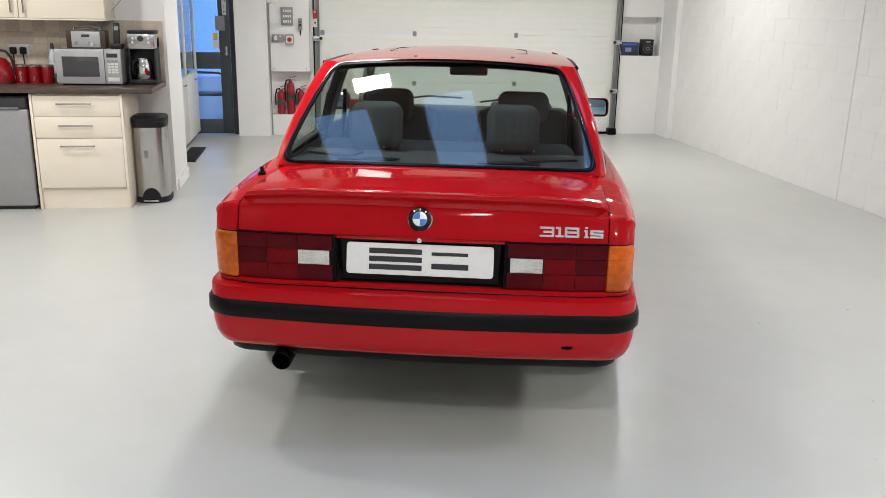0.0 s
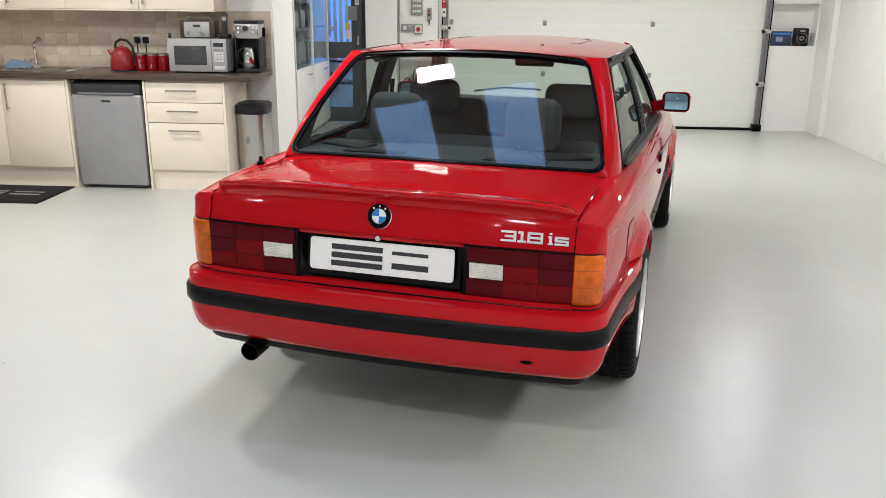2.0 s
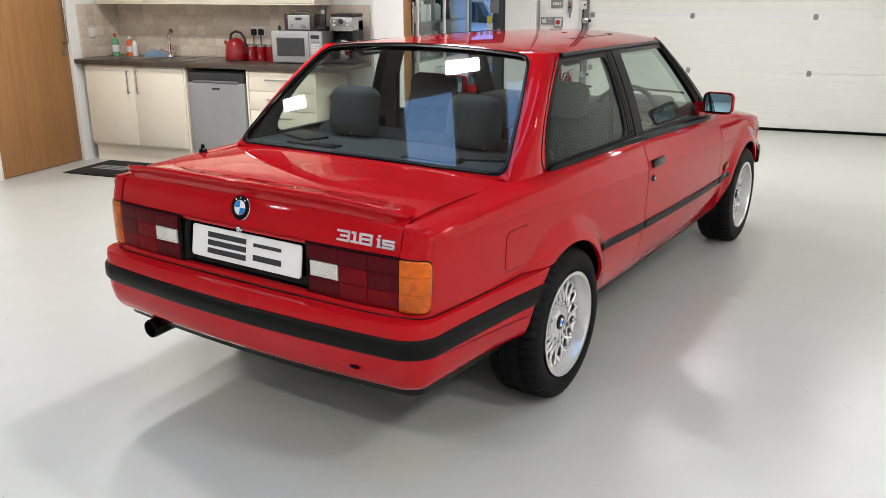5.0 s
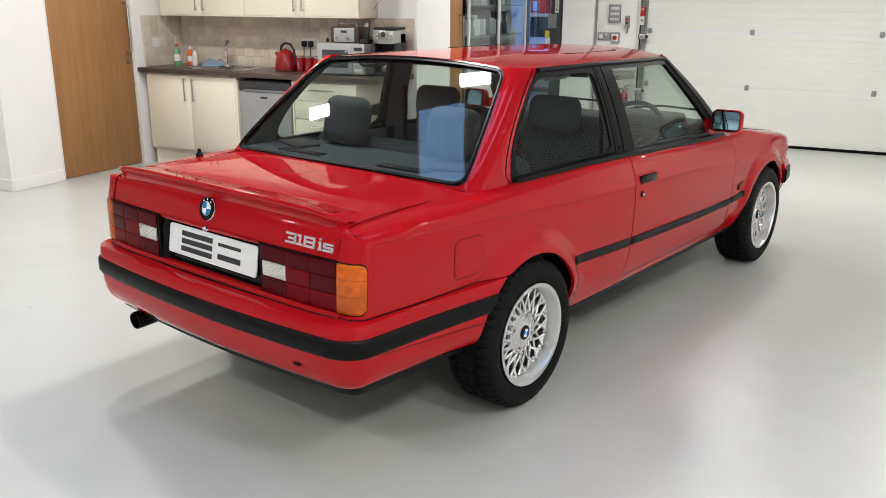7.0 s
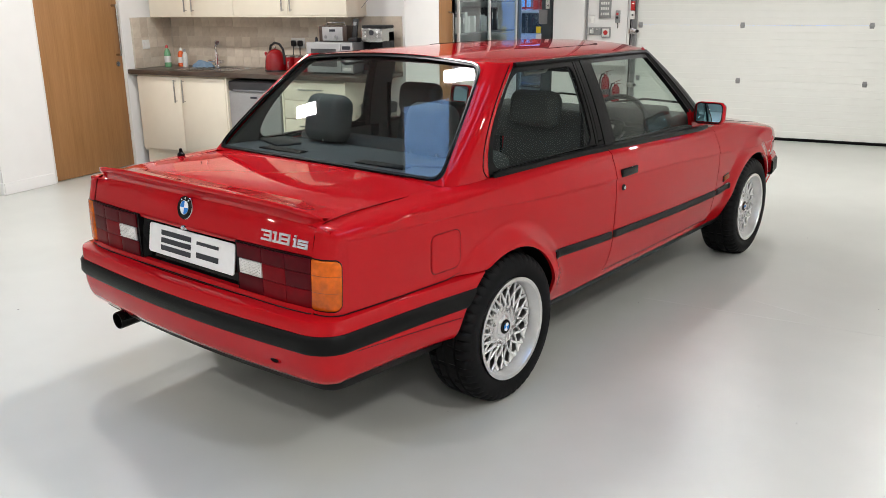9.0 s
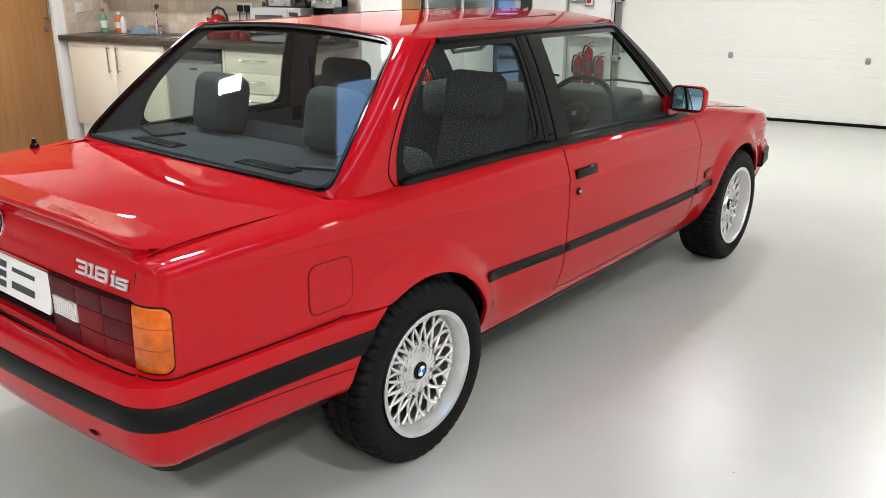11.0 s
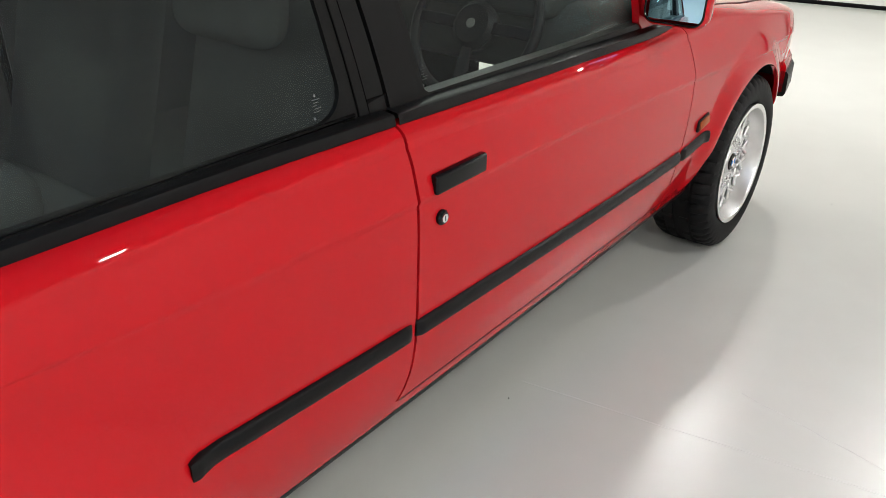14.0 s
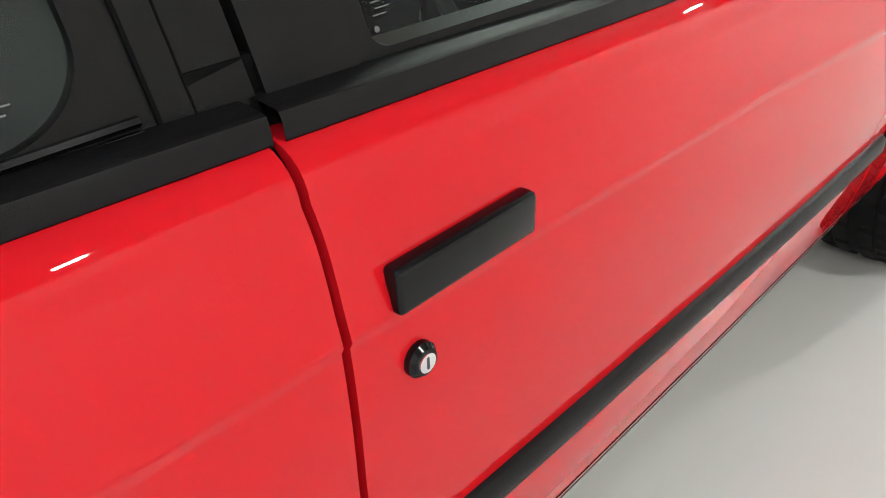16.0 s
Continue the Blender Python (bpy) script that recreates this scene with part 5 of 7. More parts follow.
# ---------------------------------------------------------------- front bumper end
front_side = curve((2.86, 0.8), (3.05, 0.762), (3.25, 0.7))
fline = bumper_line(2.9, 3.19, front_side, rear=False)
fb = part("front_bumper", sweep(fline, lambda t: [(-0.05, 0.56), (-0.006, 0.556), (0.004, 0.54), (0.004, 0.445), (-0.04, 0.44 - 0.15 * min(1.0, 5 * min(t, 1 - t))), (-0.12, 0.438 - 0.16 * min(1.0, 5 * min(t, 1 - t)))]), PAINT, car, smooth=40)
part("rub_strip", sweep(fline, [(-0.02, 0.523), (0.01, 0.521), (0.017, 0.511), (0.018, 0.441), (0.011, 0.43), (-0.02, 0.428)]), TRIM, fb, "matt black rubbing strip", smooth=40)


# ---------------------------------------------------------------- inside the car
def cushion(w, d, h, r=0.05, seg=4):
    return box(-w / 2, w / 2, -d / 2, d / 2, -h / 2, h / 2, r, seg)


PLAID = mat("plaid_cloth", (0.062, 0.07, 0.066), 0.92, vary=0.2, scale=150, bump=0.4, bump_scale=800)
_n, _l = PLAID.node_tree.nodes, PLAID.node_tree.links
_b = _n["Principled BSDF"]
_src = _b.inputs["Base Color"].links[0].from_socket
_co = [k for k in _n if k.bl_idname == "ShaderNodeTexCoord"][0]
for _dir, _sc in (("X", 9.0), ("Z", 9.0)):
    _w, _mx = _n.new("ShaderNodeTexWave"), _n.new("ShaderNodeMix")
    _w.bands_direction, _w.inputs["Scale"].default_value = _dir, _sc
    _mx.data_type, _mx.blend_type, _mx.inputs["Factor"].default_value = "RGBA", "MULTIPLY", 0.24
    _l.new(_co.outputs["Object"], _w.inputs[0]), _l.new(_src, _mx.inputs["A"]), _l.new(_w.outputs["Color"], _mx.inputs["B"])
    _src = _mx.outputs["Result"]
_l.new(_src, _b.inputs["Base Color"])

rear_seat = part("rear_seat", joined(moved(cushion(1.2, 0.16, 0.5, 0.06), Matrix.Translation((0, 0.2, 0.7)) @ pose(0, 0, 0, -14)), moved(cushion(1.2, 0.5, 0.2, 0.06), Matrix.Translation((0, 0.5, 0.42)))), FABRIC, car, "grey cloth rear bench")
for s in (1, -1):
    part("headrest", cushion(0.235, 0.13, 0.22, 0.055, 6), PLAID, rear_seat, "grey plaid rear headrest", m=pose(s * 0.31, 0.13, 1.025, -12))
    for k in (-1, 1):
        part("trim_clip", lathe([(0.0, 0.004), (0.005, 0.003), (0.006, 0), (0.0, 0)], 8, "y"), CHROME, rear_seat, m=pose(s * 0.335 + k * 0.07, 0.045, 0.94, 0, 0, 180))
part("parcel_shelf", box(-0.63, 0.63, -0.222, 0.12, 0.87, 0.918, 0.006), SHELF, car, "grey felt parcel shelf")
for s in (1, -1):
    part("shelf_louvre", joined(*[box(s * 0.3 - 0.13, s * 0.3 + 0.13, -0.19 + 0.016 * k, -0.18 + 0.016 * k, 0.917, 0.925, 0.002, 1) for k in range(4)]), TRIM, car, "black shelf louvre")
    part("shelf_speaker", moved(box(-0.11, 0.11, -0.06, 0.06, 0, 0.012, 0.005), Matrix.Translation((s * 0.47, -0.03, 0.917)) @ pose(0, 0, 0, 0, 0, s * 20)), BLACK_PLASTIC, car, "black shelf speaker grille")
    seat = part("front_seat", joined(moved(cushion(0.5, 0.14, 0.62, 0.06), Matrix.Translation((s * 0.36, 0.86, 0.72)) @ pose(0, 0, 0, -16)), moved(cushion(0.5, 0.5, 0.18, 0.06), Matrix.Translation((s * 0.36, 1.1, 0.42)))), FABRIC, car, "grey cloth front seat")
    part("headrest", cushion(0.27, 0.1, 0.17, 0.05, 5), FABRIC, seat, m=pose(s * 0.36, 0.77, 1.045, -8))
    part("seat_belt", tube([(s * 0.6, 0.785, 1.12), (s * 0.61, 0.79, 0.9), (s * 0.62, 0.8, 0.5)], 0.012, 6), TRIM, car, "black seat belt")
    part("side_trim", sheet(lambda u, v, s=s: (s * (min(0.7, shoulder_x(-0.22 + 2.12 * u) - 0.014)), -0.22 + 2.12 * u, 0.34 + 0.545 * v), steps(0, 1, 16), steps(0, 1, 4)), DASH, car, "dark grey door and side trim")
    part("pillar_trim", sheet(lambda u, v, s=s: between("rear_edge", "quarter_rear", 0.02 + 0.96 * u, v, s) - Vector((s * (0.02 - 0.016 * 4 * u * (1 - u)), -0.012 + 0.015 * 4 * u * (1 - u), 0)), steps(0, 1, 8), steps(-0.05, 1.0, 10)), DASH, car, "dark inner pillar trim")
    part("pillar_trim", sheet(lambda u, v, s=s: between("b_rear", "b_front", u, v, s) - Vector((s * 0.035, 0, 0)), steps(0, 1, 2), steps(0.0, 1.0, 8)), DASH, car, "dark inner centre pillar")
    part("pillar_trim", sheet(lambda u, v, s=s: between("a_rear", "a_front", u, v, s) - Vector((s * 0.018, 0.01, 0)), steps(0, 1, 4), steps(-0.03, 1.0, 8)), DASH, car, "dark inner front pillar")
    part("grab_handle", tube([(s * 0.55, 0.42, 1.27), (s * 0.54, 0.45, 1.24), (s * 0.54, 0.58, 1.24), (s * 0.55, 0.61, 1.27)], 0.008, 6), LINING, car)
part("headlining", sheet(lambda u, v: (lambda p: (p[0] * 0.97, p[1], p[2] - 0.035))(roof_skin(u, 0.03 + 0.94 * v)), steps(-1, 1, 16), steps(0, 1, 12)), LINING, car, "pale headlining")
part("cabin_floor", box(-0.68, 0.68, 0.2, 2.0, 0.3, 0.34), CARPET, car, "charcoal cabin carpet")
part("boot_bulkhead", box(-0.66, 0.66, 0.0, 0.1, 0.34, 0.87, 0.01), CARPET, car)
part("dashboard", joined(moved(cushion(1.36, 0.36, 0.2, 0.06), Matrix.Translation((0, 1.76, 0.82))), moved(cushion(0.4, 0.24, 0.08, 0.03), Matrix.Translation((0.36, 1.66, 0.925)))), DASH, car, "dark grey dashboard with hooded instruments")
SW = pose(0.37, 1.5, 0.86, 62, 0, 0)
sw = part("steering_wheel", turned([(0.185 + 0.014 * math.cos(a), 0.014 * math.sin(a)) for a in steps(0, 2 * math.pi, 10)[:-1]], 48, "z"), BLACK_PLASTIC, car, "black three-spoke steering wheel", m=SW)
part("wheel_boss", lathe([(0.0, 0.02), (0.05, 0.018), (0.065, 0.0), (0.06, -0.03), (0.0, -0.04)], 24), BLACK_PLASTIC, sw)
for a in (0, 180, 270):
    part("wheel_spoke", moved(box(0.04, 0.18, -0.016, 0.016, -0.006, 0.006, 0.004), pose(0, 0, 0, 0, 0, a)), BLACK_PLASTIC, sw)
part("boss_disc", lathe([(0.0, 0.0225), (0.012, 0.0225), (0.013, 0.018), (0.0, 0.018)], 20), GREY_PLASTIC, sw)
part("rear_view_mirror", moved(cushion(0.23, 0.03, 0.062, 0.02), Matrix.Translation((0.03, 1.42, 1.187))), BLACK_PLASTIC, car, "black interior mirror")
for x in (-0.5, 0.08):
    part("wiper", tube([(x, 2.05, 0.93), (x + 0.22, 2.0, 0.965), (x + 0.46, 1.985, 0.96)], 0.007, 6), SEAL, car, "black windscreen wiper")
# the cabin and doors are a little longer than drawn above: every station between the axles moves ahead
along = curve((-1.2, -1.2), (-0.4, -0.4), (0.0, 0.0), (0.33, 0.334), (0.55, 0.592), (0.77, 0.838), (0.9, 0.963), (1.4, 1.496), (1.905, 2.041), (2.045, 2.155), (2.165, 2.235), (2.5, 2.57), (2.8, 2.87), (3.6, 3.67))
for ob in car.children_recursive:
    if ob.parent != car and ob.parent.matrix_basis != Matrix():
        continue
    if ob.type == "MESH" and ob.matrix_basis == Matrix():
        for v in ob.data.vertices:
            v.co.y = along(v.co.y)
    else:
        ob.matrix_basis.translation.y = along(ob.matrix_basis.translation.y)

# ---------------------------------------------------------------- garage door and end wall
def garage_door():
    g = group_of("garage_door", "white sectional garage door, closed, with ribbed panels", "garage door", pose(0, NORTH, 0))
    x0, x1 = -0.55, 3.27
    for i, (z0, z1) in enumerate(((0.03, 0.638), (0.64, 1.236), (1.238, 1.84), (1.842, 2.42))):
        h = z1 - z0
        prof = [(0.0, z0), (0.0, z0 + 0.006)]
        for k in range(1, 8):
            zc = z0 + h * k / 8
            prof += [(-0.004, zc - h / 16), (-0.004, zc - 0.004), (-0.0015, zc), (-0.004, zc + 0.004)]
        prof += [(-0.004, z1 - 0.02), (0.0, z1 - 0.004), (0.0, z1), (0.04, z1), (0.04, z0)]
        bm = bmesh.new()
        a = [bm.verts.new((x0, y, z)) for y, z in prof]
        b = [bm.verts.new((x1, y, z)) for y, z in prof]
        for k in range(len(prof)):
            bm.faces.new((a[k], b[k], b[(k + 1) % len(prof)], a[(k + 1) % len(prof)]))
        bm.faces.new(a[::-1]), bm.faces.new(b)
        bmesh.ops.recalc_face_normals(bm, faces=bm.faces)
        part("door_section", bm, DOOR_WHITE, g, smooth=25)
    part("bottom_seal", box(x0, x1, -0.012, 0.035, 0.0, 0.032, 0.006), SEAL, g, "black rubber bottom seal")
    for z in (0.639, 1.237, 1.841):
        for x in (0.65, 1.925, -0.47):
            part("hinge", joined(box(x - 0.022, x + 0.022, -0.012, -0.003, z - 0.03, z + 0.03, 0.003), box(x - 0.026, x + 0.026, -0.018, -0.008, z - 0.008, z + 0.008, 0.003)), GREY_PLASTIC, g, "small grey steel hinge")
    return g


garage_door()


def door_track(x, flip):
    """The upright steel track beside the garage door, with rollers and a foot."""
    t = group_of("door_track", "grey steel garage door track with rollers and black foot", "track", pose(x, NORTH - 0.03, 0), "garage door tracks")
    part("rail", joined(box(-0.028, 0.028, 0.0, 0.006, 0.05, 2.42, 0.001), box(-0.03, -0.022, -0.04, 0.004, 0.05, 2.42, 0.002), box(0.022, 0.03, -0.04, 0.004, 0.05, 2.42, 0.002)), GREY_PLASTIC, t)
    part("edge_seal", box(flip * 0.036 - 0.012, flip * 0.036 + 0.012, -0.03, 0.02, 0.05, 2.42, 0.003), SEAL, t, "black edge seal")
    part("foot", box(-0.055, 0.055, -0.075, 0.03, 0.0, 0.085, 0.012), SEAL, t, "black rubber foot")
    for z in (0.56, 1.17, 1.77):
        part("roller_bracket", joined(box(-0.055, 0.03, -0.05, -0.04, z - 0.03, z + 0.03, 0.003), box(-0.02, 0.05, -0.06, -0.045, z - 0.014, z + 0.014, 0.003)), STEEL, t, "steel roller bracket")
        part("roller", lathe([(0.0, 0.02), (0.016, 0.02), (0.018, 0.012), (0.018, -0.012), (0.0, -0.012)], 16, "y"), BLACK_PLASTIC, t, m=pose(-0.045 * flip, -0.05, z))
    return t


door_track(3.235, 1)
door_track(-0.535, -1)
red = group_of("warning_label", "red and white warning label on the door track", "label", pose(-0.555, NORTH - 0.075, 1.4))
part("red_panel", box(-0.025, 0.025, 0, 0.004, 0.0, 0.1, 0.001), RED_PLASTIC, red)
part("white_panel", box(-0.025, 0.025, 0, 0.004, -0.1, -0.004, 0.001), PALE_PLASTIC, red)
part("print_bar", box(-0.014, 0.014, -0.001, 0.001, 0.07, 0.08), PALE_PLASTIC, red, smooth=0)
part("print_bar", box(-0.01, 0.01, -0.001, 0.001, -0.06, -0.04), INK, red, smooth=0)

# service panel with switches over the extinguisher niche
PY = NORTH - 0.02
panel = group_of("service_board", "white painted board with electrical switches", "board", pose(0, PY, 0))
part("board", box(-1.115, -0.625, 0.0, 0.12, 0.78, 2.3, 0.003), WALL, panel)
part("board_edge", box(-1.115, -0.625, -0.004, 0.002, 0.772, 0.784, 0.001), PALE_PLASTIC, panel)
part("pipe", tube([(-1.13, -0.02, 0.0), (-1.13, -0.02, HIGH)], 0.011, 10), PALE_PLASTIC, panel, "white conduit pipe")
part("pipe", tube([(-1.1, -0.015, 0.0), (-1.1, -0.015, HIGH)], 0.008, 10), GREY_PLASTIC, panel, "grey conduit pipe")
for x, z in ((-1.06, 0.81), (-0.67, 0.81)):
    part("screw", lathe([(0.0, -0.006), (0.006, -0.005), (0.007, 0.0), (0.0, 0.0)], 10, "y"), GREY_PLASTIC, panel, m=pose(x, 0, z))


def wall_device(name, label, x, z, w, h, material, d=0.03):
    o = group_of(name, label, name.replace("_", " "), pose(x, PY, z))
    part("case", box(-w / 2, w / 2, -d, 0.0, -h / 2, h / 2, 0.006), material, o)
    return o


k = wall_device("keypad", "grey switch bank with rows of pale keys", -0.888, 1.42, 0.14, 0.21, GREY_PLASTIC, 0.035)
for r in range(3):
    for c in range(4):
        part("key", box(-0.045 + c * 0.026, -0.027 + c * 0.026, -0.04, -0.034, 0.045 - r * 0.06, 0.075 - r * 0.06, 0.002, 1), PALE_PLASTIC, k)
d = wall_device("socket", "grey metal double wall socket with a white plug", -1.0, 1.165, 0.15, 0.085, GREY_PLASTIC)
part("plug", box(-0.05, -0.008, -0.07, -0.03, -0.025, 0.02, 0.008), PALE_PLASTIC, d)
part("switch", box(0.02, 0.034, -0.036, -0.028, 0.012, 0.03, 0.002, 1), PALE_PLASTIC, d)
part("switch", box(-0.03, -0.016, -0.036, -0.028, 0.024, 0.036, 0.002, 1), PALE_PLASTIC, d)
b = wall_device("stop_button", "grey box with a red mushroom stop button", -0.865, 1.15, 0.1, 0.12, GREY_PLASTIC, 0.04)
part("button", lathe([(0.0, -0.065), (0.02, -0.062), (0.027, -0.052), (0.024, -0.042), (0.014, -0.038), (0.0, -0.036)], 24, "y"), RED_PLASTIC, b)
part("lid_plate", box(-0.04, 0.04, -0.043, -0.039, -0.045, 0.045, 0.002), PALE_PLASTIC, b)
s_ = wall_device("light_switch", "white blank switch plate", -1.055, 1.3, 0.085, 0.085, PALE_PLASTIC, 0.012)
part("rocker", box(-0.01, 0.01, -0.018, -0.011, -0.018, 0.018, 0.003), PALE_PLASTIC, s_)
u = wall_device("junction_box", "white junction box on the board", -1.06, 1.62, 0.14, 0.1, PALE_PLASTIC, 0.03)
part("lid_line", box(-0.06, 0.06, -0.032, -0.029, -0.002, 0.002), GREY_PLASTIC, u)
r_ = wall_device("alarm_sounder", "red round alarm button high on the board", -0.78, 1.66, 0.09, 0.09, PALE_PLASTIC, 0.02)
part("button", lathe([(0.0, -0.05), (0.03, -0.045), (0.035, -0.03), (0.035, -0.02), (0.0, -0.02)], 24, "y"), RED_PLASTIC, r_)
pc = wall_device("pull_control", "hanging grey door control with two buttons", -0.733, 1.33, 0.05, 0.14, GREY_PLASTIC, 0.045)
for z in (0.03, -0.01):
    part("button", lathe([(0.0, -0.055), (0.013, -0.053), (0.014, -0.044), (0.0, -0.044)], 16, "y"), RED_PLASTIC if z > 0 else BLACK_PLASTIC, pc, m=pose(0, 0, z))
part("cable", tube([(0, -0.02, -0.07), (0.004, -0.02, -0.1), (0.0, -0.02, -0.13)], 0.006, 6), SEAL, pc)


def extinguisher(m, k=1.0):
    e = group_of("fire_extinguisher", "red fire extinguisher with black hose in the niche", "fire extinguisher", m, "fire extinguishers")
    h = 0.36 * k
    part("cylinder", lathe([(0.0, 0.0), (0.043, 0.0), (0.049, 0.012), (0.049, h - 0.06), (0.042, h - 0.02), (0.022, h), (0.02, h + 0.02), (0.0, h + 0.02)], 28), EXT_RED, e)
    part("label", tube([(0, 0, h * 0.45), (0, 0, h * 0.62)], 0.0494, 28, cap=False), INK, e, "printed label")
    part("valve", box(-0.012, 0.012, -0.012, 0.012, h + 0.015, h + 0.05, 0.004), CHROME, e)
    part("lever", joined(moved(box(-0.01, 0.07, -0.008, 0.008, -0.004, 0.004, 0.003), pose(0, 0, h + 0.05, 0, -18, 0)), moved(box(-0.01, 0.065, -0.007, 0.007, -0.004, 0.004, 0.003), pose(0, 0, h + 0.03, 0, 6, 0))), EXT_RED, e)
    part("hose", tube([(-0.01, 0, h + 0.03), (-0.05, 0, h + 0.02), (-0.068, 0, h - 0.05), (-0.066, 0, h * 0.4)], 0.009, 8), SEAL, e, "black hose")
    return e


extinguisher(pose(-0.99, NORTH + 0.055, 0.25), 0.78)
extinguisher(pose(-0.872, NORTH + 0.05, 0.25), 1.08)
extinguisher(pose(-0.745, NORTH + 0.055, 0.25), 0.78)

# niche: a dark box and a small speaker
bx = group_of("product_box", "dark blue printed cardboard box in the wall niche", "box", pose(3.44, NORTH + 0.09, 1.003))
part("carton", box(-0.115, 0.115, -0.05, 0.05, 0, 0.165, 0.003), mat("navy_carton", (0.03, 0.045, 0.1), 0.4, vary=0.4, scale=14), bx)
part("print_bar", box(-0.06, 0.02, -0.052, -0.049, 0.05, 0.1), mat("pale_print", (0.25, 0.3, 0.45), 0.5), bx, smooth=0)
part("print_bar", box(-0.1, 0.1, -0.052, -0.049, 0.13, 0.15), BLUE, bx, smooth=0)
sp = group_of("desk_speaker", "small black speaker in the wall niche", "speaker", pose(3.675, NORTH + 0.085, 1.003))
part("cabinet", box(-0.075, 0.075, -0.06, 0.06, 0.0, 0.205, 0.008), BLACK_PLASTIC, sp)
part("cone", lathe([(0.0, -0.056), (0.02, -0.062), (0.05, -0.056), (0.056, -0.066), (0.06, -0.06)], 28, "y"), GREY_PLASTIC, sp, m=pose(0, 0, 0.09))
part("badge_bar", box(-0.03, 0.03, -0.063, -0.059, 0.165, 0.185), GREY_PLASTIC, sp)


# ---------------------------------------------------------------- glazed outer door and the passage
def glass_door():
    g = group_of("glazed_door", "dark slate-grey framed glass door with stickers, closed", "door", pose(0, NORTH + 0.02, 0))
    x0, x1 = -2.02, -1.5
    part("jamb", joined(box(x1 - 0.07, x1, 0.02, 0.12, 0, 2.1, 0.003), box(x0 - 0.05, x0 + 0.02, 0.02, 0.12, 0, 2.1, 0.003), box(x0, x1, 0.02, 0.12, 2.03, 2.1, 0.003)), SLATE, g)
    a, b = x0 - 0.4, x1 - 0.075
    part("leaf_frame", joined(box(b - 0.125, b, 0.03, 0.075, 0.01, 2.02, 0.004), box(a, a + 0.1, 0.03, 0.075, 0.01, 2.02, 0.004), box(a, b, 0.031, 0.074, 0.01, 0.185, 0.004),
                              box(a, b, 0.031, 0.074, 0.79, 0.985, 0.004), box(a, b, 0.031, 0.074, 1.9, 2.02, 0.004)), SLATE, g)
    part("pane", box(a + 0.09, b - 0.12, 0.05, 0.054, 0.98, 1.91), CLEAR, g, smooth=0).visible_shadow = False
    part("pane", box(a + 0.09, b - 0.12, 0.05, 0.054, 0.18, 0.795), CLEAR, g, smooth=0).visible_shadow = False
    part("lock_plate", box(b - 0.06, b - 0.03, 0.022, 0.032, 0.95, 1.06, 0.003), STEEL, g)
    part("push_sign", box(b - 0.075, b - 0.025, 0.024, 0.03, 1.42, 1.68, 0.002), PALE_PLASTIC, g, "white push sign")
    part("notice", box(b - 0.16, b - 0.05, 0.024, 0.03, 1.24, 1.41, 0.002), GREY_PLASTIC, g, "grey paper notice")
    part("sticker", box(b - 0.2, b - 0.14, 0.044, 0.049, 1.13, 1.21, 0.001), YELLOW, g, "yellow sticker")
    part("sticker", box(b - 0.2, b - 0.12, 0.044, 0.049, 1.02, 1.12, 0.001), PALE_PLASTIC, g, "white sticker")
    return g


gd_ = glass_door()
for i, ch in enumerate("PUSH"):
    lettering("sign_letter", ch, 0.045, INK, gd_, pose(-1.638, 0.0225, 1.63 - i * 0.062), 0.0005, 1.0, 0.0)

# display cabinet along the passage, oak door, floor mat
cab = group_of("display_cabinet", "white glass-fronted display cabinet with folders inside", "cabinet", pose(0, 0, 0))
CX0, CX1, CY0, CY1 = -2.34, -1.97, 5.2, 6.84
part("base_unit", box(CX0, CX1, CY0, CY1, 0.06, 0.78, 0.004), PALE_PLASTIC, cab)
part("plinth", box(CX0, CX1 - 0.03, CY0 + 0.01, CY1 - 0.01, 0.0, 0.06), GREY_PLASTIC, cab)
for i, y in enumerate(steps(CY0, CY1, 2)[:-1]):
    cd = part("cabinet_door", box(CX1, CX1 + 0.016, y + 0.004, y + 0.816, 0.07, 0.775, 0.003), PALE_PLASTIC, cab)
    part("door_handle", tube([(CX1 + 0.016, y + 0.5, 0.7), (CX1 + 0.04, y + 0.5, 0.7), (CX1 + 0.04, y + 0.62, 0.7), (CX1 + 0.016, y + 0.62, 0.7)], 0.005, 6), STEEL, cd)
part("cabinet_top", box(CX0, CX1 + 0.01, CY0, CY1, 2.0, 2.05, 0.004), PALE_PLASTIC, cab)
part("cabinet_back", box(CX0, CX0 + 0.012, CY0, CY1, 0.78, 2.0), mat("cabinet_lining", (0.3, 0.31, 0.32), 0.6), cab, smooth=0)
for y in steps(CY0, CY1, 2):
    part("upright", box(CX1 - 0.014, CX1 + 0.012, y - 0.016, y + 0.016, 0.78, 2.0, 0.003), PALE_PLASTIC, cab)
for z in (0.785, 1.17, 1.5, 1.8):
    part("shelf", box(CX0 + 0.012, CX1 - 0.02, CY0, CY1, z, z + 0.014, 0.002), GREY_PLASTIC, cab)
for y in steps(CY0, CY1, 2)[:-1]:
    part("pane", box(CX1 - 0.004, CX1, y + 0.016, y + 0.804, 0.785, 2.0), CLEAR, cab, smooth=0)
random.seed(4)
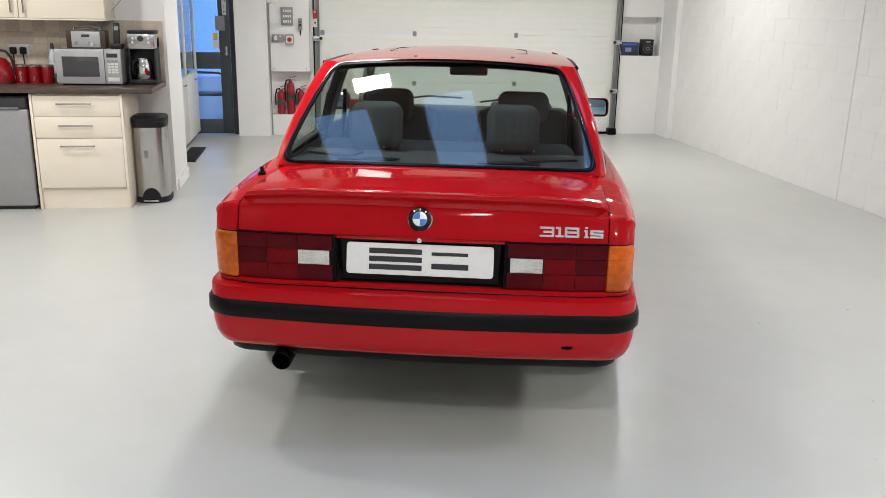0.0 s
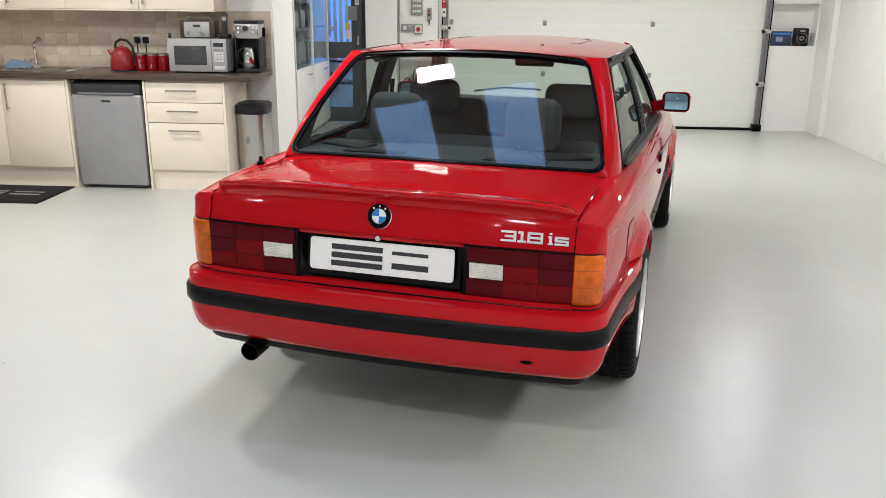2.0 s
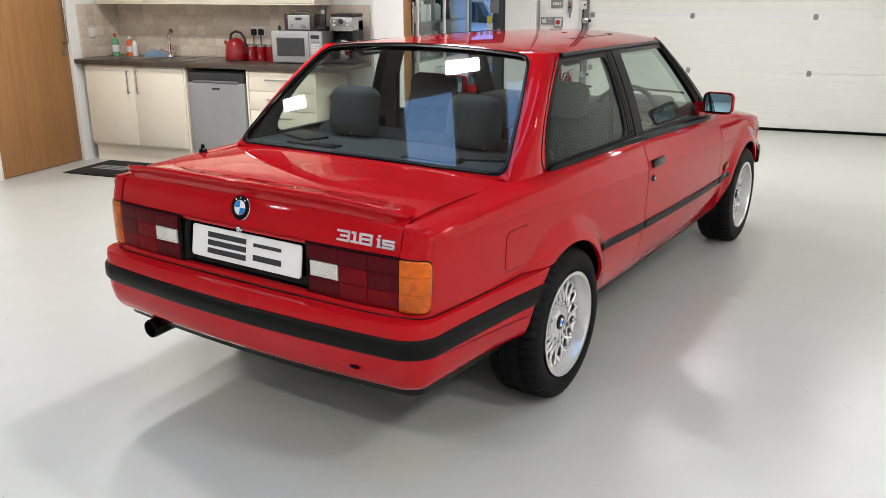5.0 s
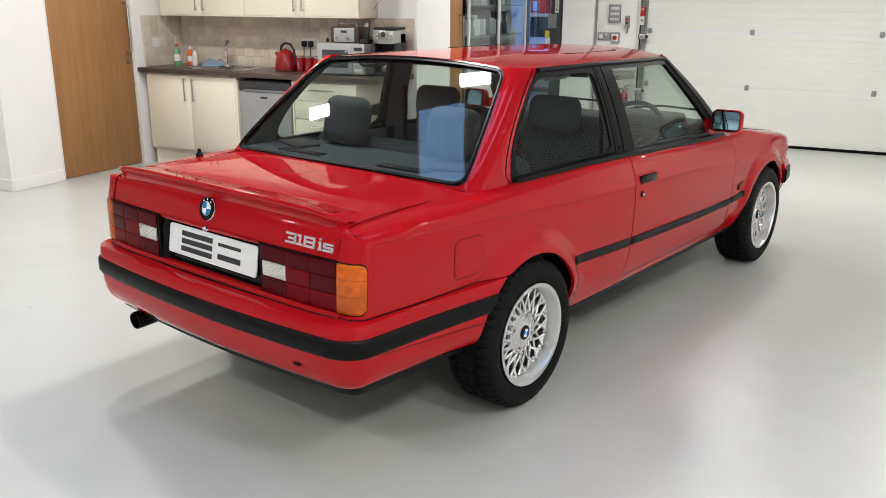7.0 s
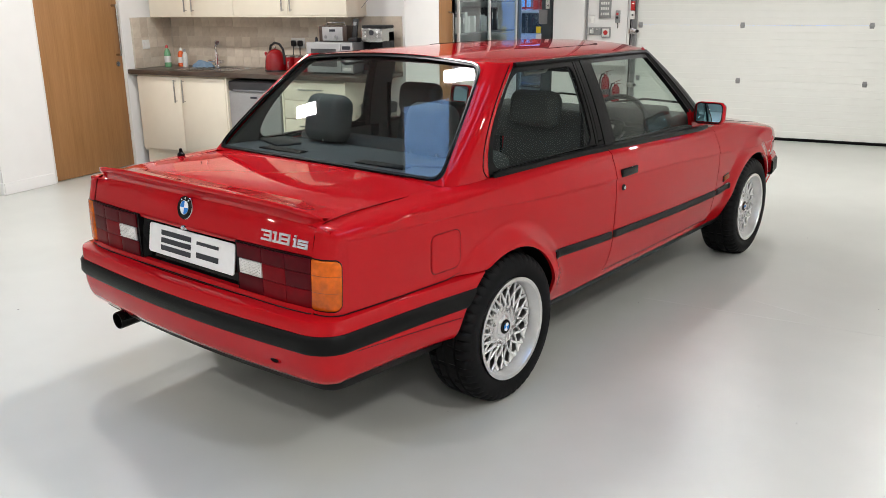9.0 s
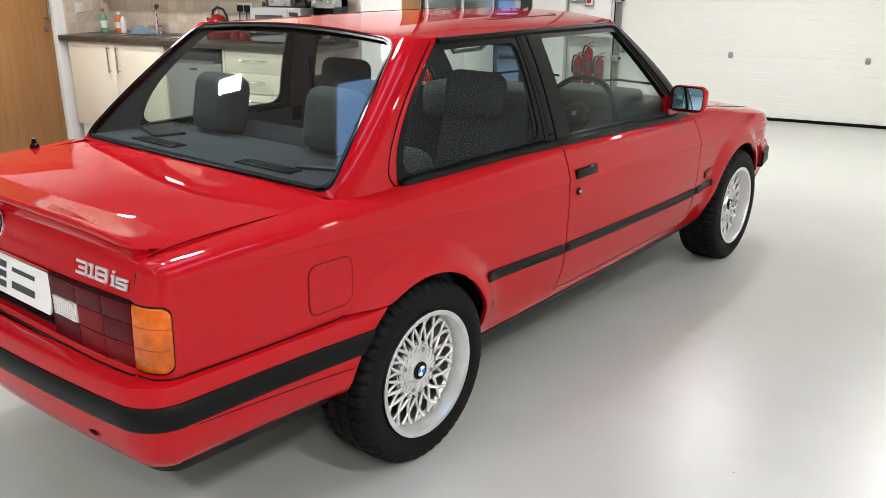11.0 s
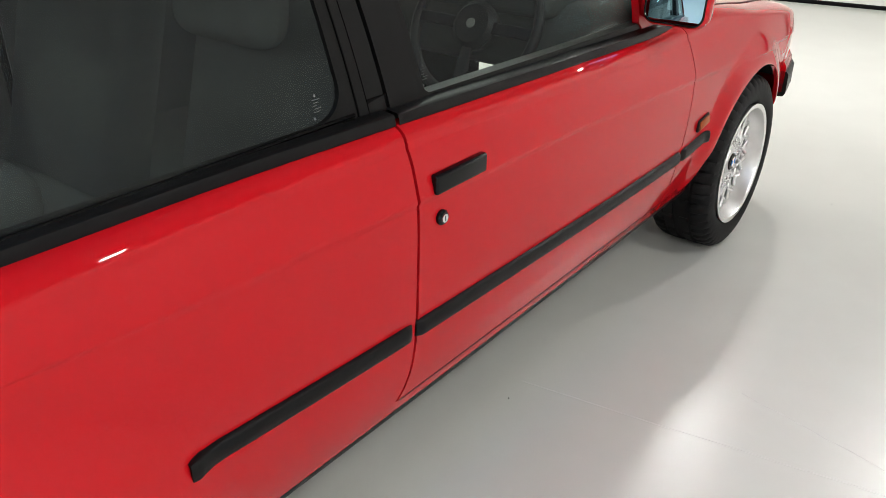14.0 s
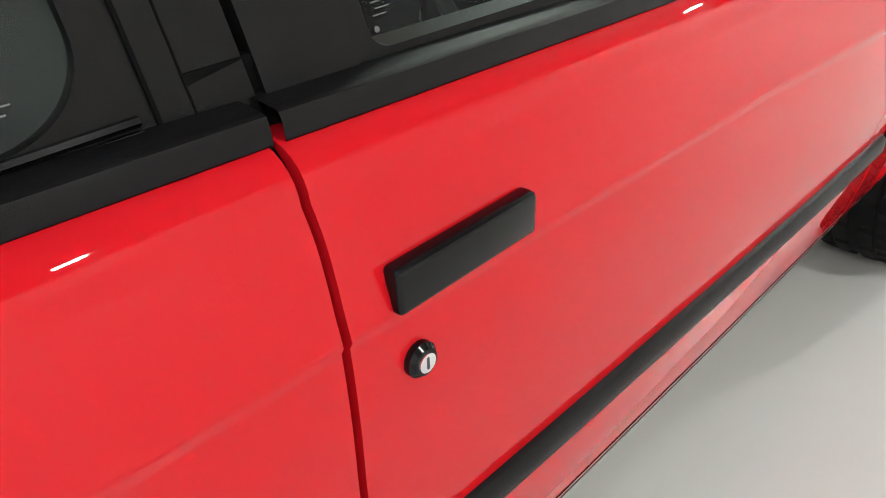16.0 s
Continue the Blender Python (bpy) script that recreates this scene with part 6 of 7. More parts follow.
for z in (0.8, 1.185, 1.515):
    y = CY0 + 0.1
    while y < CY1 - 0.2:
        w, h = random.uniform(0.03, 0.07), random.uniform(0.16, 0.27)
        if random.random() < 0.7:
            bk = group_of("ring_binder", "office binder standing on the cabinet shelf", "binder", pose(CX0 + 0.14, y, z), "binders in the cabinet")
            part("cover", box(-0.11, 0.11, 0.0, w, 0.0, h, 0.003), random.choice((INK, PALE_PLASTIC, GREY_PLASTIC, PALE_PLASTIC)), bk)
            part("spine_label", box(0.109, 0.112, w * 0.2, w * 0.8, h * 0.5, h * 0.8), PALE_PLASTIC, bk, smooth=0)
        y += w + random.choice((0.002, 0.004, 0.1))

od = group_of("door_1", "oak veneer door in the passage with a long steel handle", "door", pose(-2.0, 4.36, 0), kind="structure")
part("leaf", box(-0.05, -0.006, 0.0, 0.76, 0.005, 2.05, 0.002), OAK, od)
part("pull_handle", tube([(-0.006, 0.68, 1.42), (0.045, 0.68, 1.4), (0.045, 0.68, 1.05), (-0.006, 0.68, 1.03)], 0.01, 8), STEEL, od)
fm = group_of("floor_mat", "black ribbed floor mat by the cabinet", "mat", pose(0, 0, 0))
part("mat_surface", box(-1.95, -1.8, 5.05, 5.95, 0.0, 0.012, 0.004), MAT_PILE, fm)
part("edge", box(-1.815, -1.785, 5.045, 5.955, 0.0, 0.008, 0.002), SEAL, fm)

# ---------------------------------------------------------------- outside the glazed door
structure("ground", box(-7, 1.5, NORTH + 0.2, NORTH + 9, -0.1, -0.01), mat("wet_yard_concrete", (0.5, 0.54, 0.58), 0.35, vary=0.1, scale=3), "pale wet concrete yard outside the door")
structure("backdrop", box(-8, 2, NORTH + 9, NORTH + 9.1, -0.1, 5), glow("blue_daylight", (0.17, 0.4, 1.0), 0.85), "plain bluish daylight beyond the yard")
bench = group_of("metal_bench", "black tubular metal bench in the yard", "bench", pose(-2.05, NORTH + 0.75, -0.01))
part("seat_frame", joined(tube([(-0.6, 0, 0.42), (0.35, 0, 0.42)], 0.014, 8), tube([(-0.6, 0.35, 0.42), (0.35, 0.35, 0.42)], 0.014, 8)), SEAL, bench)
part("arm", tube([(0.35, 0, 0.0), (0.35, 0, 0.62), (0.25, 0, 0.7), (-0.6, 0, 0.72)], 0.016, 8), SEAL, bench)
part("leg", tube([(0.35, 0.35, 0.0), (0.35, 0.35, 0.7)], 0.016, 8), SEAL, bench)
part("seat_slat", box(-0.6, 0.35, 0.02, 0.33, 0.425, 0.44, 0.004), SEAL, bench)
# ---------------------------------------------------------------- things in the yard, seen through the glazed door
SILVER = mat("silver_car_paint", (0.62, 0.66, 0.7), 0.3, metal=0.3, vary=0.03, scale=10, coat=0.5)
DARK_GLASS = mat("dark_car_glass", (0.02, 0.025, 0.03), 0.08, vary=0.1, spec=0.5)
KIOSK_RED = mat("kiosk_red_paint", (0.5, 0.015, 0.02), 0.35, vary=0.08, scale=8)


def parked_car(m):
    c = group_of("parked_car", "pale silver hatchback parked in the yard outside", "car", m)
    half = curve((-3.7, 0.66), (-3.3, 0.78), (-1.5, 0.82), (-0.5, 0.8), (-0.1, 0.7), (0.0, 0.6))
    top = curve((-3.7, 0.85), (-3.0, 0.92), (-1.2, 0.92), (-0.4, 0.82), (-0.1, 0.7), (0.0, 0.55))

    def body(u, v):
        prof = ((1.0, 0.2), (1.02, 0.4), (1.0, 0.62), (0.96, 0.9), (0.82, 1.0), (0.4, 1.02), (0.0, 1.025))
        k, z = prof[min(int(abs(v)), 6)]
        s = 1 if v > 0 else -1
        return (s * half(u) * k, u, max(0.2, top(u) * z))
    part("body", sheet(body, steps(-3.7, 0, 30), [-0.1, -1, -2, -3, -4, -5, -6, 5, 4, 3, 2, 1, 0.1], back=(0, 0, -0.03), side=(0, -1.8, 0.4)), SILVER, c, smooth=50)

    def cabin(u, v):
        y0, y1 = -3.55 + 0.45 * v, -0.95 - 0.75 * v
        hw = 0.74 - 0.16 * v
        a = math.pi * 2 * u
        cx, cy = math.copysign(abs(math.cos(a)) ** 0.35, math.cos(a)), math.copysign(abs(math.sin(a)) ** 0.35, math.sin(a))
        return (hw * cx, (y0 + y1) / 2 + (y1 - y0) / 2 * cy, 0.88 + 0.4 * v)
    part("cabin_glass", sheet(cabin, steps(0, 1, 40), steps(0, 1, 4), side=(0, -2.2, 1.0)), DARK_GLASS, c, "dark car windows", smooth=50)
    part("roof", moved(box(-0.56, 0.56, -3.05, -1.72, 1.26, 1.33, 0.06, 4), Matrix.Identity(4)), SILVER, c, smooth=50)
    for s in (1, -1):
        for pts in (((0.73, -0.97, 0.89), (0.57, -1.72, 1.29)), ((0.74, -2.1, 0.9), (0.58, -2.2, 1.29)), ((0.72, -3.5, 0.9), (0.57, -3.08, 1.29))):
            part("pillar", tube([(s * x, y, z) for x, y, z in pts], 0.028, 8), SILVER, c)
        part("headlamp", moved(lathe([(0.0, 0.03), (0.09, 0.02), (0.11, -0.01), (0.1, -0.06), (0.0, -0.06)], 20, "y"), Matrix.Translation((s * 0.52, -0.07, 0.62)) @ Matrix.Diagonal((1.1, 1, 0.75, 1))), LENS_WHITE, c, "clear headlamp")
        part("door_mirror", box(s * 0.86 - 0.07, s * 0.86 + 0.07, -1.25, -1.17, 0.9, 1.0, 0.02), SILVER, c)
        for y in (-0.72, -2.95):
            w = part("wheel", moved(turned([(0.17, 0.08), (0.27, 0.085), (0.29, 0.06), (0.29, -0.06), (0.27, -0.085), (0.17, -0.08)], 32, "x"), Matrix.Translation((s * 0.74, y, 0.28))), TYRE, c)
            part("rim", moved(lathe([(0.0, 0.05), (0.06, 0.06), (0.17, 0.05), (0.175, -0.05), (0.0, -0.05)], 20, "x"), Matrix.Translation((s * 0.74, y, 0.28)) @ Matrix.Diagonal((s, 1, 1, 1))), ALLOY, w)
    part("bumper", box(-0.68, 0.68, -0.12, 0.05, 0.26, 0.5, 0.05, 3), GREY_PLASTIC, c)
    part("grille", box(-0.3, 0.3, -0.02, 0.03, 0.56, 0.66, 0.01), BLACK_PLASTIC, c)
    plate_ = part("number_plate", box(-0.26, 0.26, 0.05, 0.058, 0.38, 0.49, 0.003), PLATE, c)
    for x in (-0.15, -0.05, 0.08, 0.18):
        part("print_bar", box(x - 0.035, x + 0.035, 0.057, 0.0605, 0.4, 0.47), INK, plate_, smooth=0)


parked_car(pose(-3.3, 10.9, -0.01, 0, 0, -153))


def kiosk(m):
    k = group_of("street_kiosk", "red kiosk with rows of small panes in the yard", "kiosk", m)
    for x in (-0.42, 0.42):
        for y in (-0.42, 0.42):
            part("corner_post", box(x - 0.06, x + 0.06, y - 0.06, y + 0.06, 0, 2.2, 0.01), KIOSK_RED, k)
    part("roof", box(-0.5, 0.5, -0.5, 0.5, 2.2, 2.45, 0.08, 3), KIOSK_RED, k)
    part("plinth", box(-0.47, 0.47, -0.47, 0.47, 0, 0.3, 0.01), KIOSK_RED, k)
    for y in (-0.44, 0.44):
        part("pane", box(-0.36, 0.36, y - 0.003, y + 0.003, 0.3, 2.2), CLEAR, k, smooth=0)
        for x in (-0.2, 0.2):
            part("glazing_bar", box(x - 0.016, x + 0.016, y - 0.02, y + 0.02, 0.3, 2.2, 0.003, 1), KIOSK_RED, k)
        for i in range(8):
            part("glazing_bar", box(-0.37, 0.37, y - 0.018, y + 0.018, 0.42 + i * 0.23, 0.445 + i * 0.23, 0.003, 1), KIOSK_RED, k)


kiosk(pose(-4.95, 14.6, -0.01, 0, 0, 12))
fence = group_of("yard_fence", "grey-blue palisade fence behind the yard", "fence", pose(-4.3, 15.2, -0.01))
PALE_BLUE = mat("galvanised_fence", (0.4, 0.5, 0.62), 0.5, metal=0.3, vary=0.1, scale=15)
for i in range(12):
    part("slat", box(-0.45 + i * 0.13, -0.375 + i * 0.13, -0.01, 0.01, 0.05, 2.3, 0.004, 1), PALE_BLUE, fence)
for z in (0.5, 1.9):
    part("rail", box(-0.48, 1.1, 0.012, 0.05, z - 0.03, z + 0.03, 0.004, 1), PALE_BLUE, fence)
# ---------------------------------------------------------------- kitchen
FRONT, WT = 3.02, 0.928


def bar_handle(x0, z0, x1, z1, y, parent):
    d = Vector((x1 - x0, 0, z1 - z0)).normalized() * 0.012
    h = part("handle", joined(tube([(x0, y - 0.03, z0), (x1, y - 0.03, z1)], 0.007, 8), tube([(x0 + d.x, y, z0 + d.z), (x0 + d.x, y - 0.03, z0 + d.z)], 0.0045, 8),
                              tube([(x1 - d.x, y, z1 - d.z), (x1 - d.x, y - 0.03, z1 - d.z)], 0.0045, 8)), STEEL, parent, "brushed steel bar handle")
    return h


base = group_of("base_cabinet", "cream two-door kitchen base cabinet", "cabinet", pose(0, 0, 0))
part("carcass", box(-4.375, -3.3, FRONT + 0.02, 3.6, 0.15, 0.88), CREAM, base, smooth=0)
part("plinth", box(-4.375, -3.3, FRONT + 0.05, FRONT + 0.068, 0.0, 0.15), CREAM, base, smooth=0)
for x0, x1, hx in ((-4.372, -3.84, -3.885), (-3.836, -3.303, -3.785)):
    cd = part("cabinet_door", box(x0, x1, FRONT, FRONT + 0.018, 0.17, 0.868, 0.003), CREAM, base)
    bar_handle(hx, 0.845, hx, 0.635, FRONT, cd)
part("end_panel", box(-3.298, -3.28, FRONT, 3.6, 0.0, 0.88, 0.001), CREAM, base)

drw = group_of("drawer_unit", "cream three-drawer kitchen unit", "cabinet", pose(0, 0, 0))
part("carcass", box(-2.645, -2.02, FRONT + 0.02, 3.6, 0.15, 0.88), CREAM, drw, smooth=0)
part("plinth", box(-2.645, -2.02, FRONT + 0.03, FRONT + 0.048, 0.0, 0.15), CREAM, drw, smooth=0)
part("end_panel", box(-2.664, -2.646, FRONT - 0.004, 3.6, 0.0, 0.88, 0.001), CREAM, drw)
part("end_panel", box(-2.019, -2.001, FRONT - 0.004, 3.6, 0.0, 0.88, 0.001), CREAM, drw)
for z0, z1 in ((0.711, 0.868), (0.552, 0.707), (0.168, 0.545)):
    dr = part("drawer_front", box(-2.642, -2.022, FRONT, FRONT + 0.018, z0, z1, 0.003), CREAM, drw)
    zh = z1 - (0.062 if z1 > 0.6 else 0.055)
    bar_handle(-2.47, zh, -2.22, zh, FRONT, dr)

top = group_of("worktop", "dark brown speckled laminate kitchen worktop", "worktop", pose(0, 0, 0))
part("slab", joined(box(-4.449, -3.93, 2.985, 3.629, WT - 0.042, WT, 0.006), box(-3.32, -1.775, 2.985, 3.629, WT - 0.042, WT, 0.006), box(-3.935, -3.315, 2.985, 3.12, WT - 0.042, WT - 0.0005, 0.006), box(-3.935, -3.315, 3.54, 3.629, WT - 0.042, WT - 0.0005, 0.003)), WORKTOP, top)

sink = group_of("sink", "stainless steel sink with drainer set in the worktop", "sink", pose(0, 0, 0))
part("rim", joined(box(-3.955, -3.295, 3.1, 3.13, WT, WT + 0.004, 0.002), box(-3.955, -3.295, 3.53, 3.56, WT, WT + 0.004, 0.002), box(-3.955, -3.925, 3.13, 3.53, WT, WT + 0.004, 0.002), box(-3.56, -3.295, 3.13, 3.53, WT - 0.002, WT + 0.003, 0.001)), STEEL, sink)
part("bowl", joined(box(-3.93, -3.55, 3.12, 3.54, WT - 0.17, WT - 0.165), box(-3.932, -3.925, 3.12, 3.54, WT - 0.165, WT + 0.001), box(-3.56, -3.552, 3.12, 3.54, WT - 0.165, WT + 0.001), box(-3.93, -3.55, 3.12, 3.13, WT - 0.165, WT + 0.001), box(-3.93, -3.55, 3.53, 3.54, WT - 0.165, WT + 0.001)), STEEL, sink, smooth=0)
for k in range(7):
    part("drain_rib", box(-3.53, -3.32, 3.16 + k * 0.05, 3.168 + k * 0.05, WT + 0.003, WT + 0.006, 0.001, 1), STEEL, sink)
tap = group_of("tap", "chrome mixer tap with a swivel spout", "tap", pose(-3.78, 3.5, WT) @ Matrix.Diagonal((1.3, 1.3, 1.25, 1)))
part("body", lathe([(0.0, 0.0), (0.026, 0.0), (0.024, 0.012), (0.017, 0.02), (0.016, 0.1), (0.0, 0.1)], 20), CHROME, tap)
part("spout", tube([(0, 0, 0.09), (-0.004, 0, 0.125), (-0.002, -0.004, 0.15), (0.012, -0.012, 0.17), (0.034, -0.03, 0.186), (0.05, -0.044, 0.192), (0.066, -0.058, 0.19)], [0.013, 0.011, 0.011, 0.011, 0.012, 0.017, 0.016], 12), CHROME, tap)
part("lever", tube([(0.012, 0, 0.045), (0.045, -0.005, 0.043), (0.062, -0.008, 0.043)], [0.011, 0.012, 0.013], 10), CHROME, tap)
part("lever", tube([(-0.012, 0, 0.045), (-0.045, -0.005, 0.047), (-0.075, -0.008, 0.052)], [0.011, 0.012, 0.009], 10), CHROME, tap)

cloth = group_of("dish_cloth", "crumpled pale blue dish cloth beside the tap", "cloth", pose(-3.93, 3.46, WT + 0.002))
noise.seed_set(3)
part("folds", sheet(lambda u, v: (u * 0.1, v * 0.06, max(0.0, 0.062 * (1 - u * u) ** 0.7 * (1 - v * v) ** 0.7 + 0.022 * noise.noise((u * 2.2, v * 2.2, 1.0)))), steps(-1, 1, 16), steps(-1, 1, 12), back=(0, 0, -0.001), side=(0, 0, -1)), mat("blue_cloth", (0.2, 0.3, 0.42), 0.9, vary=0.2, scale=60, bump=0.5), cloth)
part("hem", tube([(-0.1, -0.04, 0.004), (0, -0.062, 0.006), (0.1, -0.03, 0.004)], 0.004, 6), mat("blue_hem", (0.26, 0.36, 0.47), 0.9), cloth)


def bottle(name, label, x, y, r, h, body, cap, neck=0.4):
    b = group_of(name, label, "bottle", pose(x, y, WT), "bottles by the sink")
    part("body", lathe([(0.0, 0.0), (r, 0.0), (r * 1.02, 0.01), (r, h * 0.6), (r * 0.7, h * 0.76), (r * neck, h * 0.82), (r * neck, h * 0.86), (0.0, h * 0.86)], 20), body, b)
    part("cap", lathe([(0.0, h * 0.85), (r * neck * 1.15, h * 0.85), (r * neck, h * 0.95), (r * neck * 0.5, h), (0.0, h)], 16), cap, b)
    part("label", tube([(0, 0, h * 0.2), (0, 0, h * 0.5)], r * 1.03, 20, cap=False), PALE_PLASTIC, b)
    return b


GREEN_SOAP = mat("green_soap", (0.14, 0.36, 0.18), 0.15, vary=0.05, coat=0.5)
ORANGE = mat("orange_soap", (0.75, 0.13, 0.03), 0.2, vary=0.05, coat=0.5)
bottle("soap_bottle", "clear green washing-up liquid bottle with red cap", -4.32, 3.4, 0.032, 0.21, GREEN_SOAP, RED_PLASTIC)
bottle("soap_bottle", "orange hand soap bottle", -4.22, 3.48, 0.032, 0.18, ORANGE, PALE_PLASTIC)
bottle("spray_bottle", "small white spray bottle", -4.15, 3.46, 0.026, 0.17, PALE_PLASTIC, GREY_PLASTIC)
bottle("water_bottle", "clear plastic water bottle with a dark cap", -2.6, 3.5, 0.032, 0.3, mat("clear_plastic", (0.55, 0.6, 0.62), 0.1, vary=0.05, coat=0.6), INK)

# fridge
fr = group_of("fridge", "silver under-counter fridge with a dark grey top handle", "fridge", pose(0, 0, 0))
part("cabinet", box(-3.25, -2.69, FRONT + 0.045, 3.58, 0.02, 0.86, 0.006), mat("dark_appliance", (0.03, 0.03, 0.032), 0.5), fr)
part("door", box(-3.255, -2.685, FRONT - 0.005, FRONT + 0.043, 0.03, 0.765, 0.012, 3), APPLIANCE, fr)
part("top_panel", box(-3.255, -2.685, FRONT - 0.008, FRONT + 0.043, 0.768, 0.855, 0.014, 3), mat("dark_grey_appliance", (0.03, 0.03, 0.033), 0.35), fr)
part("grip", box(-3.2, -2.74, FRONT - 0.016, FRONT, 0.763, 0.782, 0.006), mat("mid_grey_appliance", (0.16, 0.16, 0.17), 0.3), fr, "dark grip strip")
part("badge_bar", box(-3.01, -2.935, FRONT - 0.008, FRONT - 0.004, 0.705, 0.722, 0.001), INK, fr, "small dark badge")
part("foot", box(-3.22, -2.72, FRONT + 0.03, FRONT + 0.06, 0.0, 0.022), INK, fr, smooth=0)

# wall cabinets
x_edges = (-4.4, -3.885, -3.37, -2.755, -2.135)
for i in (0, 2):
    wc = group_of("wall_cabinet", "cream two-door kitchen wall cabinet", "cabinet", pose(0, 0, 0), "wall cabinets")
    part("carcass", box(x_edges[i] + 0.001, x_edges[i + 2] - 0.001, 3.32, 3.628, 1.415, 2.15, 0.001), CREAM, wc)
    for j in (i, i + 1):
        cd = part("cabinet_door", box(x_edges[j] + 0.002, x_edges[j + 1] - 0.002, 3.3, 3.318, 1.418, 2.148, 0.003), CREAM, wc)
        hx = x_edges[i + 1] + (-0.045 if j == i else 0.045)
        bar_handle(hx, 1.455, hx, 1.665, 3.3, cd)
part("cornice", box(x_edges[0], x_edges[4], 3.3, 3.6, 1.405, 1.4145), CREAM, wc)

# appliances on the worktop
mw = group_of("microwave", "silver microwave oven with a dark window", "microwave", pose(-2.26, 3.19, WT))
part("case", box(-0.235, 0.235, 0.02, 0.36, 0.012, 0.268, 0.006), GREY_PLASTIC, mw)
part("door", box(-0.238, 0.115, 0.0, 0.022, 0.012, 0.27, 0.005), APPL_LIGHT, mw)
part("window", box(-0.19, 0.075, -0.003, 0.001, 0.065, 0.215, 0.002), mat("dark_window", (0.06, 0.06, 0.062), 0.15), mw, "dark door window")
part("control_panel", box(0.118, 0.238, 0.0, 0.022, 0.012, 0.27, 0.005), APPL_LIGHT, mw)
part("display", box(0.135, 0.215, -0.002, 0.001, 0.21, 0.24), INK, mw, smooth=0)
for r in range(5):
    for c in range(3):
        part("key", box(0.138 + c * 0.027, 0.16 + c * 0.027, -0.003, 0.001, 0.175 - r * 0.021, 0.19 - r * 0.021, 0.001, 1), PALE_PLASTIC if r else GREY_PLASTIC, mw)
part("door_button", box(0.135, 0.22, -0.004, 0.001, 0.03, 0.06, 0.002), PALE_PLASTIC, mw)
for x in (-0.2, 0.2):
    part("foot", lathe([(0.0, 0.0), (0.015, 0.0), (0.015, 0.014), (0.0, 0.014)], 12), INK, mw, m=pose(x, 0.06, 0))
rd = group_of("radio", "silver and dark wood table radio on the microwave", "radio", pose(-2.29, 3.3, WT + 0.27))
part("case", box(-0.145, 0.145, 0.005, 0.13, 0.0, 0.135, 0.006), mat("dark_wood_case", (0.05, 0.03, 0.022), 0.4), rd)
part("front", box(-0.105, 0.105, -0.004, 0.006, 0.008, 0.126, 0.004), APPL_LIGHT, rd)
for x in (-0.085, 0.085):
    part("speaker", lathe([(0.0, -0.0052), (0.014, -0.0052), (0.016, 0.0), (0.0, 0.0)], 24, "y"), GREY_PLASTIC, rd, m=pose(x * 0.6 - 0.02, -0.002, 0.04))
part("knob", lathe([(0.0, -0.018), (0.015, -0.018), (0.017, -0.004), (0.0, -0.004)], 20, "y"), CHROME, rd, m=pose(0.045, -0.002, 0.035))
part("display", box(-0.03, 0.03, -0.006, -0.003, 0.085, 0.105), INK, rd, smooth=0)
part("carry_handle", tube([(-0.1, 0.06, 0.13), (-0.085, 0.06, 0.16), (0.085, 0.06, 0.16), (0.1, 0.06, 0.13)], 0.007, 8), CHROME, rd)
ph = group_of("cordless_phone", "black cordless telephone standing in its charger", "telephone", pose(-2.065, 3.3, WT + 0.268))
part("charger", box(-0.045, 0.045, -0.04, 0.05, 0.0, 0.04, 0.012), BLACK_PLASTIC, ph)
part("handset", moved(box(-0.024, 0.024, -0.012, 0.012, 0.0, 0.17, 0.008), pose(0, 0.0, 0.03, -12)), BLACK_PLASTIC, ph)
part("screen", moved(box(-0.015, 0.015, -0.0135, -0.0115, 0.11, 0.14), pose(0, 0.0, 0.03, -12)), GREY_PLASTIC, ph, smooth=0)
part("cable", tube([(0.0, 0.05, 0.02), (-0.2, 0.16, 0.05), (-0.1, 0.24, 0.25), (0.12, 0.28, 0.5), (0.3, 0.31, 0.75)], 0.0025, 5), GREY_PLASTIC, ph, "thin grey cable")
cm = group_of("coffee_machine", "steel and black filter coffee machine with a jug", "coffee machine", pose(-1.885, 3.3, WT))
part("base", box(-0.1, 0.1, -0.02, 0.2, 0.0, 0.035, 0.008), BLACK_PLASTIC, cm)
part("column", box(-0.1, 0.1, 0.1, 0.2, 0.03, 0.36, 0.008), BLACK_PLASTIC, cm)
for x in (-0.1, 0.09):
    part("side_panel", box(x, x + 0.01, 0.0, 0.12, 0.03, 0.28, 0.002), BLACK_PLASTIC, cm)
part("head", box(-0.1, 0.1, -0.02, 0.2, 0.27, 0.385, 0.008), STEEL, cm)
part("lid", box(-0.1, 0.1, -0.01, 0.2, 0.385, 0.41, 0.008), BLACK_PLASTIC, cm)
part("display", lathe([(0.0, -0.004), (0.022, -0.004), (0.023, 0.0), (0.0, 0.0)], 20, "y"), INK, cm, m=pose(0, -0.02, 0.35))
for x in (-0.06, 0.06):
    for z in (0.32, 0.352):
        part("key", lathe([(0.0, -0.004), (0.008, -0.004), (0.009, 0.0), (0.0, 0.0)], 12, "y"), PALE_PLASTIC, cm, m=pose(x, -0.02, z))
jug = part("jug", lathe([(0.0, 0.036), (0.055, 0.036), (0.062, 0.05), (0.062, 0.15), (0.048, 0.19), (0.05, 0.2), (0.0, 0.205)], 28), CHROME, cm, "steel coffee jug", m=pose(0.0, 0.045, 0))
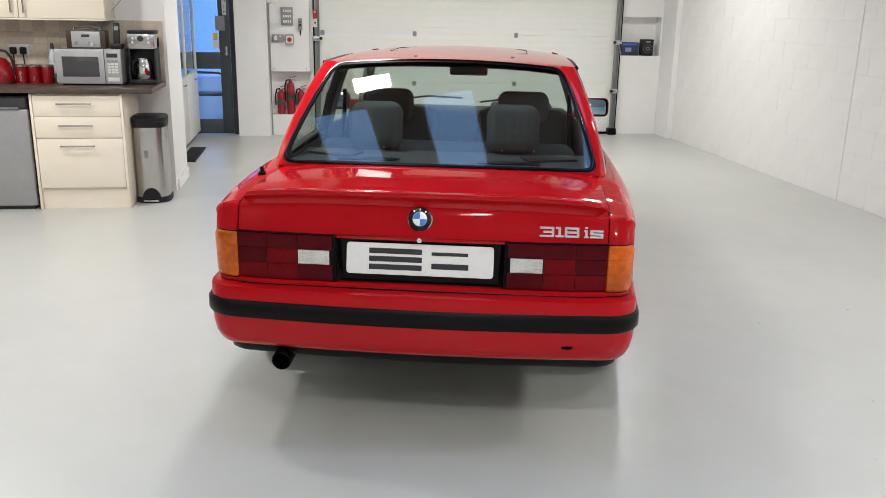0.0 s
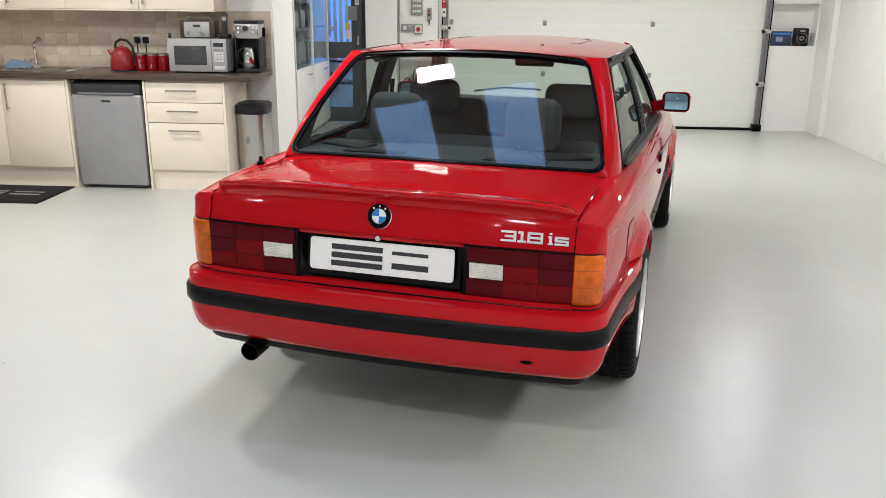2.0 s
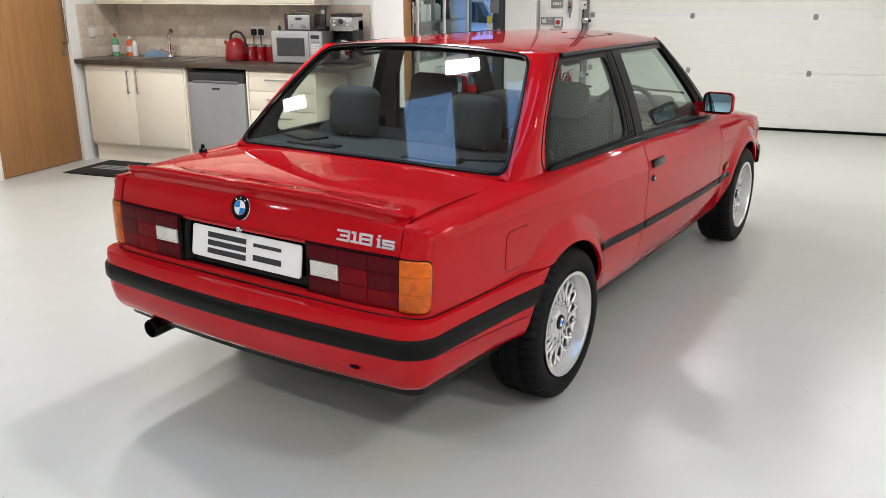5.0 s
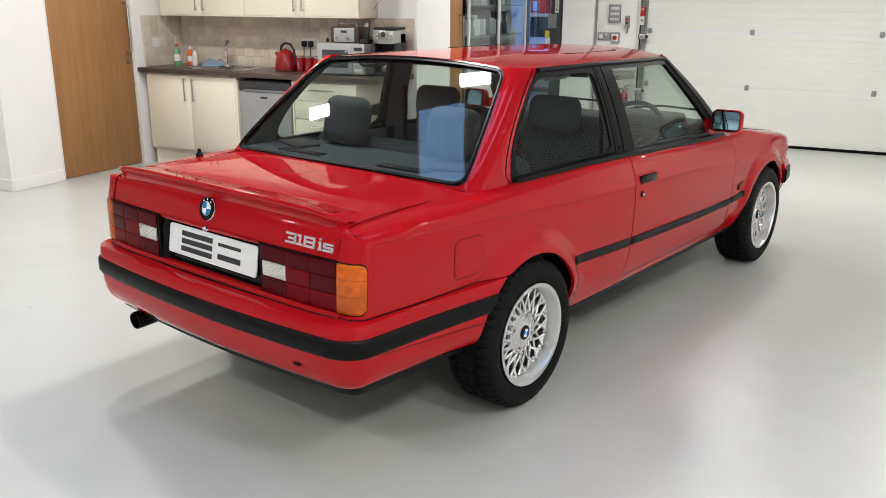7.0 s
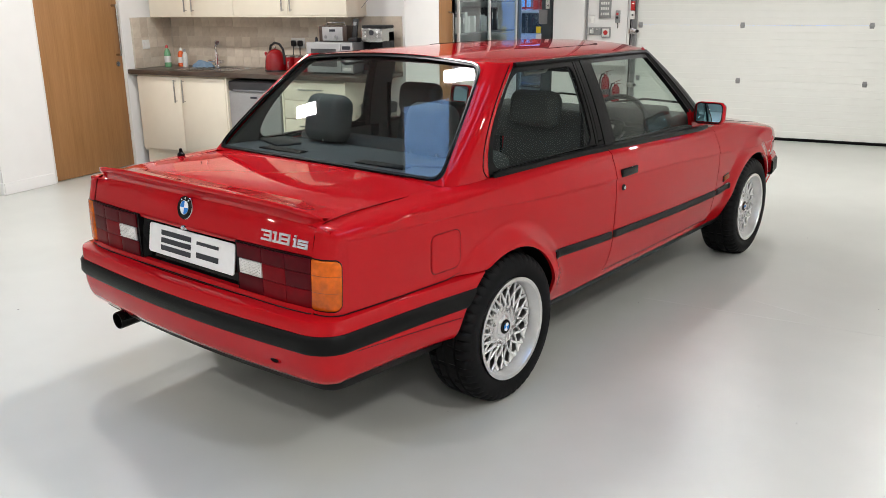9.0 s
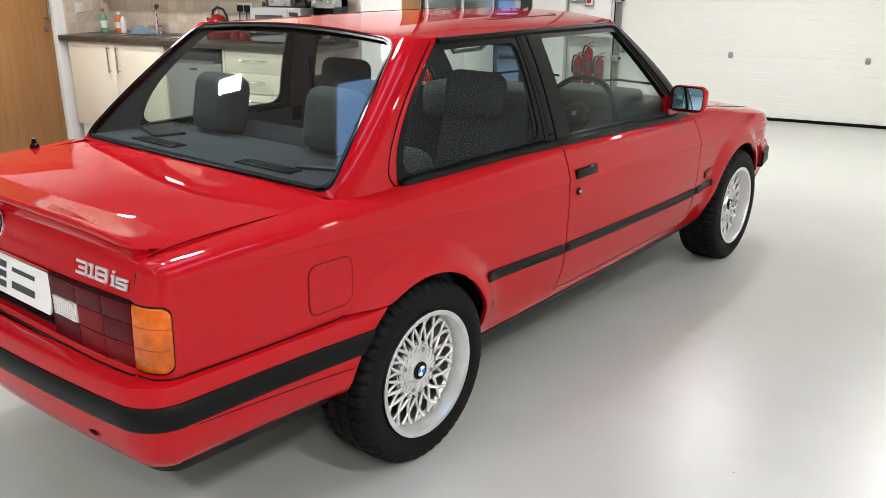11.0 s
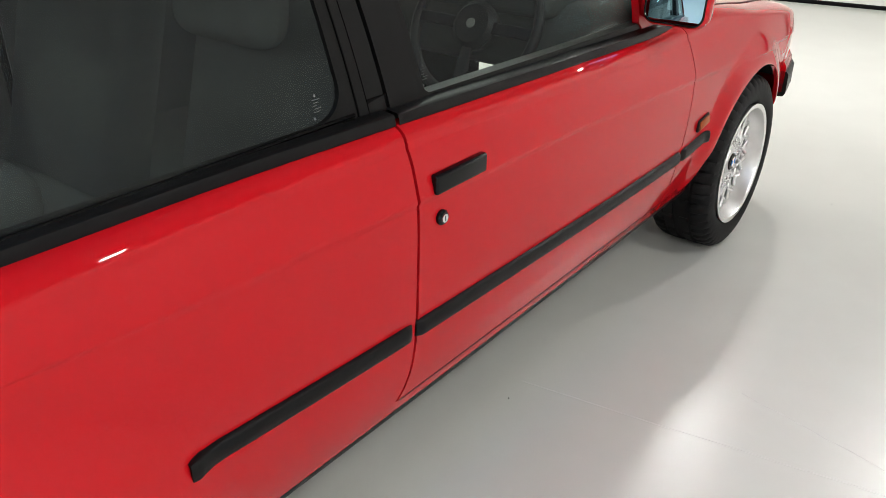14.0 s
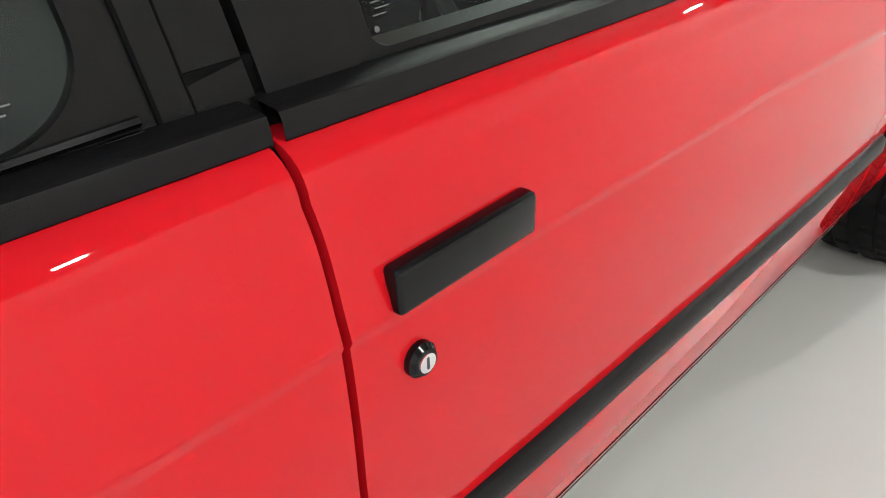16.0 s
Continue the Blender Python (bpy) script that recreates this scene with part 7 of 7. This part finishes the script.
part("jug_handle", tube([(-0.045, -0.03, 0.19), (-0.07, -0.06, 0.17), (-0.075, -0.06, 0.09), (-0.055, -0.03, 0.07)], 0.009, 8), BLACK_PLASTIC, jug)
kt = group_of("kettle", "glossy red dome kettle with a black handle", "kettle", pose(-2.945, 3.33, WT))
part("body", lathe([(0.0, 0.012), (0.098, 0.012), (0.1, 0.03), (0.096, 0.09), (0.08, 0.15), (0.05, 0.185), (0.02, 0.196), (0.0, 0.197)], 40), KETTLE_RED, kt)
part("base", lathe([(0.0, 0.0), (0.1, 0.0), (0.102, 0.006), (0.1, 0.012), (0.0, 0.012)], 32), BLACK_PLASTIC, kt)
part("lid_knob", lathe([(0.0, 0.225), (0.012, 0.222), (0.013, 0.21), (0.006, 0.195), (0.0, 0.195)], 16), CHROME, kt)
part("carry_handle", tube([(-0.055, 0, 0.18), (-0.045, 0, 0.225), (0.0, 0, 0.252), (0.055, 0, 0.24), (0.09, 0, 0.195), (0.102, 0, 0.13), (0.1, 0, 0.06)], 0.011, 8), BLACK_PLASTIC, kt)
part("spout", tube([(-0.075, 0, 0.12), (-0.1, 0, 0.15), (-0.112, 0, 0.165)], [0.022, 0.015, 0.011], 12), KETTLE_RED, kt)
for i, (x, word) in enumerate(((-2.8, "COFFEE"), (-2.705, "TEA"), (-2.61, ""))):
    cn = group_of("canister", "red enamel storage canister with a steel lid", "canister", pose(x, 3.36, WT), "red canisters")
    part("body", lathe([(0.0, 0.0), (0.045, 0.0), (0.047, 0.006), (0.047, 0.125), (0.0, 0.125)], 28), KETTLE_RED, cn)
    part("lid", lathe([(0.0, 0.125), (0.048, 0.125), (0.048, 0.138), (0.042, 0.143), (0.0, 0.144)], 28), STEEL, cn)
    if word:
        lettering("word", word, 0.021, APPL_LIGHT, cn, pose(0.012, -0.0482, 0.02) @ pose(0, 0, 0, 0, -90, 0), 0.0006, 1.0)
sk = group_of("wall_socket", "white double wall socket with two black plugs", "socket", pose(-2.88, KIT_BACK - 0.022, 1.165))
part("faceplate", box(-0.075, 0.075, -0.006, 0.006, -0.045, 0.045, 0.003), PALE_PLASTIC, sk)
for x in (-0.037, 0.037):
    pl = part("plug", box(x - 0.024, x + 0.024, -0.042, -0.006, -0.03, 0.024, 0.01, 3), BLACK_PLASTIC, sk)
    part("cord", tube([(x, -0.03, -0.03), (x + 0.005, -0.04, -0.1), (x * 1.6, -0.05, -0.17), (x * 2.4, -0.08, -0.215)], 0.005, 6), BLACK_PLASTIC, pl)
sw_ = group_of("wall_switch", "white wall switch on the tiles", "switch", pose(KIT_WEST + 0.02, 3.24, 1.15))
part("faceplate", box(-0.004, 0.008, -0.043, 0.043, -0.043, 0.043, 0.003), PALE_PLASTIC, sw_)
part("rocker", box(0.006, 0.012, -0.01, 0.01, -0.018, 0.018, 0.002), PALE_PLASTIC, sw_)

# pedal bin
bn = group_of("pedal_bin", "brushed steel pedal bin with a black lid and base", "bin", pose(-1.875, 3.36, 0))


def bin_skin(w, d, z):
    pts = []
    for k in range(40):
        a = 2 * math.pi * k / 40
        c, s = math.cos(a), math.sin(a)
        pts.append((w * math.copysign(abs(c) ** 0.5, c), d * (math.copysign(abs(s) ** 0.62, s)), z))
    return pts


def bin_part(levels):
    bm = bmesh.new()
    rings = [[bm.verts.new(p) for p in bin_skin(w, d, z)] for w, d, z in levels]
    for a, b in zip(rings, rings[1:]):
        for k in range(40):
            bm.faces.new((a[k], a[(k + 1) % 40], b[(k + 1) % 40], b[k]))
    bm.faces.new(rings[0][::-1]), bm.faces.new(rings[-1])
    bmesh.ops.recalc_face_normals(bm, faces=bm.faces)
    return bm


part("body", bin_part([(0.128, 0.15, 0.03), (0.128, 0.15, 0.6)]), STEEL, bn, smooth=40)
part("base_ring", bin_part([(0.134, 0.156, 0.0), (0.134, 0.156, 0.035), (0.13, 0.152, 0.045)]), BLACK_PLASTIC, bn, smooth=40)
part("rim", bin_part([(0.131, 0.153, 0.6), (0.133, 0.155, 0.645)]), BLACK_PLASTIC, bn, smooth=40)
part("lid", bin_part([(0.135, 0.157, 0.648), (0.134, 0.156, 0.672), (0.12, 0.14, 0.684), (0.06, 0.07, 0.69)]), BLACK_PLASTIC, bn, smooth=40)
part("pedal", box(-0.06, 0.06, -0.19, -0.14, 0.012, 0.03, 0.006), STEEL, bn)
part("pedal_arch", plate_of([(0.075 * math.cos(a), 0.02 + 0.1 * math.sin(a)) for a in steps(0, math.pi, 14)], 0.02), BLACK_PLASTIC, bn, m=pose(0, -0.158, 0.0))
part("sticker", box(-0.035, -0.005, -0.1515, -0.1495, 0.36, 0.42), GREY_PLASTIC, bn, smooth=0)

# doormat with plain grey bars, oak door
dm = group_of("doormat", "black doormat with a grey printed company sign", "mat", pose(-3.77, 2.74, 0))
part("mat_surface", box(-0.435, 0.435, -0.28, 0.28, 0.0, 0.01, 0.003), MAT_PILE, dm)
part("border", joined(box(-0.45, 0.45, -0.295, -0.275, 0.0, 0.006, 0.001), box(-0.45, 0.45, 0.275, 0.295, 0.0, 0.006, 0.001), box(-0.45, -0.43, -0.275, 0.275, 0.0, 0.006, 0.001), box(0.43, 0.45, -0.275, 0.275, 0.0, 0.006, 0.001)), SEAL, dm)
plain_bars(dm, MAT_GREY, pose(0, 0, 0.0105, -90, 0, 0), 1.9)
wd = group_of("door_2", "oak veneer door with a long steel pull handle, closed", "door", pose(KIT_WEST - 0.03, 2.03, 0), kind="structure")
part("leaf", box(-0.044, 0.0, 0.012, 0.938, 0.006, 2.04, 0.002), OAK, wd)
part("jamb", joined(box(-0.08, 0.026, -0.012, 0.01, 0, 2.06, 0.002), box(-0.08, 0.026, 0.94, 0.955, 0, 2.06, 0.002), box(-0.08, 0.026, 0.01, 0.94, 2.044, 2.06, 0.002)), PALE_PLASTIC, wd)
part("pull_handle", tube([(0.0, 0.88, 1.52), (0.05, 0.88, 1.52), (0.058, 0.88, 1.5), (0.058, 0.88, 1.09), (0.05, 0.88, 1.07), (0.0, 0.88, 1.07)], 0.011, 10), STEEL, wd)
part("lock", lathe([(0.0, 0.008), (0.022, 0.008), (0.025, 0.0), (0.0, 0.0)], 20, "x"), STEEL, wd, m=pose(0, 0.88, 0.985))
for z in (0.25, 1.05, 1.8):
    part("hinge", box(-0.004, 0.004, 0.004, 0.02, z - 0.05, z + 0.05, 0.001), STEEL, wd)
# ---------------------------------------------------------------- wall tiles and painted blocks
def shared(bm, name, material):
    me = bpy.data.meshes.new(name)
    bm.to_mesh(me)
    bm.free()
    me.materials.append(material)
    return me


grout = structure("trim_backsplash", joined(box(KIT_WEST + 0.012, -1.775, KIT_BACK - 0.012, KIT_BACK, WT, 1.405), box(KIT_WEST, KIT_WEST + 0.012, 3.085, KIT_BACK, WT, 1.405)), GROUT, "beige grouted tile backsplash")
tile_me = shared(box(-0.0485, 0.0485, -0.008, 0, -0.0465, 0.0465, 0.0025, 2), "tile", TILE)
random.seed(11)
n_x, n_z = 27, 5
dx, dz = (-1.778 - KIT_WEST - 0.014) / n_x, (1.403 - WT - 0.002) / n_z
for i in range(n_x):
    for j in range(n_z):
        o = new("tile", tile_me)
        o.parent = grout
        o.matrix_basis = pose(KIT_WEST + 0.014 + dx * (i + 0.5), KIT_BACK - 0.0075 + random.uniform(-0.001, 0.001), WT + 0.002 + dz * (j + 0.5), random.uniform(-0.5, 0.5), 0, random.uniform(-0.5, 0.5))
for i in range(5):
    for j in range(n_z):
        o = new("tile", tile_me)
        o.parent = grout
        o.matrix_basis = pose(KIT_WEST + 0.0075, 3.09 + 0.102 * (i + 0.5), WT + 0.002 + dz * (j + 0.5), 0, 0, 90 + random.uniform(-0.5, 0.5))

block_me = shared(box(-0.012, 0.0, -0.2193, 0.2193, -0.1071, 0.1071, 0.002, 2), "block", BLOCK)
half_me = shared(box(-0.012, 0.0, -0.1093, 0.1093, -0.1071, 0.1071, 0.002, 2), "half_block", BLOCK)
for j in range(12):
    z = 0.109 + j * 0.2155
    y = NORTH - 0.43 - (0.22 if j % 2 else 0.0)
    if j % 2:
        o = new("block", half_me)
        o.parent = wall_east
        o.matrix_basis = pose(EAST + 0.0095, NORTH - 0.43 - 0.11, z)
    for i in range(17):
        o = new("block", block_me)
        o.parent = wall_east
        o.matrix_basis = pose(EAST + 0.0095 + random.uniform(-0.0006, 0.0006), y - 0.2205 - i * 0.4405, z)
